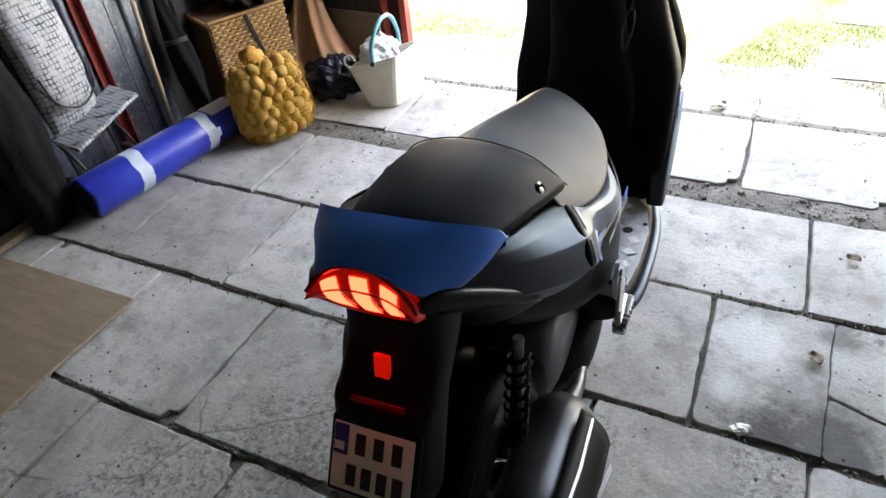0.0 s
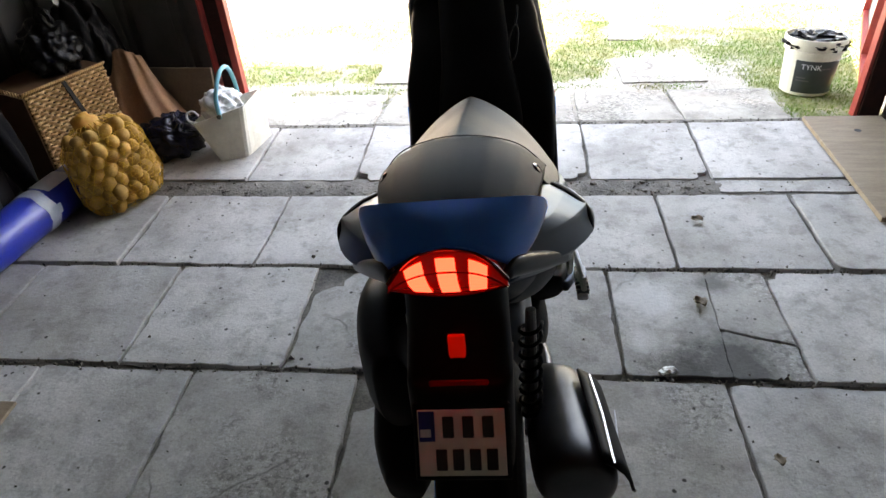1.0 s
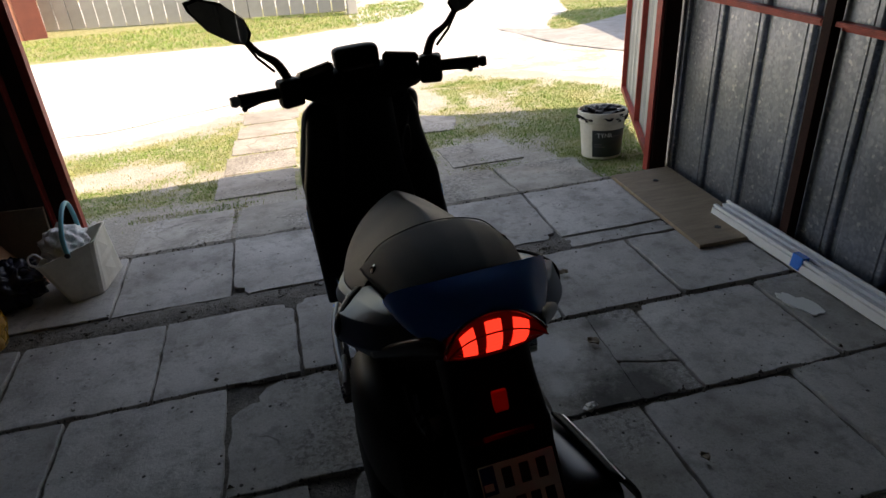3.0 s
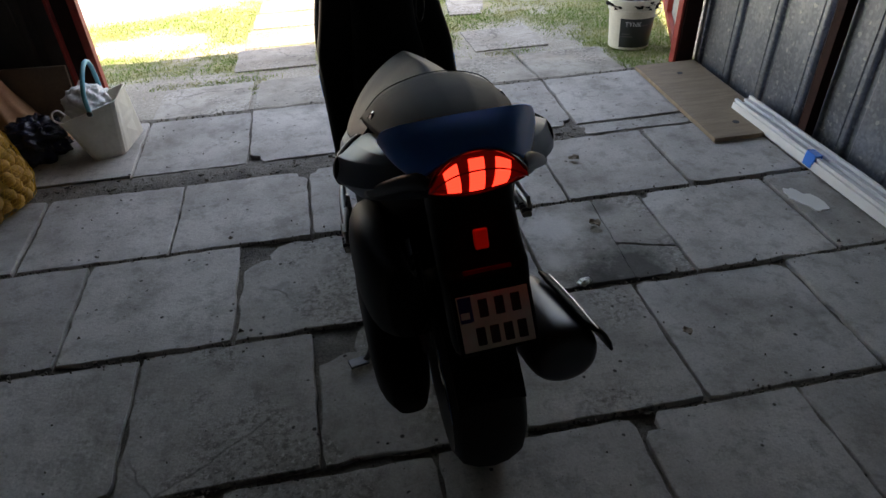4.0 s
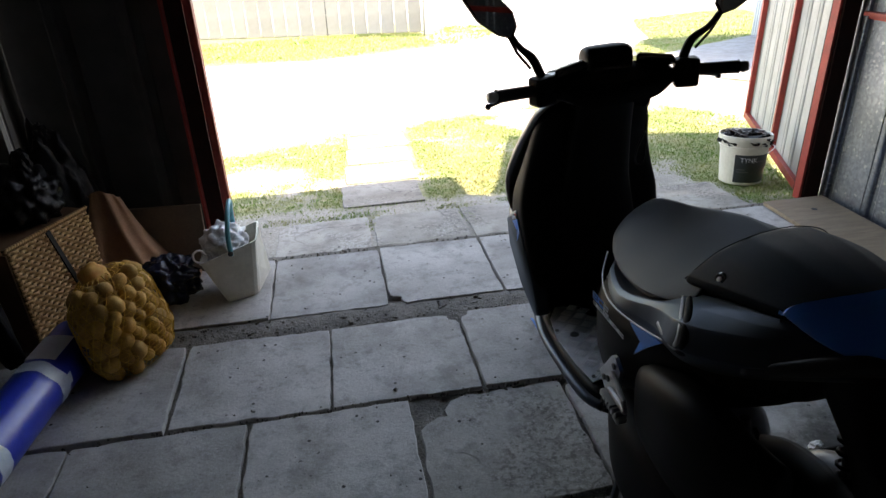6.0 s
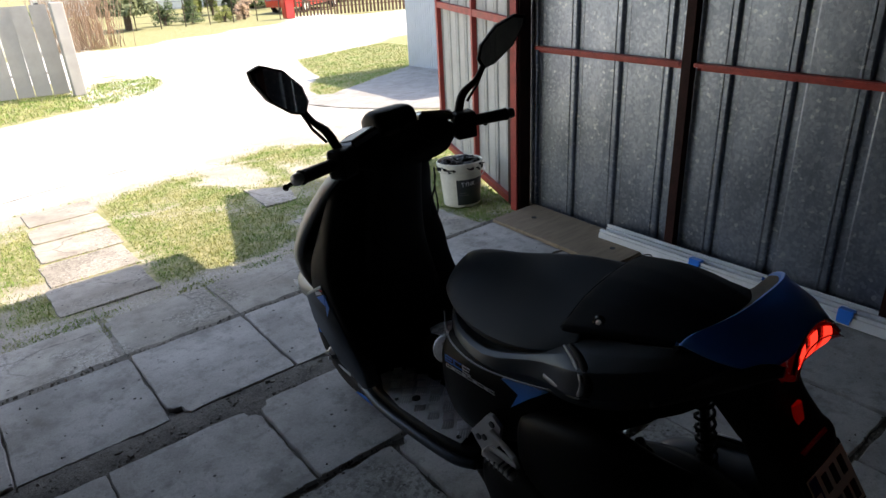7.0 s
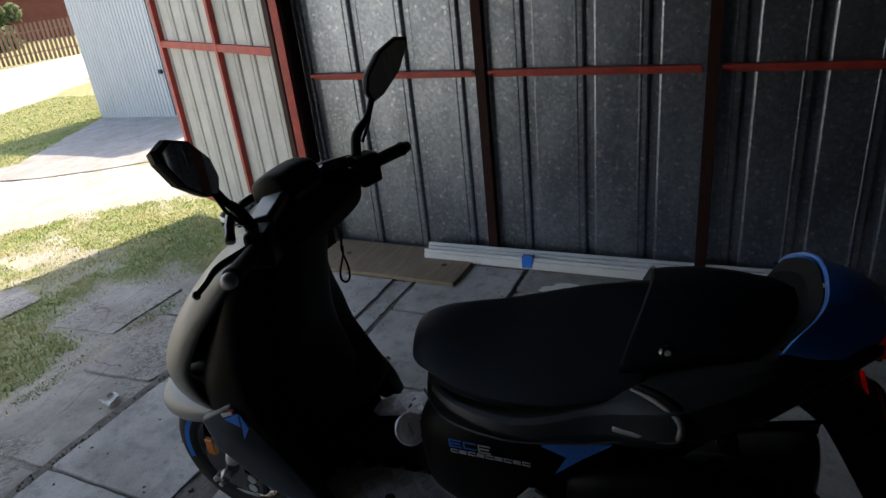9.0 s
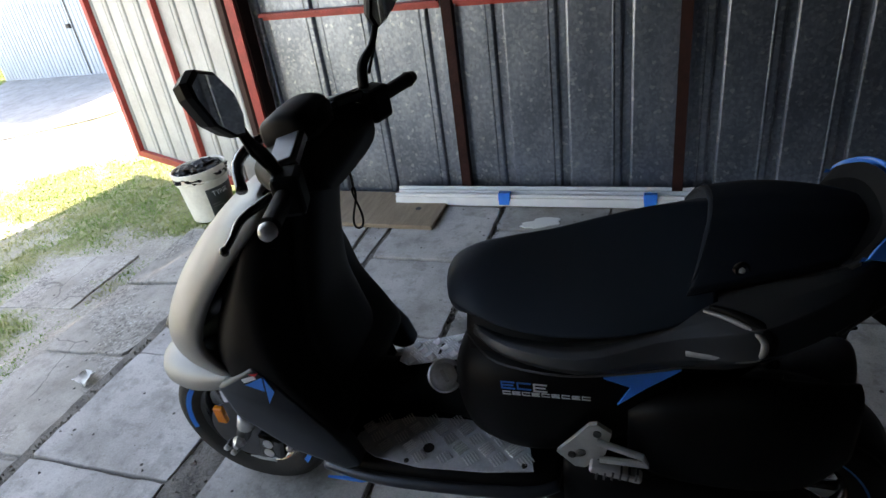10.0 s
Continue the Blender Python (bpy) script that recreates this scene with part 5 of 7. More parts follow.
    # handlebar
    bar = part("handlebar", tube([(-0.335, 0.833, 1.125), (-0.22, 0.865, 1.115), (-0.10, 0.90, 1.10), (0.10, 0.90, 1.10), (0.21, 0.858, 1.115), (0.335, 0.821, 1.114)], 0.011, 10, smooth_n=24), M_STEEL, sc, smooth=True, at=pose(0, 0, -0.025))
    part("bar_cover", loft([(0.835, 0, 1.095, 0.13, 0.02, 0.04, 3.2), (0.87, 0, 1.105, 0.178, 0.030, 0.034, 3.2), (0.93, 0, 1.105, 0.165, 0.040, 0.045, 3.2), (1.0, 0, 1.09, 0.10, 0.030, 0.04, 3)], 16, 28), M_BLACK, bar, "black handlebar cover", smooth=True)
    for sd, end, root in ((-1, Vector((-0.346, 0.827, 1.124)), Vector((-0.215, 0.866, 1.116))), (1, Vector((0.340, 0.820, 1.114)), Vector((0.212, 0.858, 1.115)))):
        way = (end - root).normalized()
        grip = part("grip", tube([root, root + way * 0.01, root.lerp(end, 0.5), end - way * 0.012, end - way * 0.008], [0.019, 0.016, 0.0165, 0.017, 0.019], 14), M_RUBBER, bar, "black ribbed rubber grip", smooth=True)
        part("bar_end", tube([end - way * 0.008, end + way * 0.004, end + way * 0.016], [0.011, 0.016, 0.013], 12), M_ALLOY if sd < 0 else M_STEEL, grip, smooth=True)
        sw = placed(box(-0.032, 0.032, -0.027, 0.025, -0.042, 0.035, 0.010, segments=2), pose(root.x - sd * 0.012, root.y + 0.0, root.z, 0, 0, sd * -18))
        part("switch_block", sw, M_BLACK, bar, "black switch housing", smooth=False)
        part("reservoir", placed(box(-0.052, 0.052, -0.030, 0.030, -0.014, 0.010, 0.006), pose(sd * 0.125, 0.90, 1.148, -14, sd * 8, sd * -14)), M_GLOSS, bar, "brake fluid reservoir with pale lid")
        part("reservoir_lid", placed(box(-0.044, 0.044, -0.024, 0.024, 0.0105, 0.014, 0.001), pose(sd * 0.125, 0.90, 1.148, -14, sd * 8, sd * -14)), M_STEEL, bar, "pale reservoir lid")
        tip = Vector((-0.336, 0.933, 1.072)) if sd < 0 else Vector((0.335, 0.915, 1.072))
        lever = part("brake_lever", tube([root + Vector((sd * -0.01, 0.035, -0.012)), root.lerp(tip, 0.4) + Vector((0, 0.042, -0.008)), tip.lerp(root, 0.2) + Vector((0, 0.01, 0)), tip], [0.009, 0.008, 0.006, 0.006], 8, smooth_n=18), M_GLOSS, bar, "slim black brake lever", smooth=True)
        part("lever_ball", placed(lathe([(0.001, -0.009), (0.006, -0.007), (0.009, 0), (0.006, 0.007), (0.001, 0.009)], 12), Matrix.Translation(tip)), M_GLOSS, lever, smooth=True)
        # mirror
        base = root + Vector((-sd * 0.015, 0.015, 0.03))
        head = Vector((-0.333, 0.85, 1.316)) if sd < 0 else Vector((0.332, 0.835, 1.310))
        neck = Vector((-0.285, 0.864, 1.266)) if sd < 0 else Vector((0.284, 0.857, 1.255))
        stem = part("mirror_stem", tube([base, base.lerp(neck, 0.3) + Vector((-sd * 0.004, 0.008, 0.012)), base.lerp(neck, 0.7), neck], [0.013, 0.012, 0.008, 0.008], 8, smooth_n=12), M_BLACK, bar, "forked black mirror stem", smooth=True)
        part("stem_strut", tube([base.lerp(neck, 0.22) + Vector((sd * 0.012, 0, 0)), base.lerp(neck, 0.62) + Vector((sd * 0.014, 0, -0.004)), neck + Vector((sd * 0.006, 0, -0.002))], 0.004, 8), M_BLACK, stem)
        # outline of the head in its own plane: u outward, v up
        out = [(-0.072, -0.030), (-0.058, -0.062), (-0.020, -0.052), (0.040, -0.012), (0.082, 0.045), (0.088, 0.068), (0.055, 0.078), (-0.005, 0.058), (-0.058, 0.010)]
        sp = Matrix.Translation(head) @ pose(0, 0, 0, 0, 0, 14 if sd < 0 else -24) @ pose(0, 0, 0, 0, sd * -4, 0)
        def ring(k, dy):
            return [sp @ Vector((sd * u * k * 0.97, dy, v * k * 0.92)) for u, v in out]
        hd = part("mirror_head", rings([ring(0.93, -0.006), ring(1.0, -0.004), ring(1.0, 0.006), ring(0.86, 0.022), ring(0.5, 0.032)]), M_BLACK, stem, "angular black mirror housing", smooth=False)
        gl = bmesh.new()
        gl.faces.new([gl.verts.new(p) for p in ring(0.90, -0.0065)])
        part("mirror_glass", gl, M_MIRROR, stem, "clear rear-view mirror glass")
    dash = part("dash_pod", loft([(0.888, 0, 1.158, 0.060, 0.024, 0.030, 5), (0.91, 0, 1.168, 0.066, 0.028, 0.035, 5), (0.955, 0, 1.168, 0.064, 0.026, 0.045, 4.5), (0.995, 0, 1.150, 0.052, 0.022, 0.035, 3.6)], 14, 28), M_BLACK, bar, "black instrument pod", smooth=True)
    part("dash_screen", placed(box(-0.052, 0.052, -0.002, 0.002, -0.028, 0.028, 0.001), pose(0, 0.898, 1.158, -35, 0, 0)), M_SCREEN, dash, "dark glossy instrument screen")
    part("brake_hose", tube([(0.19, 0.89, 1.09), (0.16, 0.93, 1.055), (0.09, 0.96, 1.045), (0.05, 0.97, 1.06)], 0.005, 8, smooth_n=14), M_RUBBER, bar, smooth=True)
    part("ignition_switch", placed(lathe([(0.022, -0.02), (0.026, 0.0), (0.024, 0.012), (0.012, 0.015)], 18), pose(0.115, 0.945, 1.005, 75, 0, 0)), M_GLOSS, sc, "black ignition lock")
    return sc


build_scooter()


def key_strap():
    """A looped key strap that hangs from the ignition lock."""
    pts = []
    for k in range(29):
        a = 2 * math.pi * k / 28
        pts.append((0.012 * math.sin(a), 0.008 * math.sin(2 * a), -0.055 + 0.05 * math.cos(a)))
    bm = tube(pts, 0.0028, 6)
    tube([(0, 0, -0.002), (0.002, 0.002, 0.02), (0, 0.006, 0.045)], 0.003, 6, bm=bm)
    return thing("key_strap", "black woven key strap hanging from the scooter lock", "strap", at=pose(-0.385, 1.69, 0.925, 0, 6, 0), bm=bm, material=M_INK, smooth=True)


key_strap()


# ---------------- things along the west wall ----------------
M_POTATO = mat("potato_skin", (0.56, 0.31, 0.075), 0.75, second=(0.40, 0.21, 0.05), scale=30, amount=0.7, fine=(0.15, 140), bump=0.2, bump_scale=160, vary=0.2)
M_NET = mat("yellow_net", (0.62, 0.36, 0.03), 0.5)
M_ORANGE = mat("orange_net_knot", (0.62, 0.33, 0.06), 0.6, second=(0.55, 0.16, 0.02), scale=30, amount=0.6)
M_WICKER = mat("wicker", (0.58, 0.36, 0.16), 0.55, second=(0.36, 0.19, 0.075), scale=16, amount=0.8, fine=(0.2, 80), vary=0.18)
M_HAMPER_DARK = mat("hamper_dark_brown", (0.17, 0.085, 0.04), 0.7, second=(0.12, 0.06, 0.03), scale=6, amount=0.7)
M_BAG = mat("black_polythene", (0.003, 0.003, 0.004), 0.3, second=(0.006, 0.006, 0.007), scale=20, amount=0.5, spec=0.2, bump=0.4, bump_scale=40)
M_BAG_BLUE = mat("dark_blue_polythene", (0.012, 0.014, 0.032), 0.2, second=(0.02, 0.022, 0.04), scale=20, amount=0.5, bump=0.5, bump_scale=40)
M_CLOTH = mat("brown_cloth", (0.50, 0.29, 0.175), 0.9, second=(0.38, 0.205, 0.12), scale=9, amount=0.8, fine=(0.15, 150), bump=0.2, bump_scale=150)
M_BOARD = mat("grey_brown_board", (0.20, 0.155, 0.115), 0.75, second=(0.14, 0.105, 0.08), scale=6, amount=0.7, fine=(0.12, 70))
M_TUB = mat("cream_plastic", (0.74, 0.71, 0.62), 0.4, second=(0.58, 0.54, 0.44), scale=9, amount=0.6, fine=(0.06, 60))
M_TURQ = mat("turquoise_plastic", (0.10, 0.42, 0.50), 0.45, second=(0.08, 0.36, 0.44), scale=14, amount=0.5)
M_WHITE_BAG = mat("white_polythene", (0.80, 0.80, 0.80), 0.35, second=(0.65, 0.66, 0.68), scale=25, amount=0.6, bump=0.4, bump_scale=50)
M_FOIL = mat("blue_foil", (0.008, 0.035, 0.38), 0.32, second=(0.015, 0.055, 0.46), scale=18, amount=0.6, bump=0.12, bump_scale=60, coat=0.3)
M_TAPE = mat("pale_tape", (0.60, 0.66, 0.72), 0.35, second=(0.45, 0.53, 0.62), scale=40, amount=0.7, bump=0.15, bump_scale=90)
M_PAPER = mat("paper", (0.75, 0.76, 0.78), 0.6, second=(0.6, 0.62, 0.66), scale=30, amount=0.5)
M_POLE = mat("pale_wood", (0.50, 0.40, 0.27), 0.6, second=(0.38, 0.29, 0.18), scale=14, amount=0.7)
M_BLACKCLOTH = mat("black_cloth", (0.008, 0.008, 0.009), 0.8, second=(0.014, 0.013, 0.013), scale=14, amount=0.6, bump=0.4, bump_scale=60, spec=0.1)


def plaid_material():
    """White, grey and black woven check."""
    m = bpy.data.materials.new("plaid_cloth")
    m.use_nodes = True
    n, l = m.node_tree.nodes, m.node_tree.links
    b = n["Principled BSDF"]
    b.inputs["Roughness"].default_value = 0.55
    tc = n.new("ShaderNodeTexCoord")
    sep = n.new("ShaderNodeSeparateXYZ")
    warp = n.new("ShaderNodeTexNoise")
    warp.inputs["Scale"].default_value = 26
    warp.inputs["Detail"].default_value = 4
    l.new(tc.outputs["Object"], sep.inputs[0])
    l.new(tc.outputs["Object"], warp.inputs["Vector"])
    vals = []
    for axis, freq in (("Y", 360.0), ("Z", 300.0)):
        s = n.new("ShaderNodeMath")
        s.operation = "MULTIPLY"
        s.inputs[1].default_value = freq
        l.new(sep.outputs[axis], s.inputs[0])
        w = n.new("ShaderNodeMath")
        w.operation = "MULTIPLY_ADD"
        l.new(warp.outputs[0], w.inputs[0])
        w.inputs[1].default_value = 5.0
        l.new(s.outputs[0], w.inputs[2])
        q = n.new("ShaderNodeMath")
        q.operation = "SINE"
        l.new(w.outputs[0], q.inputs[0])
        r = n.new("ShaderNodeMapRange")
        r.inputs["From Min"].default_value, r.inputs["From Max"].default_value = 0.62, 0.82
        l.new(q.outputs[0], r.inputs["Value"])
        vals.append(r.outputs[0])
    mx = n.new("ShaderNodeMath")
    mx.operation = "MAXIMUM"
    l.new(vals[0], mx.inputs[0])
    l.new(vals[1], mx.inputs[1])
    big = n.new("ShaderNodeMapRange")
    big.inputs["From Min"].default_value, big.inputs["From Max"].default_value = 0.35, 0.62
    l.new(warp.outputs[0], big.inputs["Value"])
    mul = n.new("ShaderNodeMath")
    mul.operation = "MULTIPLY"
    l.new(mx.outputs[0], mul.inputs[0])
    l.new(big.outputs[0], mul.inputs[1])
    mix = n.new("ShaderNodeMix")
    mix.data_type = "RGBA"
    mix.inputs["A"].default_value = (0.46, 0.47, 0.50, 1)
    mix.inputs["B"].default_value = (0.03, 0.03, 0.035, 1)
    l.new(mul.outputs[0], mix.inputs["Factor"])
    l.new(mix.outputs["Result"], b.inputs["Base Color"])
    return m


M_PLAID = plaid_material()


def lumpy(rx, ry, rz, amp, freq, seed, n=3, flat=0.0):
    """A crumpled rounded body that rests on z = 0."""
    bm = bmesh.new()
    bmesh.ops.create_icosphere(bm, subdivisions=n, radius=1.0)
    for v in bm.verts:
        d = v.co.normalized()
        k = 1 + amp * noise.noise(d * freq + Vector((seed, 0, 0))) + amp * 0.6 * abs(noise.noise(d * freq * 2.3 + Vector((0, seed, 0))))
        v.co = Vector((d.x * rx * k, d.y * ry * k, max(d.z * rz * k, -rz * (0.75 - flat))))
    low = min(v.co.z for v in bm.verts)
    bmesh.ops.translate(bm, vec=(0, 0, -low), verts=bm.verts)
    return bm


# roll of blue foil, tied with tape
def foil_roll():
    a, b = Vector((-2.462, 1.41, 0.0)), Vector((-2.335, 2.30, 0.0))
    ang = math.degrees(math.atan2(b.x - a.x, b.y - a.y))
    L, R = (b - a).length, 0.092
    t = thing("foil_roll", "roll of glossy blue foil bound with pale tape", "roll", at=pose(a.x, a.y, R + 0.002, 0, 0, -ang))
    rows = []
    for r, y in ((0.050, 0.012), (0.050, 0.0), (0.088, -0.004), (R, 0.004), (R + 0.001, L * 0.3), (R - 0.001, L * 0.6), (R, L - 0.004), (0.085, L), (0.05, L), (0.05, L - 0.02)):
        rows.append([(r * math.cos(2 * math.pi * k / 36) * (1 + 0.012 * math.sin(3 * 2 * math.pi * k / 36)), y + 0.004 * math.sin(5 * 2 * math.pi * k / 36), r * math.sin(2 * math.pi * k / 36)) for k in range(36)])
    part("foil", rings(rows), M_FOIL, t, smooth=True)
    rows = [[(r * math.cos(2 * math.pi * k / 24), y, r * math.sin(2 * math.pi * k / 24)) for k in range(24)] for r, y in ((0.080, -0.0075), (0.052, -0.0065), (0.049, 0.06), (0.001, 0.06))]
    part("core", rings(rows), M_INK, t, "dark hollow core")
    for y0, y1 in ((0.21, 0.27), (0.58, 0.635)):
        rows = [[((R + 0.002) * math.cos(2 * math.pi * k / 36), y + 0.004 * math.sin(k * 1.1), (R + 0.002) * math.sin(2 * math.pi * k / 36)) for k in range(36)] for y in (y0, (y0 + y1) / 2, y1)]
        part("tape", rings(rows, caps=False), M_TAPE, t, "band of pale packing tape", smooth=True)
    rows = [[((R + 0.004) * math.cos(a_), y + 0.01 * math.sin(a_ * 3), (R + 0.004) * math.sin(a_)) for a_ in (radians(55 + 10 * k) for k in range(8))] for y in (0.655, 0.70, 0.75, 0.80)]
    part("label_sheet", rings(rows, closed=False), M_PAPER, t, "white paper label", smooth=True)
    rows = [[((R + 0.005 + 0.01 * k * k / 9) * math.cos(a_), y, (R + 0.005) * math.sin(a_)) for k, a_ in enumerate(radians(-5 + 9 * k) for k in range(4))] for y in (0.60, 0.625, 0.65)]
    part("tape_end", rings(rows, closed=False), M_TAPE, t, "loose end of tape", smooth=True)


foil_roll()


def potato_sack():
    """A netted sack: the potatoes are parts, the net is a mesh of thin cords round them."""
    t = thing("potato_sack", "yellow net sack full of potatoes standing on the slabs", "sack", at=pose(-2.11, 2.27, 0, 0, 0, 68) @ pose(0, 0, 0, -14, 0, 0))
    meshes = []
    for k in range(4):
        bm = bmesh.new()
        bmesh.ops.create_icosphere(bm, subdivisions=2, radius=1.0)
        for v in bm.verts:
            d = v.co.copy()
            f = 1 + 0.13 * noise.noise(d * 1.4 + Vector((k * 7, 0, 0))) + 0.04 * noise.noise(d * 5 + Vector((k, 3, 0)))
            v.co = Vector((d.x * 0.038 * f, d.y * 0.030 * f, d.z * 0.028 * f))
        meshes.append(mesh_of("potato", bm, M_POTATO, True))

    def shape(z):
        u = z / 0.38
        w = 0.196 * (1 - 0.08 * u) * (1 - max(0, u - 0.70) ** 2 * 5) * (0.80 + 0.2 * min(1, u * 5))
        d = 0.125 * (1 - 0.18 * u) * (1 - max(0, u - 0.70) ** 2 * 5) * (0.8 + 0.2 * min(1, u * 5))
        return max(w, 0.03), max(d, 0.025)
    rnd = random.Random(4)
    z = 0.034
    while z < 0.35:
        w, d = shape(z)
        n = max(5, int((w + d) * 3.14 / 0.062))
        for k in range(n):
            a = 2 * math.pi * (k + rnd.uniform(-0.18, 0.18) + 0.5 * (int(z * 100) % 2)) / n
            kk = 0.84 + rnd.uniform(-0.06, 0.04)
            ob = new("potato", meshes[rnd.randrange(4)])
            ob.parent = t
            s = rnd.uniform(0.82, 1.14)
            ob.matrix_basis = pose(w * kk * math.cos(a), d * kk * math.sin(a), z + rnd.uniform(-0.009, 0.009), rnd.uniform(0, 360), rnd.uniform(0, 360), rnd.uniform(0, 360)) @ Matrix.Diagonal((s, s, s, 1))
        z += 0.049
    fill = lumpy(0.13, 0.075, 0.17, 0.12, 2, 5.0, 3)
    part("inner_heap", fill, M_POTATO, t, smooth=True)

    def at(u, a):
        w, d = shape(u * 0.39)
        bulge = 1.05 + 0.03 * noise.noise((a * 3, u * 9, 1))
        return Vector((w * bulge * math.cos(a), d * bulge * math.sin(a), 0.006 + u * 0.372))
    net = bmesh.new()
    for k in range(26):
        for sgn in (1, -1):
            tube([at(j / 22, 2 * math.pi * k / 26 + sgn * 1.5 * j / 22) for j in range(23)], 0.0013, 3, bm=net)
    for j in range(0, 23, 1):
        tube([at(j / 22, 2 * math.pi * k / 30) for k in range(31)], 0.0008, 3, bm=net)
    part("net", net, M_NET, t, "yellow plastic net")
    part("knot", placed(lumpy(0.055, 0.035, 0.045, 0.35, 4, 2.0, 3), pose(-0.03, 0.0, 0.345, 0, 20, 0)), M_ORANGE, t, "orange gathered top of the net", smooth=True)


potato_sack()


def wicker_basket():
    """A lidded wicker hamper: real weave on the lit side, plain dark brown on the unlit one."""
    t = thing("wicker_basket", "tall wicker hamper, its unlit side a plain dark brown", "basket", at=pose(-2.515, 2.385, 0.0, 0, 0, 66))
    W, D, H = 0.41, 0.27, 0.455
    # Black inner box puts the shade between the strands into colour.
    part("inner_box", box(0.012, W - 0.012, 0.012, D - 0.012, 0.0, H - 0.02), M_BLACKCLOTH, t)
    weave = bmesh.new()
    rows = 25
    for r in range(rows):
        z = 0.015 + (H - 0.03) * r / (rows - 1)
        n = 38
        pts = [(W * j / n, -0.003 + 0.006 * math.sin(math.pi * (j * 0.5 + r)), z + 0.002 * math.sin(j * 1.7 + r)) for j in range(n + 1)]
        tube(pts, 0.0074, 6, bm=weave)
    part("weave", weave, M_WICKER, t, "woven honey-coloured willow", smooth=True)
    for k in range(21):
        x = 0.010 + (W - 0.020) * k / 20
        part("stake", tube([(x, 0.0, 0.0), (x + 0.002, -0.001, H / 2), (x, 0.0, H)], 0.004, 6), M_WICKER, t)
    weave = bmesh.new()
    for k in range(34):
        a = W * k / 33
        tube([(a - 0.012, -0.004, H - 0.004), (a, -0.010, H + 0.010), (a + 0.012, 0.006, H + 0.004)], 0.006, 5, bm=weave)
    part("border", weave, M_WICKER, t, "plaited rim", smooth=True)
    # The side away from the light is darkened by colour, without weave.
    part("side_board", box(-0.008, 0.0, 0.0, D + 0.06, 0.0, H - 0.015), M_HAMPER_DARK, t, "unlit hamper side as a plain dark brown panel")
    weave = bmesh.new()
    for k in range(12):
        tube([(-0.012, 0.012 + 0.022 * k, H - 0.008), (-0.008, 0.022 + 0.022 * k, H + 0.006), (0.004, 0.030 + 0.022 * k, H - 0.002)], 0.005, 5, bm=weave)
    part("border", weave, M_WICKER, t, smooth=True)
    part("lid", box(-0.004, W, -0.004, D + 0.02, H - 0.012, H + 0.004, 0.004), M_HAMPER_DARK, t)
    part("strap", placed(box(-0.010, 0.010, -0.018, -0.012, 0.18, H + 0.012), pose(0.30, 0, 0, 0, -14, 0)), M_INK, t, "black leather strap")


wicker_basket()
bag_a = thing("bin_bag", "bulging black polythene bag on top of the hamper", "bag", at=pose(-2.52, 2.68, 0.462, 0, 0, 20), bm=lumpy(0.11, 0.14, 0.12, 0.34, 2.6, 3.0, 5), material=M_BAG, smooth=True)
thing("bin_bag", "small crumpled dark blue polythene bag on the slabs", "bag", at=pose(-2.095, 2.725, 0.0, 0, 0, 35), bm=lumpy(0.135, 0.11, 0.105, 0.45, 3.2, 9.0, 5), material=M_BAG_BLUE, smooth=True)
bag_b = thing("bin_bag", "black polythene bag heaped against the dark wall", "bag", at=pose(-2.52, 2.93, 0.0, 0, 0, 0), bm=lumpy(0.16, 0.13, 0.42, 0.26, 2.4, 14.0, 5), material=M_BAG, smooth=True)

for bag_, z in ((bag_a, 0.21), (bag_b, 0.72)):
    part("tied_neck", placed(lumpy(0.035, 0.03, 0.05, 0.5, 5, z, 3), Matrix.Translation((0.02, 0.0, z - 0.02))), M_BAG, bag_, "twisted neck of the bag")


def draped_cloth():
    """Brown cloth hung from one peak, its folds fanning out as they fall."""
    foot = catmull([(-2.46, 2.80, 0.20), (-2.40, 2.70, 0.12), (-2.28, 2.69, 0.06), (-2.17, 2.76, 0.10), (-2.09, 2.80, 0.03), (-1.985, 2.84, 0.012), (-1.97, 2.93, 0.012)], 49)
    peak = catmull([(-2.40, 2.93, 0.44), (-2.36, 2.90, 0.47), (-2.32, 2.90, 0.475), (-2.28, 2.92, 0.45), (-2.26, 2.95, 0.42)], 49)
    rows = []
    for i in range(25):
        v = i / 24
        row = []
        for k, (a, b) in enumerate(zip(peak, foot)):
            p = Vector(a).lerp(Vector(b), v)
            fold = (0.026 * math.sin(k * 0.23 + 0.4) + 0.012 * math.sin(k * 0.47 + 1.3)) * math.sin(math.pi * min(1.0, v * 0.62 + 0.05)) + 0.012 * noise.noise((k * 0.16, v * 3.2, 4))
            sag = 0.05 * math.sin(math.pi * v)
            row.append((p.x + fold * 0.5 - sag * 0.3, p.y - fold - sag * 0.2, max(p.z - sag + 0.4 * fold * v, 0.012)))
        rows.append(row)
    return rings(rows, closed=False)


cloth = thing("cloth", "brown cloth draped in heavy folds beside the hamper", "cloth", bm=draped_cloth(), material=M_CLOTH, smooth=True)
sol = cloth.modifiers.new("thickness", "SOLIDIFY")
sol.thickness = 0.008
thing("board", "grey-brown chipboard panel leaning on the front wall", "board", at=pose(-2.36, 2.985, 0.0, 0, 0, -4) @ pose(0, 0, 0, -8, 0, 0), bm=box(0.0, 0.42, 0.0, 0.018, 0.0, 0.335, 0.002), material=M_BOARD)


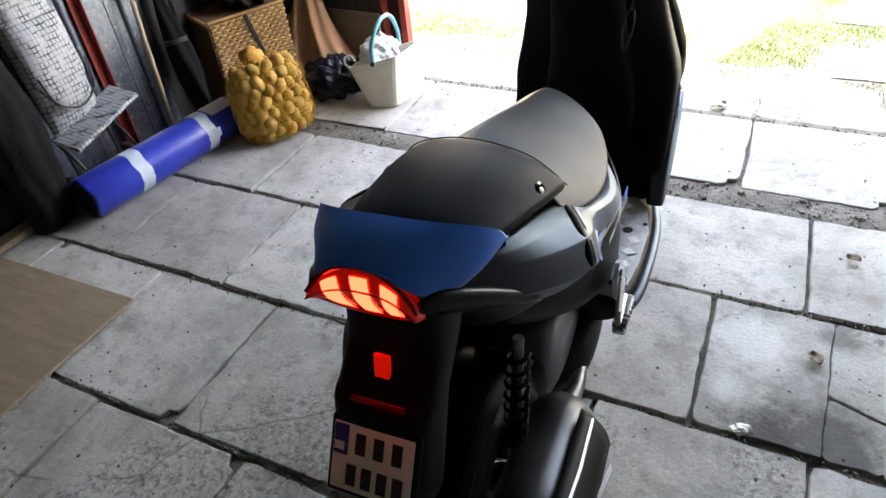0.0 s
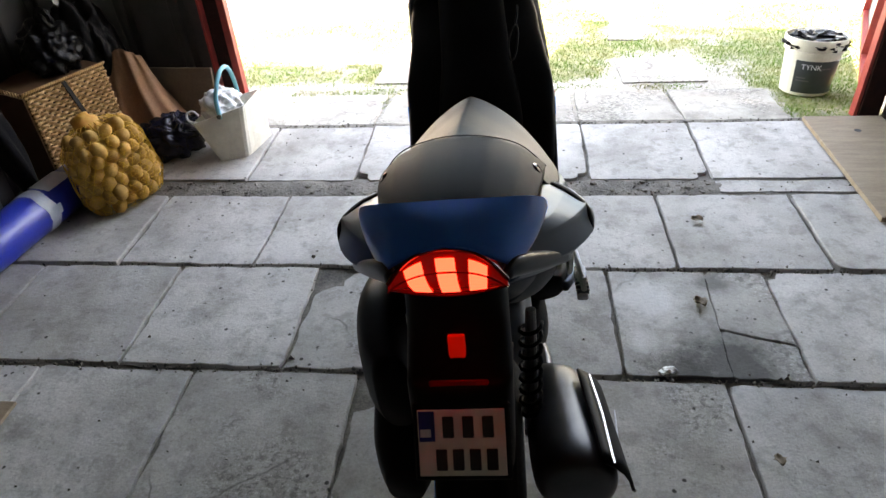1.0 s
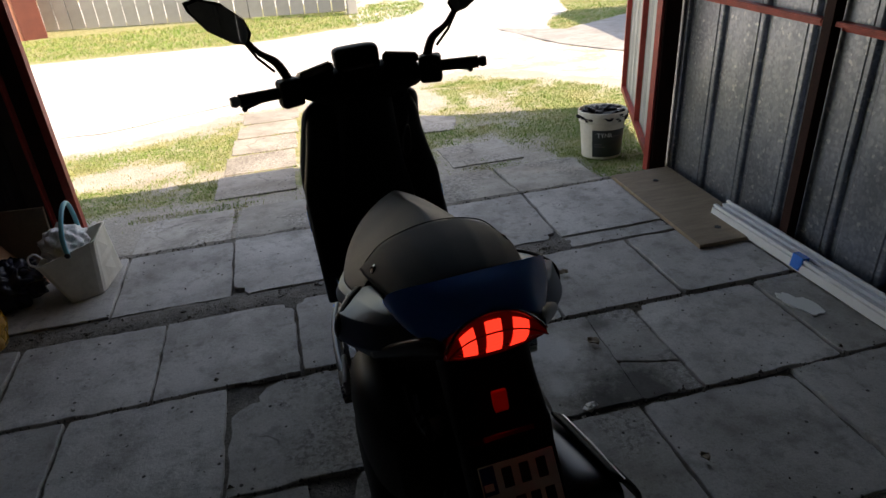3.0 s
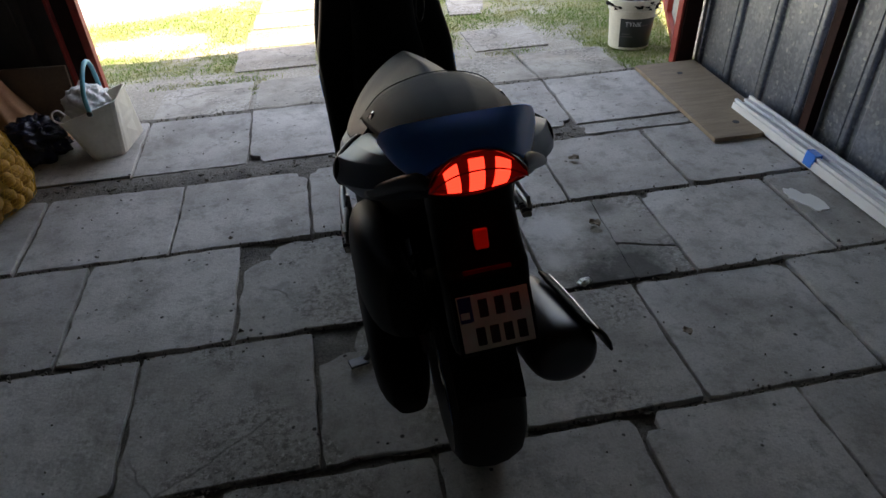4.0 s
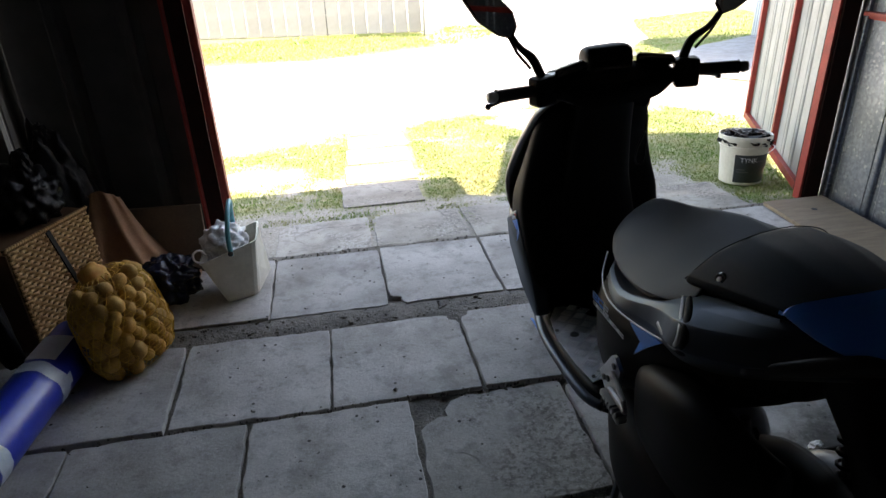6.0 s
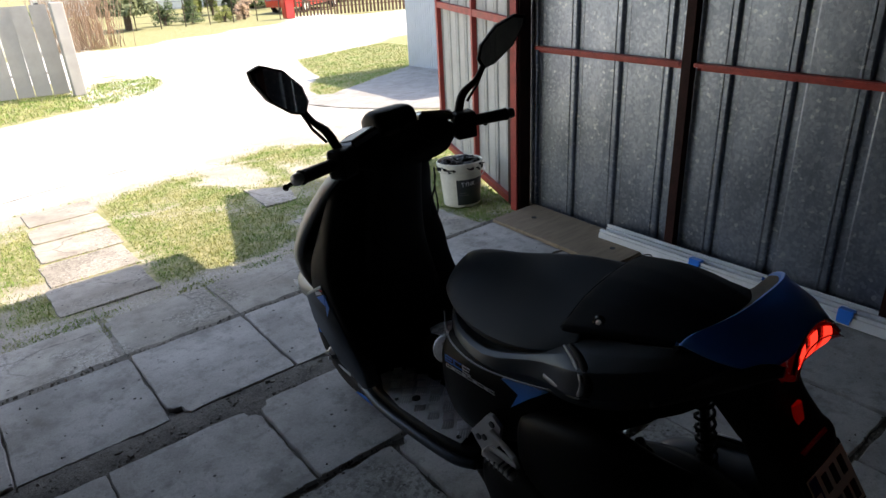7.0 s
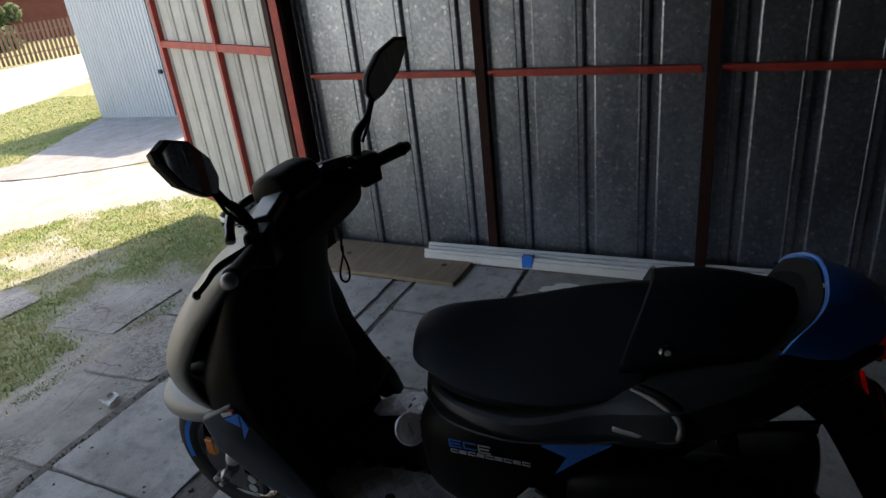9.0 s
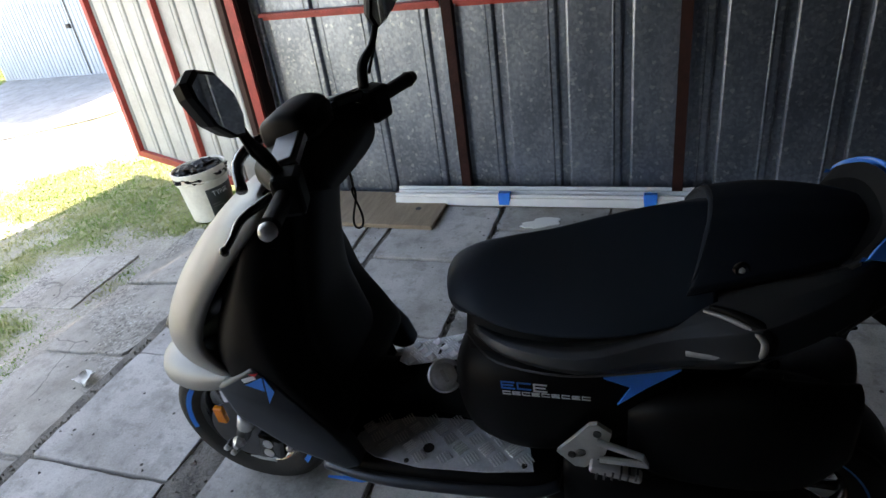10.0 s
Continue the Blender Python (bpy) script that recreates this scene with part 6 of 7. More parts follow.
def tub():
    t = thing("tub", "cream plastic tub with a turquoise handle, full of white bags", "tub", at=pose(-1.768, 2.772, 0.0))
    rim = [Vector(p) for p in ((-0.135, -0.175, 0.205), (0.105, -0.105, 0.262), (0.085, 0.185, 0.232), (-0.155, 0.115, 0.175))]
    low = [Vector(p) for p in ((-0.060, -0.155, 0.0), (0.075, -0.110, 0.004), (0.120, 0.140, 0.004), (-0.030, 0.100, 0.0))]

    def rounded(c, k, inset=0.0):
        mid = sum(c, Vector()) / 4
        out = []
        for i in range(4):
            p, a, b = c[i], c[i - 1], c[(i + 1) % 4]
            for q in (p + (a - p) * k, p + ((a - p) + (b - p)) * k * 0.22, p + (b - p) * k):
                out.append(q + (mid - q) * inset)
        return out
    mid = [l.lerp(r, 0.5) for l, r in zip(low, rim)]
    rows = [rounded(low, 0.12), rounded(mid, 0.10), rounded(rim, 0.09), rounded(rim, 0.09, -0.03), [p + Vector((0, 0, 0.006)) for p in rounded(rim, 0.09, -0.03)], [p + Vector((0, 0, 0.006)) for p in rounded(rim, 0.09, 0.03)], rounded(mid, 0.10, 0.06), [p + Vector((0, 0, 0.008)) for p in rounded(low, 0.12, 0.08)]]
    part("shell", rings(rows), M_TUB, t)
    a, b = rim[0].lerp(rim[1], 0.55), rim[3].lerp(rim[2], 0.55)
    pts = [a + Vector((0, -0.006, -0.012)), a + Vector((0.0, 0.0, 0.08)), a.lerp(b, 0.22) + Vector((0.01, 0, 0.165)), a.lerp(b, 0.5) + Vector((0.015, 0, 0.195)), a.lerp(b, 0.78) + Vector((0.01, 0, 0.165)), b + Vector((0, 0, 0.08)), b + Vector((0, 0.006, -0.012))]
    part("handle", tube(pts, 0.0105, 8, smooth_n=30), M_TURQ, t, "turquoise plastic handle", smooth=True)
    part("pivot", placed(lathe([(0.012, -0.004), (0.012, 0.004), (0.006, 0.007)], 12), Matrix.Translation(a + Vector((0, -0.014, 0))) @ pose(0, 0, 0, 90, 0, 0)), M_INK, t)
    part("bag_filling", placed(lumpy(0.092, 0.112, 0.080, 0.30, 3.0, 6.0, 5), pose(-0.04, 0.005, 0.165, 6, -12, 10)), M_WHITE_BAG, t, "crumpled white carrier bags", smooth=True)
    part("bag_handle", tube([rim[0] + Vector((0.02, 0.02, 0.0)), rim[0] + Vector((-0.015, 0.01, 0.02)), rim[0] + Vector((-0.02, 0.02, 0.05)), rim[0] + Vector((0.005, 0.035, 0.058)), rim[0] + Vector((0.025, 0.04, 0.03))], 0.005, 6, smooth_n=16), M_WHITE_BAG, t)


tub()


def shopping_trolley():
    """A plaid bag on a folding tube frame with two wheels, leaning on the wall."""
    t = thing("shopping_trolley", "plaid shopping trolley bag on a black folding frame", "trolley", at=pose(-2.575, 1.50, 0.0, 0, 0, 0) @ pose(0, 0, 0, 0, -6, 0))

    def pad(y0, y1, z0, z1, x, thick, drop=0.0):
        rows = []
        for i in range(13):
            v = i / 12
            z = z0 + (z1 - z0) * v
            row = []
            for j in range(13):
                u = -1 + 2 * j / 12
                w = (1 - 0.35 * max(0, 0.25 - v) ** 1.0 * 4 * abs(u) ** 2 * drop)
                row.append((x + thick * (1 - u ** 4) * (1 - (2 * v - 1) ** 6) + 0.006 * noise.noise((u * 3, v * 4, x * 9)), (y0 + y1) / 2 + (y1 - y0) / 2 * u * w, z - drop * 0.06 * (1 - u * u) * (1 - v)))
            rows.append(row)
        back = [[(x - 0.01, p[1], p[2]) for p in r[::-1]] for r in rows]
        return rings([a + b for a, b in zip(rows, back)])
    part("bag", pad(0.00, 0.245, 0.30, 0.95, 0.0, 0.05), M_PLAID, t, "black and white plaid bag", smooth=True)
    part("pocket_flap", pad(0.005, 0.235, 0.44, 0.76, 0.045, 0.03, 1.0), M_PLAID, t, "rounded plaid front flap", smooth=True)
    part("upper_flap", pad(0.01, 0.20, 0.80, 0.98, 0.04, 0.025), M_PLAID, t, smooth=True)
    part("flap_piping", tube([(0.082, 0.008, 0.56), (0.083, 0.03, 0.45), (0.086, 0.12, 0.40), (0.083, 0.21, 0.45), (0.082, 0.232, 0.56)], 0.005, 6, smooth_n=20), M_INK, t)
    part("base_tray", placed(box(-0.02, 0.14, -0.02, 0.34, -0.010, 0.010, 0.004), pose(0.0, 0.0, 0.30, 14, 12, 0)), M_PLAID, t, "plaid base flap")
    for y in (0.02, 0.24):
        part("frame_tube", tube([(-0.02, y, 0.06), (-0.03, y, 0.6), (-0.03, y, 1.05)], 0.010, 8), M_STEEL, t, "black steel frame tube")
        part("wheel", placed(lathe([(0.02, -0.015), (0.062, -0.015), (0.068, 0.0), (0.062, 0.015), (0.02, 0.015)], 20), pose(-0.03, y + (0.04 if y > 0.1 else -0.05), 0.07, 90, 0, 0)), M_RUBBER, t, "small black wheel", smooth=True)
    part("axle", tube([(-0.03, -0.03, 0.07), (-0.03, 0.28, 0.07)], 0.006, 8), M_ALLOY, t)
    part("foot_bar", tube([(0.08, -0.02, 0.10), (0.09, 0.30, 0.12)], 0.005, 8), M_ALLOY, t, "bright steel foot bar")
    for y in (0.0, 0.26):
        part("foot_leg", tube([(-0.02, y, 0.28), (0.05, y, 0.20), (0.085, y + 0.01, 0.105)], 0.007, 8), M_INK, t)


shopping_trolley()
thing("bin_bag", "black cloth bundle hanging by the trolley", "bag", at=pose(-2.60, 1.33, 0.0, 0, 0, 0), bm=lumpy(0.09, 0.12, 0.48, 0.18, 2.5, 22.0, 4), material=M_BLACKCLOTH, smooth=True)
post("red-primed steel angle upright on the west wall", pose(-2.71, 1.90, 0, 0, 0, -90), EAVE, M_RED, 0.04)
thing("broom_handle", "pale wooden broom handle leaning on the sheet wall", "broom handle", bm=tube([(-2.55, 2.01, 0.0), (-2.66, 2.13, 0.60), (-2.70, 2.19, 0.9)], 0.011, 10), material=M_POLE, smooth=True)
umb = thing("umbrella", "furled black umbrella leaning on the sheet wall", "umbrella", at=pose(-2.53, 2.23, 0.0) @ pose(0, 0, 0, -4, -12, 0))
rows = []
for k in range(15):
    z, rr = 0.06 + 0.72 * k / 14, 0.018 + 0.036 * math.sin(math.pi * min(1, (k + 1) / 13) ** 0.8)
    rows.append([(rr * (1 + 0.22 * math.cos(4 * a + k * 0.5)) * math.cos(a), rr * (1 + 0.22 * math.cos(4 * a + k * 0.5)) * math.sin(a), z) for a in (2 * math.pi * i / 24 for i in range(24))])
part("canopy", rings(rows), M_BLACKCLOTH, umb, smooth=True)
part("shaft", tube([(0, 0, 0.0), (0, 0, 0.06)], 0.006, 8), M_STEEL, umb)
part("handle", tube([(0, 0, 0.78), (0, 0, 0.86), (0.01, 0, 0.90), (0.035, 0, 0.905), (0.045, 0, 0.88)], 0.011, 8, smooth_n=14), M_INK, umb, smooth=True)
part("band", placed(lathe([(0.060, 0), (0.060, 0.02), (0.055, 0.021)], 20), Matrix.Translation((0, 0, 0.42))), M_INK, umb)
thing("plank", "pale weathered timber plank lying along the wall", "plank", at=pose(-2.665, 0.45, 0.012, 0, 0, -1), bm=box(-0.035, 0.035, 0.0, 1.25, 0.0, 0.028, 0.003), material=M_WOOD)
ply = thing("plywood_sheet", "large brown plywood sheet lying on the slabs", "plywood", at=pose(-1.885, 1.075, 0.010, 0, 0, 0.6), bm=box(-0.76, 0.0, -1.25, 0.0, 0.0, 0.012, 0.002), material=M_PLY)

# ---------------- things along the east wall ----------------
bm = box(-0.36, 0.0, -0.90, 0.0, 0.0, 0.022, 0.002)
hb = thing("board", "brown chipboard strip with two round holes on the slabs", "board", at=pose(1.375, 2.985, 0.004, 0, 0, -0.6), bm=bm, material=M_PLY)
for x, y in ((-0.168, -0.161), (-0.182, -0.769)):
    part("hole", placed(lathe([(0.016, 0), (0.016, 0.001), (0.001, 0.0012)], 16), Matrix.Translation((x, y, 0.0222))), M_INK, hb, "dark bored hole")


def pvc_plank(at, label, L=2.05):
    """A hollow white cladding plank: face, groove and a tongue along one edge."""
    prof = [(0.0, 0.0), (0.0, 0.058), (0.004, 0.062), (0.020, 0.062), (0.020, 0.052), (0.012, 0.050), (0.012, 0.045), (0.024, 0.043), (0.024, 0.008), (0.016, 0.005), (0.016, 0.0)]
    bm = rings([[(x, y, z) for x, z in prof] for y in (0.0, L)])
    return thing("cladding_plank", label, "plank", at=at, group="white planks", bm=bm, material=M_PVC)


pvc_plank(pose(1.268, 2.365, 0.010, 0, 0, 180) @ pose(0, 0, 0, 0, -6, 1.2), "white plastic cladding plank lying on its edge by the wall")
pvc_plank(pose(1.305, 2.35, 0.010, 0, 0, 180) @ pose(0, 0, 0, 0, -9, 1.5), "second white plastic cladding plank stacked against the first")
pvc_plank(pose(1.342, 2.375, 0.012, 0, 0, 180) @ pose(0, 0, 0, 0, -12, 1.5), "third white plastic cladding plank touching the sheet wall")
for y, x in ((1.78, 1.257), (1.08, 1.270)):
    bm = box(-0.002, 0.032, -0.03, 0.03, 0.035, 0.076)
    box(-0.004, -0.001, -0.025, 0.028, 0.015, 0.076, bm=bm)
    thing("tape_piece", "blue adhesive tape wrapped round the white planks", "tape", at=pose(x, y, 0.008, 0, 6, 0), bm=bm, material=M_BLUE)


# ---------------- bucket outside the door ----------------
def bucket():
    t = thing("bucket", "cream plaster bucket with a dark label, holding black rubbish", "bucket", at=pose(1.215, 3.52, ground_z(3.52) - 0.008, -4, 1, 0))
    R0, R1, H = 0.125, 0.152, 0.305
    prof = [(R0 - 0.01, 0.0), (R0, 0.006), (R1 - 0.012, H - 0.075), (R1 - 0.004, H - 0.074), (R1 - 0.003, H - 0.066), (R1 - 0.010, H - 0.064), (R1 - 0.006, H - 0.03), (R1 + 0.004, H - 0.028), (R1 + 0.004, H - 0.004), (R1, H), (R1 - 0.006, H - 0.004), (R1 - 0.012, 0.22), (0.002, 0.215)]
    part("shell", lathe(prof, 40), M_TUB, t, smooth=False)
    rows = []
    for z in (0.02, 0.08, 0.14, 0.195):
        r = R0 + (R1 - 0.012 - R0) * (z - 0.006) / (H - 0.081) + 0.0015
        rows.append([(r * math.cos(a), r * math.sin(a), z) for a in (radians(218 + 5.2 * k) for k in range(24))])
    part("label_sheet", rings(rows, closed=False), mat("label_black", (0.02, 0.025, 0.028), 0.35, second=(0.035, 0.05, 0.05), scale=20, amount=0.5), t, "dark green-black printed label", smooth=True)
    # the word on the label
    cu = bpy.data.curves.new("word", "FONT")
    cu.body, cu.size, cu.align_x = "TYNK", 0.040, "CENTER"
    tmp = bpy.data.objects.new("word", cu)
    scene.collection.objects.link(tmp)
    me = bpy.data.meshes.new_from_object(tmp.evaluated_get(bpy.context.evaluated_depsgraph_get()))
    bpy.data.objects.remove(tmp)
    for v in me.vertices:
        a = radians(252) + v.co.x / 0.145
        z = 0.150 + v.co.y
        r = R0 + (R1 - 0.012 - R0) * (z - 0.006) / (H - 0.081) + 0.003
        v.co = (r * math.cos(a), r * math.sin(a), z)
    me.materials.append(M_DECAL)
    w = new("word", me)
    w.parent = t
    for k, (a0, z0, n) in enumerate(((270, 0.152, 7), (225, 0.10, 6), (225, 0.085, 8))):
        rows = []
        for z in (z0, z0 + 0.007):
            r = R0 + (R1 - 0.012 - R0) * (z - 0.006) / (H - 0.081) + 0.003
            rows.append([(r * math.cos(a), r * math.sin(a), z) for a in (radians(a0 + 4 * j) for j in range(n))])
        part("print_bar", rings(rows, closed=False), M_STEEL, t)
    part("rubbish", placed(lumpy(0.128, 0.128, 0.05, 0.5, 4.5, 31.0, 4), Matrix.Translation((0, 0, 0.232))), M_BAG, t, "crumpled black polythene rubbish", smooth=False)
    pts = [(0.156 * math.cos(a), 0.156 * math.sin(a), 0.235 - 0.05 * math.sin(a - radians(200)) ) for a in (radians(200 + 10 * k) for k in range(17))]
    part("bail", tube([(0.15 * math.cos(radians(300)), 0.15 * math.sin(radians(300)), 0.20), (0.17, -0.06, 0.215), (0.18, 0.0, 0.225), (0.158, 0.03, 0.24)], 0.003, 6, smooth_n=14), M_ALLOY, t, "wire bail handle")


bucket()


# ---------------- outdoors: buildings, fences, plants ----------------
M_PALE_FENCE = mat("pale_fence", (0.36, 0.35, 0.33), 0.6, second=(0.26, 0.25, 0.235), scale=3, amount=0.6, vary=0.08)
M_TERRACOTTA = mat("brick_red_sheet", (0.42, 0.17, 0.11), 0.6, second=(0.34, 0.13, 0.085), scale=4, amount=0.6)
M_SKYBLUE = mat("pale_blue_sheet", (0.44, 0.49, 0.54), 0.5, 0.1, second=(0.38, 0.43, 0.48), scale=3, amount=0.5)
M_RENDER = mat("white_render", (0.78, 0.77, 0.74), 0.85, second=(0.66, 0.65, 0.62), scale=1.5, amount=0.5)
M_ROOF = mat("grey_roof", (0.20, 0.19, 0.19), 0.8, second=(0.15, 0.14, 0.14), scale=4, amount=0.6)
# Base lightened for the sky the panes would mirror.
M_GLASS = mat("window_glass", (0.20, 0.22, 0.24), 0.08, coat=0.6)
M_BARN = mat("dark_red_timber", (0.16, 0.045, 0.03), 0.8, second=(0.10, 0.03, 0.022), scale=3, amount=0.6)
M_PICKET = mat("brown_pickets", (0.13, 0.07, 0.045), 0.75, second=(0.09, 0.05, 0.035), scale=6, amount=0.6, vary=0.15)
M_CARRED = mat("car_red", (0.50, 0.02, 0.02), 0.2, second=(0.45, 0.018, 0.018), scale=4, amount=0.5, coat=0.7)
M_LEAF = mat("evergreen_leaf", (0.045, 0.085, 0.03), 0.7, second=(0.08, 0.12, 0.035), scale=3, amount=0.7)
M_SPRUCE = mat("spruce_needles", (0.10, 0.135, 0.07), 0.7, second=(0.16, 0.18, 0.085), scale=3, amount=0.7)
M_LEAF2 = mat("bright_shrub_leaf", (0.16, 0.19, 0.035), 0.7, second=(0.10, 0.14, 0.03), scale=4, amount=0.7)
M_TWIG = mat("dry_reed", (0.48, 0.35, 0.25), 0.8, second=(0.36, 0.25, 0.17), scale=4, amount=0.7)
M_BARK = mat("bark", (0.10, 0.075, 0.055), 0.9, second=(0.06, 0.045, 0.035), scale=12, amount=0.7, bump=0.4)
M_GRASS = mat("grass_blade", (0.15, 0.27, 0.045), 0.7, second=(0.36, 0.34, 0.14), scale=3.2, amount=0.85, contrast=(0.42, 0.62))


def slatted(p0, p1, height, pitch, width, thick, material, name, slat="slat", posts=0.0, lift=0.03, pointed=False, rails=()):
    """A fence: upright boards between two points, each a part."""
    a, b = Vector((*p0, 0)), Vector((*p1, 0))
    L, ang = (b - a).length, math.degrees(math.atan2(b.y - a.y, b.x - a.x))
    n = int(L / pitch)
    pr = [(-width / 2, 0), (width / 2, 0), (width / 2, height), (0, height + (0.05 if pointed else 0.0)), (-width / 2, height)]
    bm = rings([[(x, y, z) for x, z in pr] for y in (-thick / 2, thick / 2)])
    me = mesh_of(slat, bm, material)
    for k in range(n + 1):
        p = a.lerp(b, k / n)
        ob = new(slat, me)
        ob.parent = name
        ob.matrix_basis = pose(p.x, p.y, ground_z(p.y) + lift, random.uniform(-0.6, 0.6), random.uniform(-0.6, 0.6), ang)
    za, zb = ground_z(a.y), ground_z(b.y)
    for z in rails:
        bm = tube([(a.x, a.y + 0.03, za + z), (b.x, b.y + 0.03, zb + z)], 0.022, 6)
        part("fence_rail", bm, material, name)
    return name


def sheet_fence():
    f = thing("sheet_fence", "pale profiled sheet fence along the far side of the road", "fence")
    slatted((-7.2, 17.6), (0.75, 15.6), 1.7, 0.31, 0.292, 0.02, M_PALE_FENCE, f, "fence_board", lift=0.02, rails=(0.45, 1.35))
    for k in range(5):
        p = Vector((-7.2, 17.6, 0)).lerp(Vector((0.75, 15.6, 0)), k / 4)
        part("fence_post", box(p.x - 0.04, p.x + 0.04, p.y + 0.07, p.y + 0.15, ground_z(p.y), ground_z(p.y) + 1.75), M_STEEL, f)


sheet_fence()
thing("gate_post", "weathered pale concrete gate post at the fence end", "post", bm=placed(box(-0.11, 0.11, -0.11, 0.11, 0, 1.75, 0.015), pose(1.0, 15.2, ground_z(15.2))), material=M_PALE_FENCE)


def shed():
    s = thing("shed", "brick-red profiled sheet shed beyond the road", "shed", at=pose(-6.0, 16.2, ground_z(16.2) - 0.05, 0, 0, 14))
    part("wall", box(-4.2, 0.0, 0.02, 3.0, 0.0, 2.5), M_TERRACOTTA, s)
    for k in range(11):
        part("rib", box(-4.1 + 0.38 * k, -4.07 + 0.38 * k, -0.02, 0.018, 0.0, 2.5), M_TERRACOTTA, s)
    part("corner_post", box(0.002, 0.45, 0.0, 0.4, 0.0, 2.6), M_BARN, s, "dark timber corner")
    part("roof", box(-4.4, 0.6, -0.3, 3.2, 2.602, 2.68), M_ROOF, s)


shed()


def neighbour():
    """The next garage: ribbed pale blue front with a two-leaf door."""
    a, b = Vector((6.62, 11.7)), Vector((5.6, 7.2))
    ang = math.degrees(math.atan2(b.x - a.x, -(b.y - a.y)))
    L = (b - a).length
    g = thing("garage", "neighbouring pale blue profiled sheet garage", "garage", at=pose(a.x, a.y, ground_z(a.y) - 0.03, 0, 0, 180 - math.degrees(math.atan2(a.x - b.x, a.y - b.y))) )
    n = int(L / 0.10)
    prof = []
    for k in range(n):
        y = L * k / n
        prof += [(0.0, y), (0.0, y + 0.055), (-0.018, y + 0.065), (-0.018, y + 0.09)]
    prof.append((0.0, L))
    rows = [[(x, y, z + 0.077 * y * 0.95) for x, y in prof] for z in (0.0, 2.25)]
    part("front", rings(rows, closed=False), M_SKYBLUE, g, "pale blue ribbed sheet front")
    part("body", box(-5.0, -0.03, 0.02, L, 0.0, 2.25), M_SKYBLUE, g)
    part("roof", box(-5.1, 0.10, -0.1, L + 0.1, 2.30, 2.36), M_ROOF, g)
    part("door_gap", box(0.001, 0.008, 2.55, 2.57, 0.24, 2.4), M_INK, g, "dark seam between door leaves")
    part("door_handle", box(0.003, 0.05, 2.45, 2.53, 0.90, 0.96, 0.008), M_INK, g, "black door handle")
    return g


neighbour()


def house():
    h = thing("house", "white rendered house with grey-framed windows and broad eaves", "house", at=pose(12.9, 43.2, 1.7, 0, 0, -18.4))
    part("wall", box(-8.5, 6.3, 0, 9, -4.2, 1.2), M_RENDER, h)
    rows = [[(-9.2, -0.9, 1.12), (7.0, -0.9, 1.12)], [(-9.2, 4.5, 3.9), (7.0, 4.5, 3.9)], [(-9.2, 9.9, 1.12), (7.0, 9.9, 1.12)]]
    part("roof", rings([r + [(x, y, z + 0.2) for x, y, z in r[::-1]] for r in rows]), M_ROOF, h)
    for x, z, w, t in ((-2.95, -0.5, 1.0, 1.1), (-0.45, -0.52, 0.95, 1.1), (2.42, -0.5, 0.95, 1.1), (4.45, -0.5, 0.95, 1.1), (-5.6, -0.5, 1.0, 1.1), (-2.75, -1.75, 0.7, 0.5)):
        fr = part("window", box(x - 0.06, x + w + 0.06, -0.05, 0.015, z - 0.06, z + t + 0.06), M_STEEL, h, "grey window frame")
        for k in range(2):
            a = x + k * (w * 0.5 + 0.02)
            part("pane", box(a, a + w * 0.5 - 0.02, -0.062, -0.052, z, z + t), M_GLASS, fr)
        part("sash", box(x + w * 0.5 - 0.03, x + w * 0.5 + 0.03, -0.075, -0.064, z, z + t), M_RENDER, fr)
        part("sill", box(x - 0.12, x + w + 0.12, -0.16, -0.051, z - 0.12, z - 0.065), M_PALE_FENCE, fr)


house()


def barn():
    b = thing("barn", "dark red timber barn with a grey roof", "barn", at=pose(23.0, 40.0, -1.6, 0, 0, -35))
    part("wall", box(0, 9, 0, 6, 0, 3.2), M_BARN, b)
    rows = [[(-0.4, -0.5, 3.1), (9.4, -0.5, 3.1)], [(-0.4, 3, 5.2), (9.4, 3, 5.2)], [(-0.4, 6.5, 3.1), (9.4, 6.5, 3.1)]]
    part("roof", rings([r + [(x, y, z + 0.12) for x, y, z in r[::-1]] for r in rows]), M_ROOF, b)


barn()


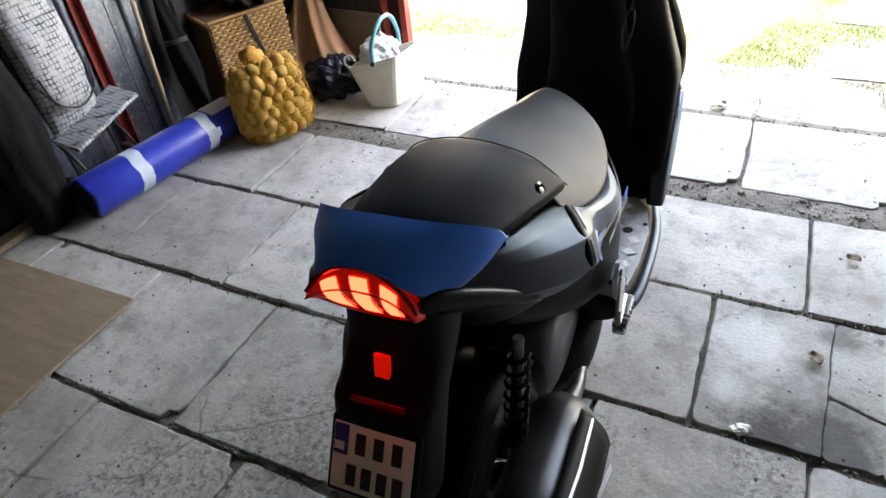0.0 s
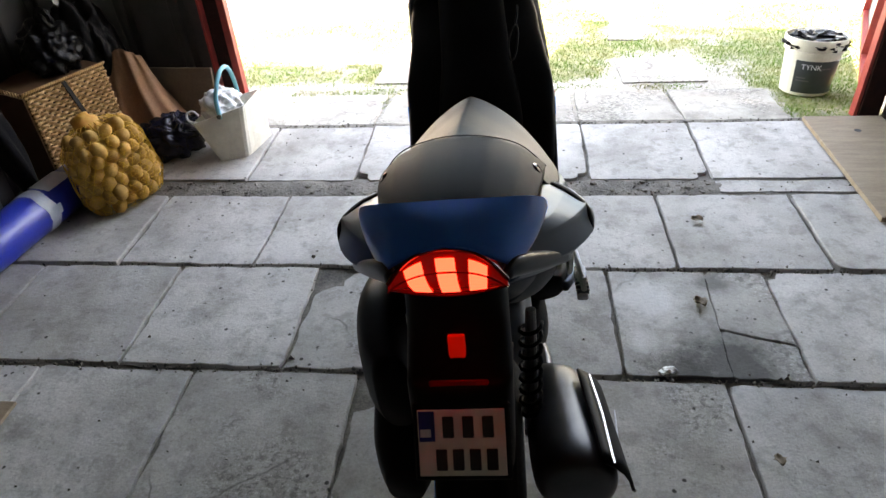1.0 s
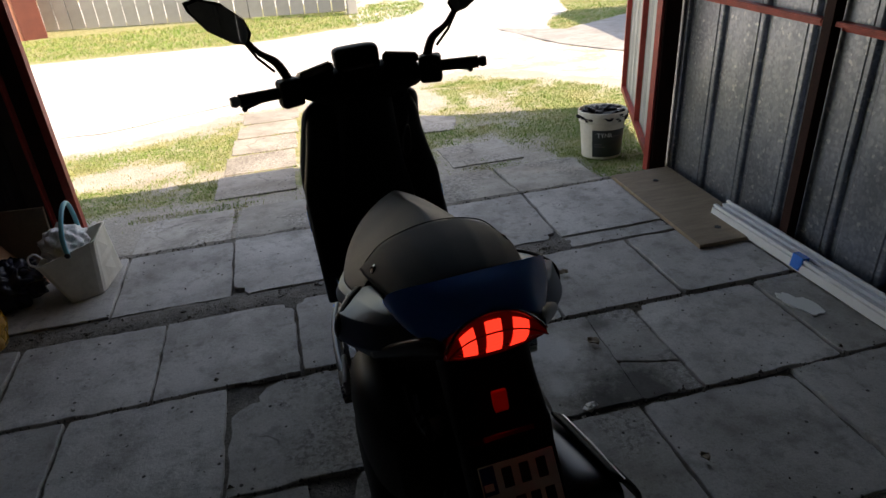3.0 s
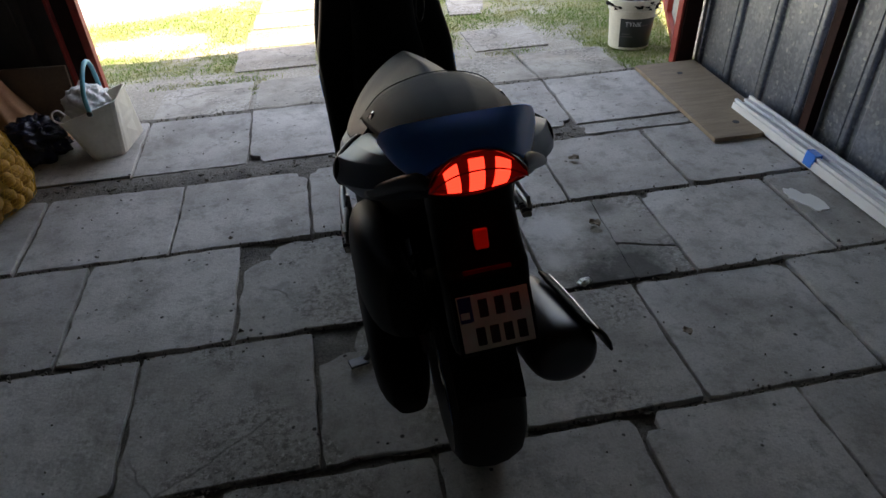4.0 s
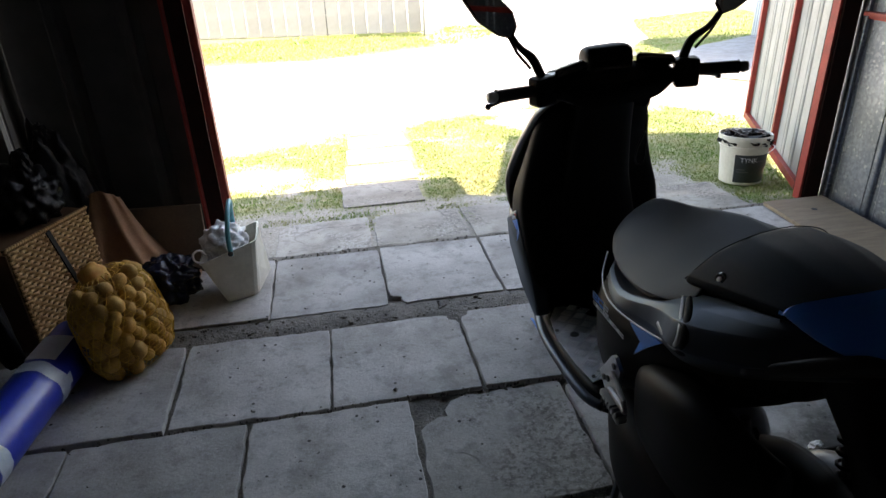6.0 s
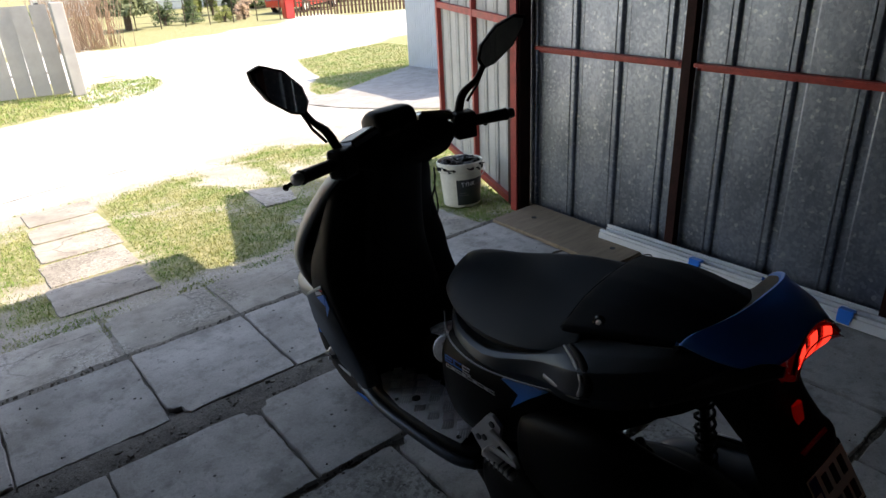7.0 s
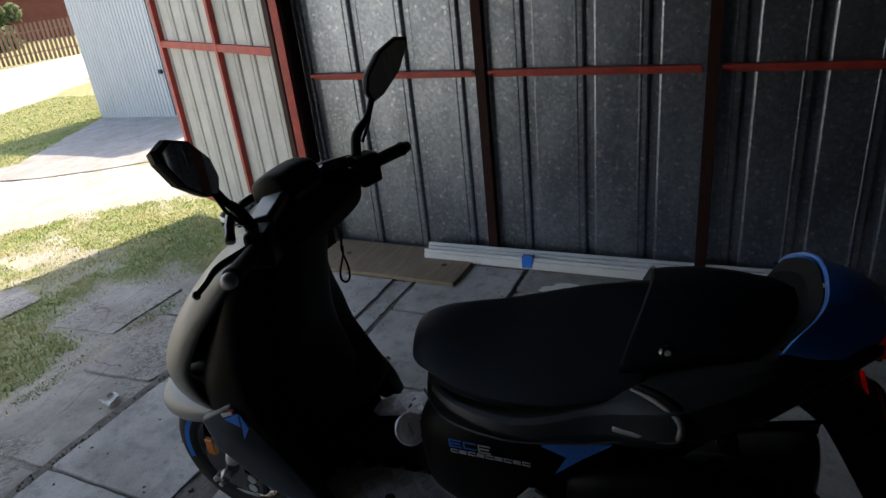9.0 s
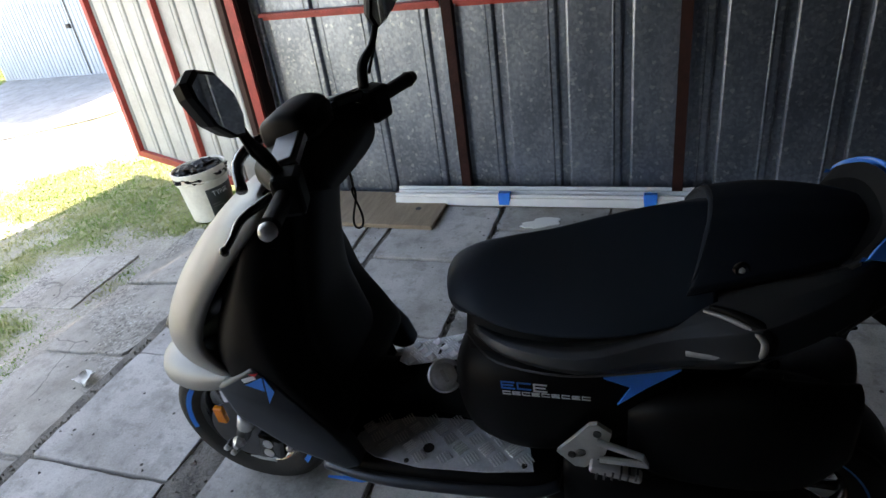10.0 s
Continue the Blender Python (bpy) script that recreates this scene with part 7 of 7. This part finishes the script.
def car():
    """A small red saloon, seen across the garden."""
    c = thing("car", "red saloon car parked in the front garden", "car", at=pose(14.6, 31.5, ground_z(31.5) - 0.03, 0, 0, 210))
    prof = [(-2.05, 0.35), (-2.08, 0.60), (-1.95, 0.86), (-1.25, 0.92), (-0.65, 1.36), (0.55, 1.40), (1.15, 0.98), (1.95, 0.88), (2.10, 0.62), (2.05, 0.32)]
    rows = []
    for y, k in ((-0.84, 0.0), (-0.86, 0.06), (-0.70, 0.12), (0.70, 0.12), (0.86, 0.06), (0.84, 0.0)):
        rows.append([(x * (1 - 0.02 * (abs(y) > 0.8)), y * (0.80 if z > 1.2 else 1.0), z) for x, z in prof])
    part("body", rings(rows), M_CARRED, c, smooth=False)
    for sy in (-1, 1):
        bm = bmesh.new()
        for pts in (((-1.05, 0.95), (-0.62, 1.28), (-0.10, 1.31), (-0.10, 0.95)), ((-0.03, 0.95), (-0.03, 1.31), (0.50, 1.31), (0.98, 0.97))):
            bm.faces.new([bm.verts.new((x, sy * (0.872 - 0.13 * (z > 1.2)), z)) for x, z in pts])
        part("side_glass", bm, M_GLASS, c)
        for x in (-1.30, 1.32):
            w = part("wheel", placed(lathe([(0.18, -0.1), (0.30, -0.1), (0.315, 0), (0.30, 0.1), (0.18, 0.1)], 20), pose(x, sy * 0.80, 0.315, 90, 0, 0)), M_RUBBER, c, smooth=True)
            part("rim", placed(lathe([(0.17, -0.105), (0.17, 0.105), (0.02, 0.11)], 16), pose(x, sy * 0.80, 0.315, 90, 0, 0)), M_ALLOY, w)
        part("headlight", box(2.0, 2.09, sy * 0.62 - 0.14, sy * 0.62 + 0.14, 0.62, 0.74, 0.02), M_GLASS, c)
        part("tail_lamp", box(-2.10, -2.0, sy * 0.62 - 0.14, sy * 0.62 + 0.14, 0.66, 0.80, 0.02), M_REFLECTOR, c)
    for pts in (((-1.22, 0.95), (-0.68, 1.345)), ((1.12, 1.01), (0.60, 1.385))):
        (x0, z0), (x1, z1) = pts
        s = 0.02 if x0 > 0 else -0.02
        bm = bmesh.new()
        bm.faces.new([bm.verts.new(p) for p in ((x0 + s, -0.66, z0), (x0 + s, 0.66, z0), (x1 + s, 0.56, z1), (x1 + s, -0.56, z1))])
        part("windscreen", bm, M_GLASS, c)


car()

picket = thing("picket_fence", "brown wooden picket fence along the road", "fence")
slatted((12.05, 27.4), (13.5, 26.7), 1.02, 0.14, 0.075, 0.02, M_PICKET, picket, "picket", pointed=True, rails=(0.25, 0.6))
slatted((13.6, 26.65), (20.6, 23.3), 1.38, 0.16, 0.095, 0.02, M_PICKET, picket, "picket", rails=(0.35, 1.1))
thing("gate_pillar", "bright red brick gate pillar", "pillar", bm=placed(box(-0.20, 0.20, -0.20, 0.20, 0, 1.28, 0.02), pose(11.74, 27.55, ground_z(27.55))), material=M_CARRED)
wire = thing("wire_fence", "low wire mesh garden fence on thin posts", "fence")
for k in range(8):
    p = Vector((5.2, 30.2)).lerp(Vector((11.4, 27.7)), k / 7)
    part("fence_post", tube([(p.x, p.y, ground_z(p.y)), (p.x + 0.03, p.y, ground_z(p.y) + 1.05)], 0.022, 8), M_BARK, wire)
for z in (0.25, 0.5, 0.75, 1.0):
    part("wire", tube([(5.2, 30.2, ground_z(30.2) + z), (11.4, 27.7, ground_z(27.7) + z)], 0.008, 4), M_STEEL, wire)


def clump(n, spread, size, seed, cone=False):
    """Many small leaf cards with gaps, as one crown."""
    rnd = random.Random(seed)
    verts, faces = [], []
    blobs = [(Vector((rnd.gauss(0, 0.42), rnd.gauss(0, 0.42), rnd.uniform(0.08, 0.95))), rnd.uniform(0.16, 0.36)) for _ in range(16)]
    for _ in range(n):
        if cone:
            h = rnd.random() ** 1.4
            a, r = rnd.uniform(0, 6.283), (1 - h) * (0.35 + 0.65 * rnd.random()) * (0.8 + 0.2 * math.sin(h * 30))
            p = Vector((r * math.cos(a), r * math.sin(a), h))
        else:
            c, rr = rnd.choice(blobs)
            d = Vector((rnd.gauss(0, 1), rnd.gauss(0, 1), rnd.gauss(0, 1))).normalized()
            p = c + d * rr * rnd.uniform(0.6, 1.05)
        p = Vector((p.x * spread[0], p.y * spread[1], p.z * spread[2]))
        u = Vector((rnd.gauss(0, 1), rnd.gauss(0, 1), rnd.gauss(0, 1))).normalized() * size * rnd.uniform(0.6, 1.4)
        v = u.orthogonal().normalized() * size * rnd.uniform(0.4, 0.8)
        i = len(verts)
        verts += [p - u, p + v * 0.6, p + u, p - v * 0.6]
        faces.append((i, i + 1, i + 2, i + 3))
    me = bpy.data.meshes.new("crown")
    me.from_pydata([tuple(q) for q in verts], [], faces)
    return me


def plant(name, label, cat, x, y, spread, size, n, material, seed, trunk=0.3, cone=False):
    t = thing(name, label, cat, at=pose(x, y, ground_z(y)))
    part("trunk", tube([(0, 0, 0), (0.03, 0.0, trunk), (0.0, 0.02, spread[2] * 0.7 + trunk * 0.5)], [spread[0] * 0.10 + 0.02, spread[0] * 0.07 + 0.015, 0.01], 8), M_BARK, t)
    for k in range(4):
        a = 1.57 * k + seed
        part("limb", tube([(0, 0, trunk), (0.3 * spread[0] * math.cos(a), 0.3 * spread[1] * math.sin(a), trunk + 0.25 * spread[2]), (0.6 * spread[0] * math.cos(a), 0.6 * spread[1] * math.sin(a), trunk + 0.5 * spread[2])], [0.03, 0.02, 0.008], 6), M_BARK, t)
    me = clump(n, spread, size, seed, cone)
    me.materials.append(material)
    ob = new("crown", me)
    ob.parent = t
    ob.matrix_basis = pose(0, 0, trunk * 0.5)


plant("conifer", "dark green spreading conifer in the garden", "tree", 6.0, 30.6, (1.35, 1.35, 6.5), 0.14, 11000, M_SPRUCE, 1, 1.3, True)
plant("conifer", "small blue-green garden conifer", "tree", 8.6, 30.4, (0.6, 0.6, 1.25), 0.06, 1500, M_LEAF, 2, 0.15, True)
plant("shrub", "rounded green garden shrub", "shrub", 10.3, 34.5, (0.62, 0.62, 1.7), 0.09, 3600, M_LEAF2, 3, 0.4)
plant("shrub", "tall yellow-green garden shrub", "shrub", 10.95, 34.3, (0.42, 0.42, 1.9), 0.09, 3000, M_LEAF2, 4, 0.3)
plant("shrub", "dark green garden shrub", "shrub", 11.95, 34.5, (0.95, 0.9, 2.1), 0.10, 4500, M_LEAF, 5, 0.3)
plant("conifer", "tall dark conifer beside the white house", "tree", 14.0, 36.6, (1.3, 1.3, 2.7), 0.13, 6500, M_LEAF, 6, 0.4, True)
plant("conifer", "dark conifer behind the parked car", "tree", 15.2, 37.2, (1.4, 1.4, 2.9), 0.13, 6500, M_LEAF, 7, 0.4, True)
plant("conifer", "dark conifer behind the picket fence", "tree", 17.4, 36.8, (1.4, 1.4, 2.6), 0.13, 6500, M_LEAF, 11, 0.4, True)
plant("conifer", "dark conifer at the garden corner", "tree", 19.4, 37.0, (1.5, 1.5, 2.7), 0.13, 6500, M_LEAF, 15, 0.4, True)
plant("conifer", "broad dark conifer before the barn", "tree", 21.0, 37.5, (1.6, 1.6, 2.4), 0.13, 6500, M_LEAF, 16, 0.4, True)
plant("shrub", "dark clipped shrub behind the picket fence", "shrub", 17.3, 34.4, (1.5, 0.9, 1.5), 0.12, 5000, M_LEAF, 21, 0.3)
plant("shrub", "dark leafy shrub beside the barn", "shrub", 19.8, 34.6, (1.4, 0.9, 1.7), 0.12, 5000, M_LEAF, 22, 0.3)
plant("shrub", "pale bare-branched garden tree", "tree", 14.4, 34.6, (0.6, 0.6, 2.2), 0.05, 1500, M_TWIG, 12, 0.6)
plant("shrub", "low brown-green garden shrub", "shrub", 9.7, 29.6, (0.5, 0.45, 0.55), 0.05, 1100, M_LEAF2, 8, 0.12)
plant("shrub", "low shrub at the garden border", "shrub", 10.6, 29.6, (0.55, 0.5, 0.7), 0.06, 1200, M_TWIG, 9, 0.15)
plant("shrub", "thin bare-stemmed garden shrub", "shrub", 11.2, 30.6, (0.42, 0.42, 1.0), 0.05, 900, M_TWIG, 10, 0.2)
plant("shrub", "low dark garden shrub by the wire fence", "shrub", 7.6, 31.0, (0.6, 0.5, 0.8), 0.06, 1300, M_LEAF, 13, 0.15)
plant("shrub", "small green shrub before the house", "shrub", 9.4, 32.6, (0.5, 0.5, 0.8), 0.06, 1200, M_LEAF2, 14, 0.15)


def reeds():
    """A stand of dry russet reeds at the verge."""
    rnd = random.Random(12)
    bm = bmesh.new()
    for _ in range(260):
        x, y = rnd.gauss(3.05, 0.55), rnd.gauss(24.6, 0.45)
        h = rnd.uniform(1.4, 2.6)
        dx, dy = rnd.gauss(0, 0.32), rnd.gauss(0, 0.32)
        z = ground_z(y)
        tube([(x, y, z), (x + dx * 0.4, y + dy * 0.4, z + h * 0.6), (x + dx, y + dy, z + h)], [0.012, 0.009, 0.004], 3, bm=bm)
    return thing("reeds", "tall stand of dry russet reeds", "reeds", kind="stuff", bm=bm, material=M_TWIG)


reeds()


def blades(name, label, area, count, height, width, keep, seed):
    """Thin turf as single blades."""
    rnd = random.Random(seed)
    x0, x1, y0, y1 = area
    verts, faces = [], []
    made = 0
    while made < count:
        x, y = rnd.uniform(x0, x1), rnd.uniform(y0, y1)
        if not keep(x, y, rnd):
            made += 0.25
            continue
        made += 1
        h, w, a = height * rnd.uniform(0.4, 1.3), width * rnd.uniform(0.6, 1.3), rnd.uniform(0, 6.283)
        z = ground_z(y) - 0.016 + relief(x, y)
        lx, ly = rnd.gauss(0, 0.6) * h, rnd.gauss(0, 0.6) * h
        c, s = math.cos(a) * w, math.sin(a) * w
        i = len(verts)
        verts += [(x - c, y - s, z), (x + c, y + s, z), (x + lx * 0.4 + c * 0.6, y + ly * 0.4 + s * 0.6, z + h * 0.65), (x + lx * 0.4 - c * 0.6, y + ly * 0.4 - s * 0.6, z + h * 0.65), (x + lx, y + ly, z + h)]
        faces += [(i, i + 1, i + 2, i + 3), (i + 3, i + 2, i + 4)]
    me = bpy.data.meshes.new(name)
    me.from_pydata(verts, [], faces)
    me.materials.append(M_GRASS)
    return tagged(new(name, me), label, "grass", "", "stuff")


def on_slab(x, y):
    k = (y - 3.76) / 0.515
    return 0 <= k < 5 and -1.29 + 0.03 * k < x < -0.75 + 0.03 * k or 0.23 < x < 0.765 and 3.68 < y < 4.22 or math.hypot(x - 0.46, y - 4.97) < 0.22 or y < 3.58 and -1.66 < x < 1.02


def near_turf(x, y, rnd):
    return not on_slab(x, y) and turf_weight(x, y) > 0.42 + rnd.gauss(0, 0.13)


blades("grass", "short patchy turf before the garage door", (-4.5, 3.2, 3.08, 7.6), 150000, 0.020, 0.0026, near_turf, 21)
blades("grass", "turf verge below the pale fence", (-8, 2.8, 12.5, 16.5), 26000, 0.05, 0.007, lambda x, y, r: y > road_far(x) + 0.1 + 0.3 * r.random() and y < 16.4 - 0.4 * (x < 1.5), 23)
blades("grass", "turf beside the neighbouring garage", (2.9, 9.0, 9.6, 16.2), 30000, 0.03, 0.005, lambda x, y, r: y > apron_far(x) + 0.05 and turf_weight(x, y) > 0.5 + r.gauss(0, 0.15), 24)


def litter():
    """Grit, crumbs of mortar and dead leaves on the slabs and the dirt."""
    rnd = random.Random(31)
    verts, faces = [], []
    for _ in range(2600):
        x, y = rnd.uniform(-2.3, 1.35), rnd.uniform(0.0, 3.05)
        seam = min(abs(y - v) for v in (2.38, 1.79, 1.256, 0.722))
        if rnd.random() > (0.9 if seam < 0.05 else 0.10) and not (-0.6 < x < 0.0 and 1.2 < y < 1.8 and rnd.random() < 0.4):
            continue
        r = rnd.uniform(0.0015, 0.0055) if rnd.random() < 0.95 else rnd.uniform(0.006, 0.012)
        z = -0.002 if seam < 0.012 else 0.001
        i = len(verts)
        a = rnd.uniform(0, 6.28)
        pts = [(math.cos(a + 2.09 * k) * r * rnd.uniform(0.7, 1.3), math.sin(a + 2.09 * k) * r * rnd.uniform(0.7, 1.3)) for k in range(3)]
        verts += [(x + p, y + q, z - 0.003) for p, q in pts] + [(x, y, z + r * 0.9)]
        faces += [(i, i + 1, i + 3), (i + 1, i + 2, i + 3), (i + 2, i, i + 3)]
    me = bpy.data.meshes.new("grit")
    me.from_pydata(verts, [], faces)
    me.materials.append(M_DIRT)
    tagged(new("grit", me), "scattered dark grit and crumbs on the slabs", "grit", "", "stuff")


litter()


def rubble():
    """Broken concrete and stones in the dirt strip and along the open joints."""
    rnd = random.Random(37)
    verts, faces = [], []
    for k in range(1800):
        if k < 700:
            x, y, r, z = rnd.uniform(-2.1, 0.46), rnd.uniform(2.312, 2.432), rnd.uniform(0.002, 0.006) * (2.5 if rnd.random() < 0.05 else 1), -0.008
        else:
            x, y, r, z = rnd.uniform(-2.2, 1.35), rnd.choice((1.789, 1.256, 0.722, 3.01)) + rnd.gauss(0, 0.010), rnd.uniform(0.002, 0.006), -0.004
        i = len(verts)
        a = rnd.uniform(0, 6.28)
        h = r * rnd.uniform(0.5, 1.0)
        lo = [(x + math.cos(a + 1.257 * q) * r * rnd.uniform(0.7, 1.3), y + math.sin(a + 1.257 * q) * r * rnd.uniform(0.7, 1.3), z - 0.006) for q in range(5)]
        verts += lo + [(x + (p - x) * 0.7, y + (q - y) * 0.7, z + h * rnd.uniform(0.7, 1.1)) for p, q, _ in lo]
        faces += [(i + q, i + (q + 1) % 5, i + 5 + (q + 1) % 5, i + 5 + q) for q in range(5)] + [tuple(i + 5 + q for q in range(5))]
    me = bpy.data.meshes.new("rubble")
    me.from_pydata(verts, [], faces)
    me.materials.append(M_RUBBLE)
    tagged(new("rubble", me), "broken concrete crumbs in the dirt strip", "rubble", "", "stuff")


M_RUBBLE = mat("rubble", (0.24, 0.22, 0.19), 0.95, second=(0.07, 0.063, 0.055), scale=22, amount=0.9, fine=(0.3, 160), bump=0.5)
rubble()


def dead_leaf(x, y, z, turn, size, material, label):
    rows = []
    for i in range(7):
        u = i / 6
        w = size * 0.42 * math.sin(math.pi * (0.08 + 0.87 * u)) * (1 + 0.25 * math.sin(u * 17))
        rows.append([(v * w, size * (u - 0.5), 0.004 + 0.22 * size * v * v + 0.08 * size * math.sin(u * 6)) for v in (-1, -0.5, 0, 0.5, 1)])
    ob = thing("dead_leaf", label, "leaf", at=pose(x, y, z, 0, 0, turn), group="dead leaves", bm=rings(rows, closed=False), material=material, smooth=True)
    ob.modifiers.new("thickness", "SOLIDIFY").thickness = 0.0008


M_DEADLEAF = mat("dead_leaf", (0.30, 0.24, 0.17), 0.8, second=(0.18, 0.13, 0.09), scale=40, amount=0.7)
dead_leaf(0.235, 1.60, 0.004, 30, 0.05, M_DEADLEAF, "small curled brown leaf on the slab")
dead_leaf(0.33, 2.10, 0.004, 70, 0.045, M_DEADLEAF, "small dark curled leaf on the slab")
dead_leaf(-0.22, 3.128, out_z(3.128) + 0.004, -50, 0.09, M_PLATE, "pale torn leaf lying on the threshold slab")
dead_leaf(0.30, 0.98, 0.004, 10, 0.035, M_DEADLEAF, "tiny curled leaf on the slab")
bm = lumpy(0.024, 0.014, 0.010, 0.6, 4, 2.0, 3)
thing("mortar_crumb", "pale crumb of broken mortar in the joint", "rubble", at=pose(0.075, 1.285, -0.004, 0, 0, 20), bm=bm, material=M_PLATE)
# mortar smear on the slab by the wall
outline = []
for k in range(22):
    a = 2 * math.pi * k / 22
    q = 1 + 0.45 * noise.noise((math.cos(a) * 1.7, math.sin(a) * 1.7, 4.0)) + 0.25 * noise.noise((math.cos(a) * 5, math.sin(a) * 5, 1.0))
    outline.append((1.115 + 0.045 * q * math.cos(a) - 0.03 * q * math.sin(a), 1.57 + 0.10 * q * math.sin(a)))
thing("mortar_smear", "pale hardened mortar smear on the slab", "mortar", bm=slab(outline, 0.0, 0.006), material=M_RENDER)
blades("grass", "moss and grass in the joints of the threshold slabs", (-1.75, 1.1, 3.0, 3.78), 12000, 0.014, 0.0026, lambda x, y, r: (min(math.hypot((x - v) / 0.035, (y - w) / 0.2) for v, w in ((-1.13, 3.5), (-0.57, 3.42), (-0.05, 3.5), (0.47, 3.6), (1.02, 3.3))) < 1 or abs(y - 3.62) < 0.06) and noise.noise((x * 3, y * 3, 6)) > r.gauss(0.05, 0.14), 25)
blades("grass", "tufts pushing up between the wheel track slabs", (-1.36, 1.0, 3.7, 6.4), 5000, 0.02, 0.0026, lambda x, y, r: abs((y - 3.76 + 0.2575) % 0.515 - 0.2575) < 0.03 and -1.3 < x < -0.6 and noise.noise((x * 2.5, y * 2.5, 8)) > r.gauss(0.05, 0.15), 26)
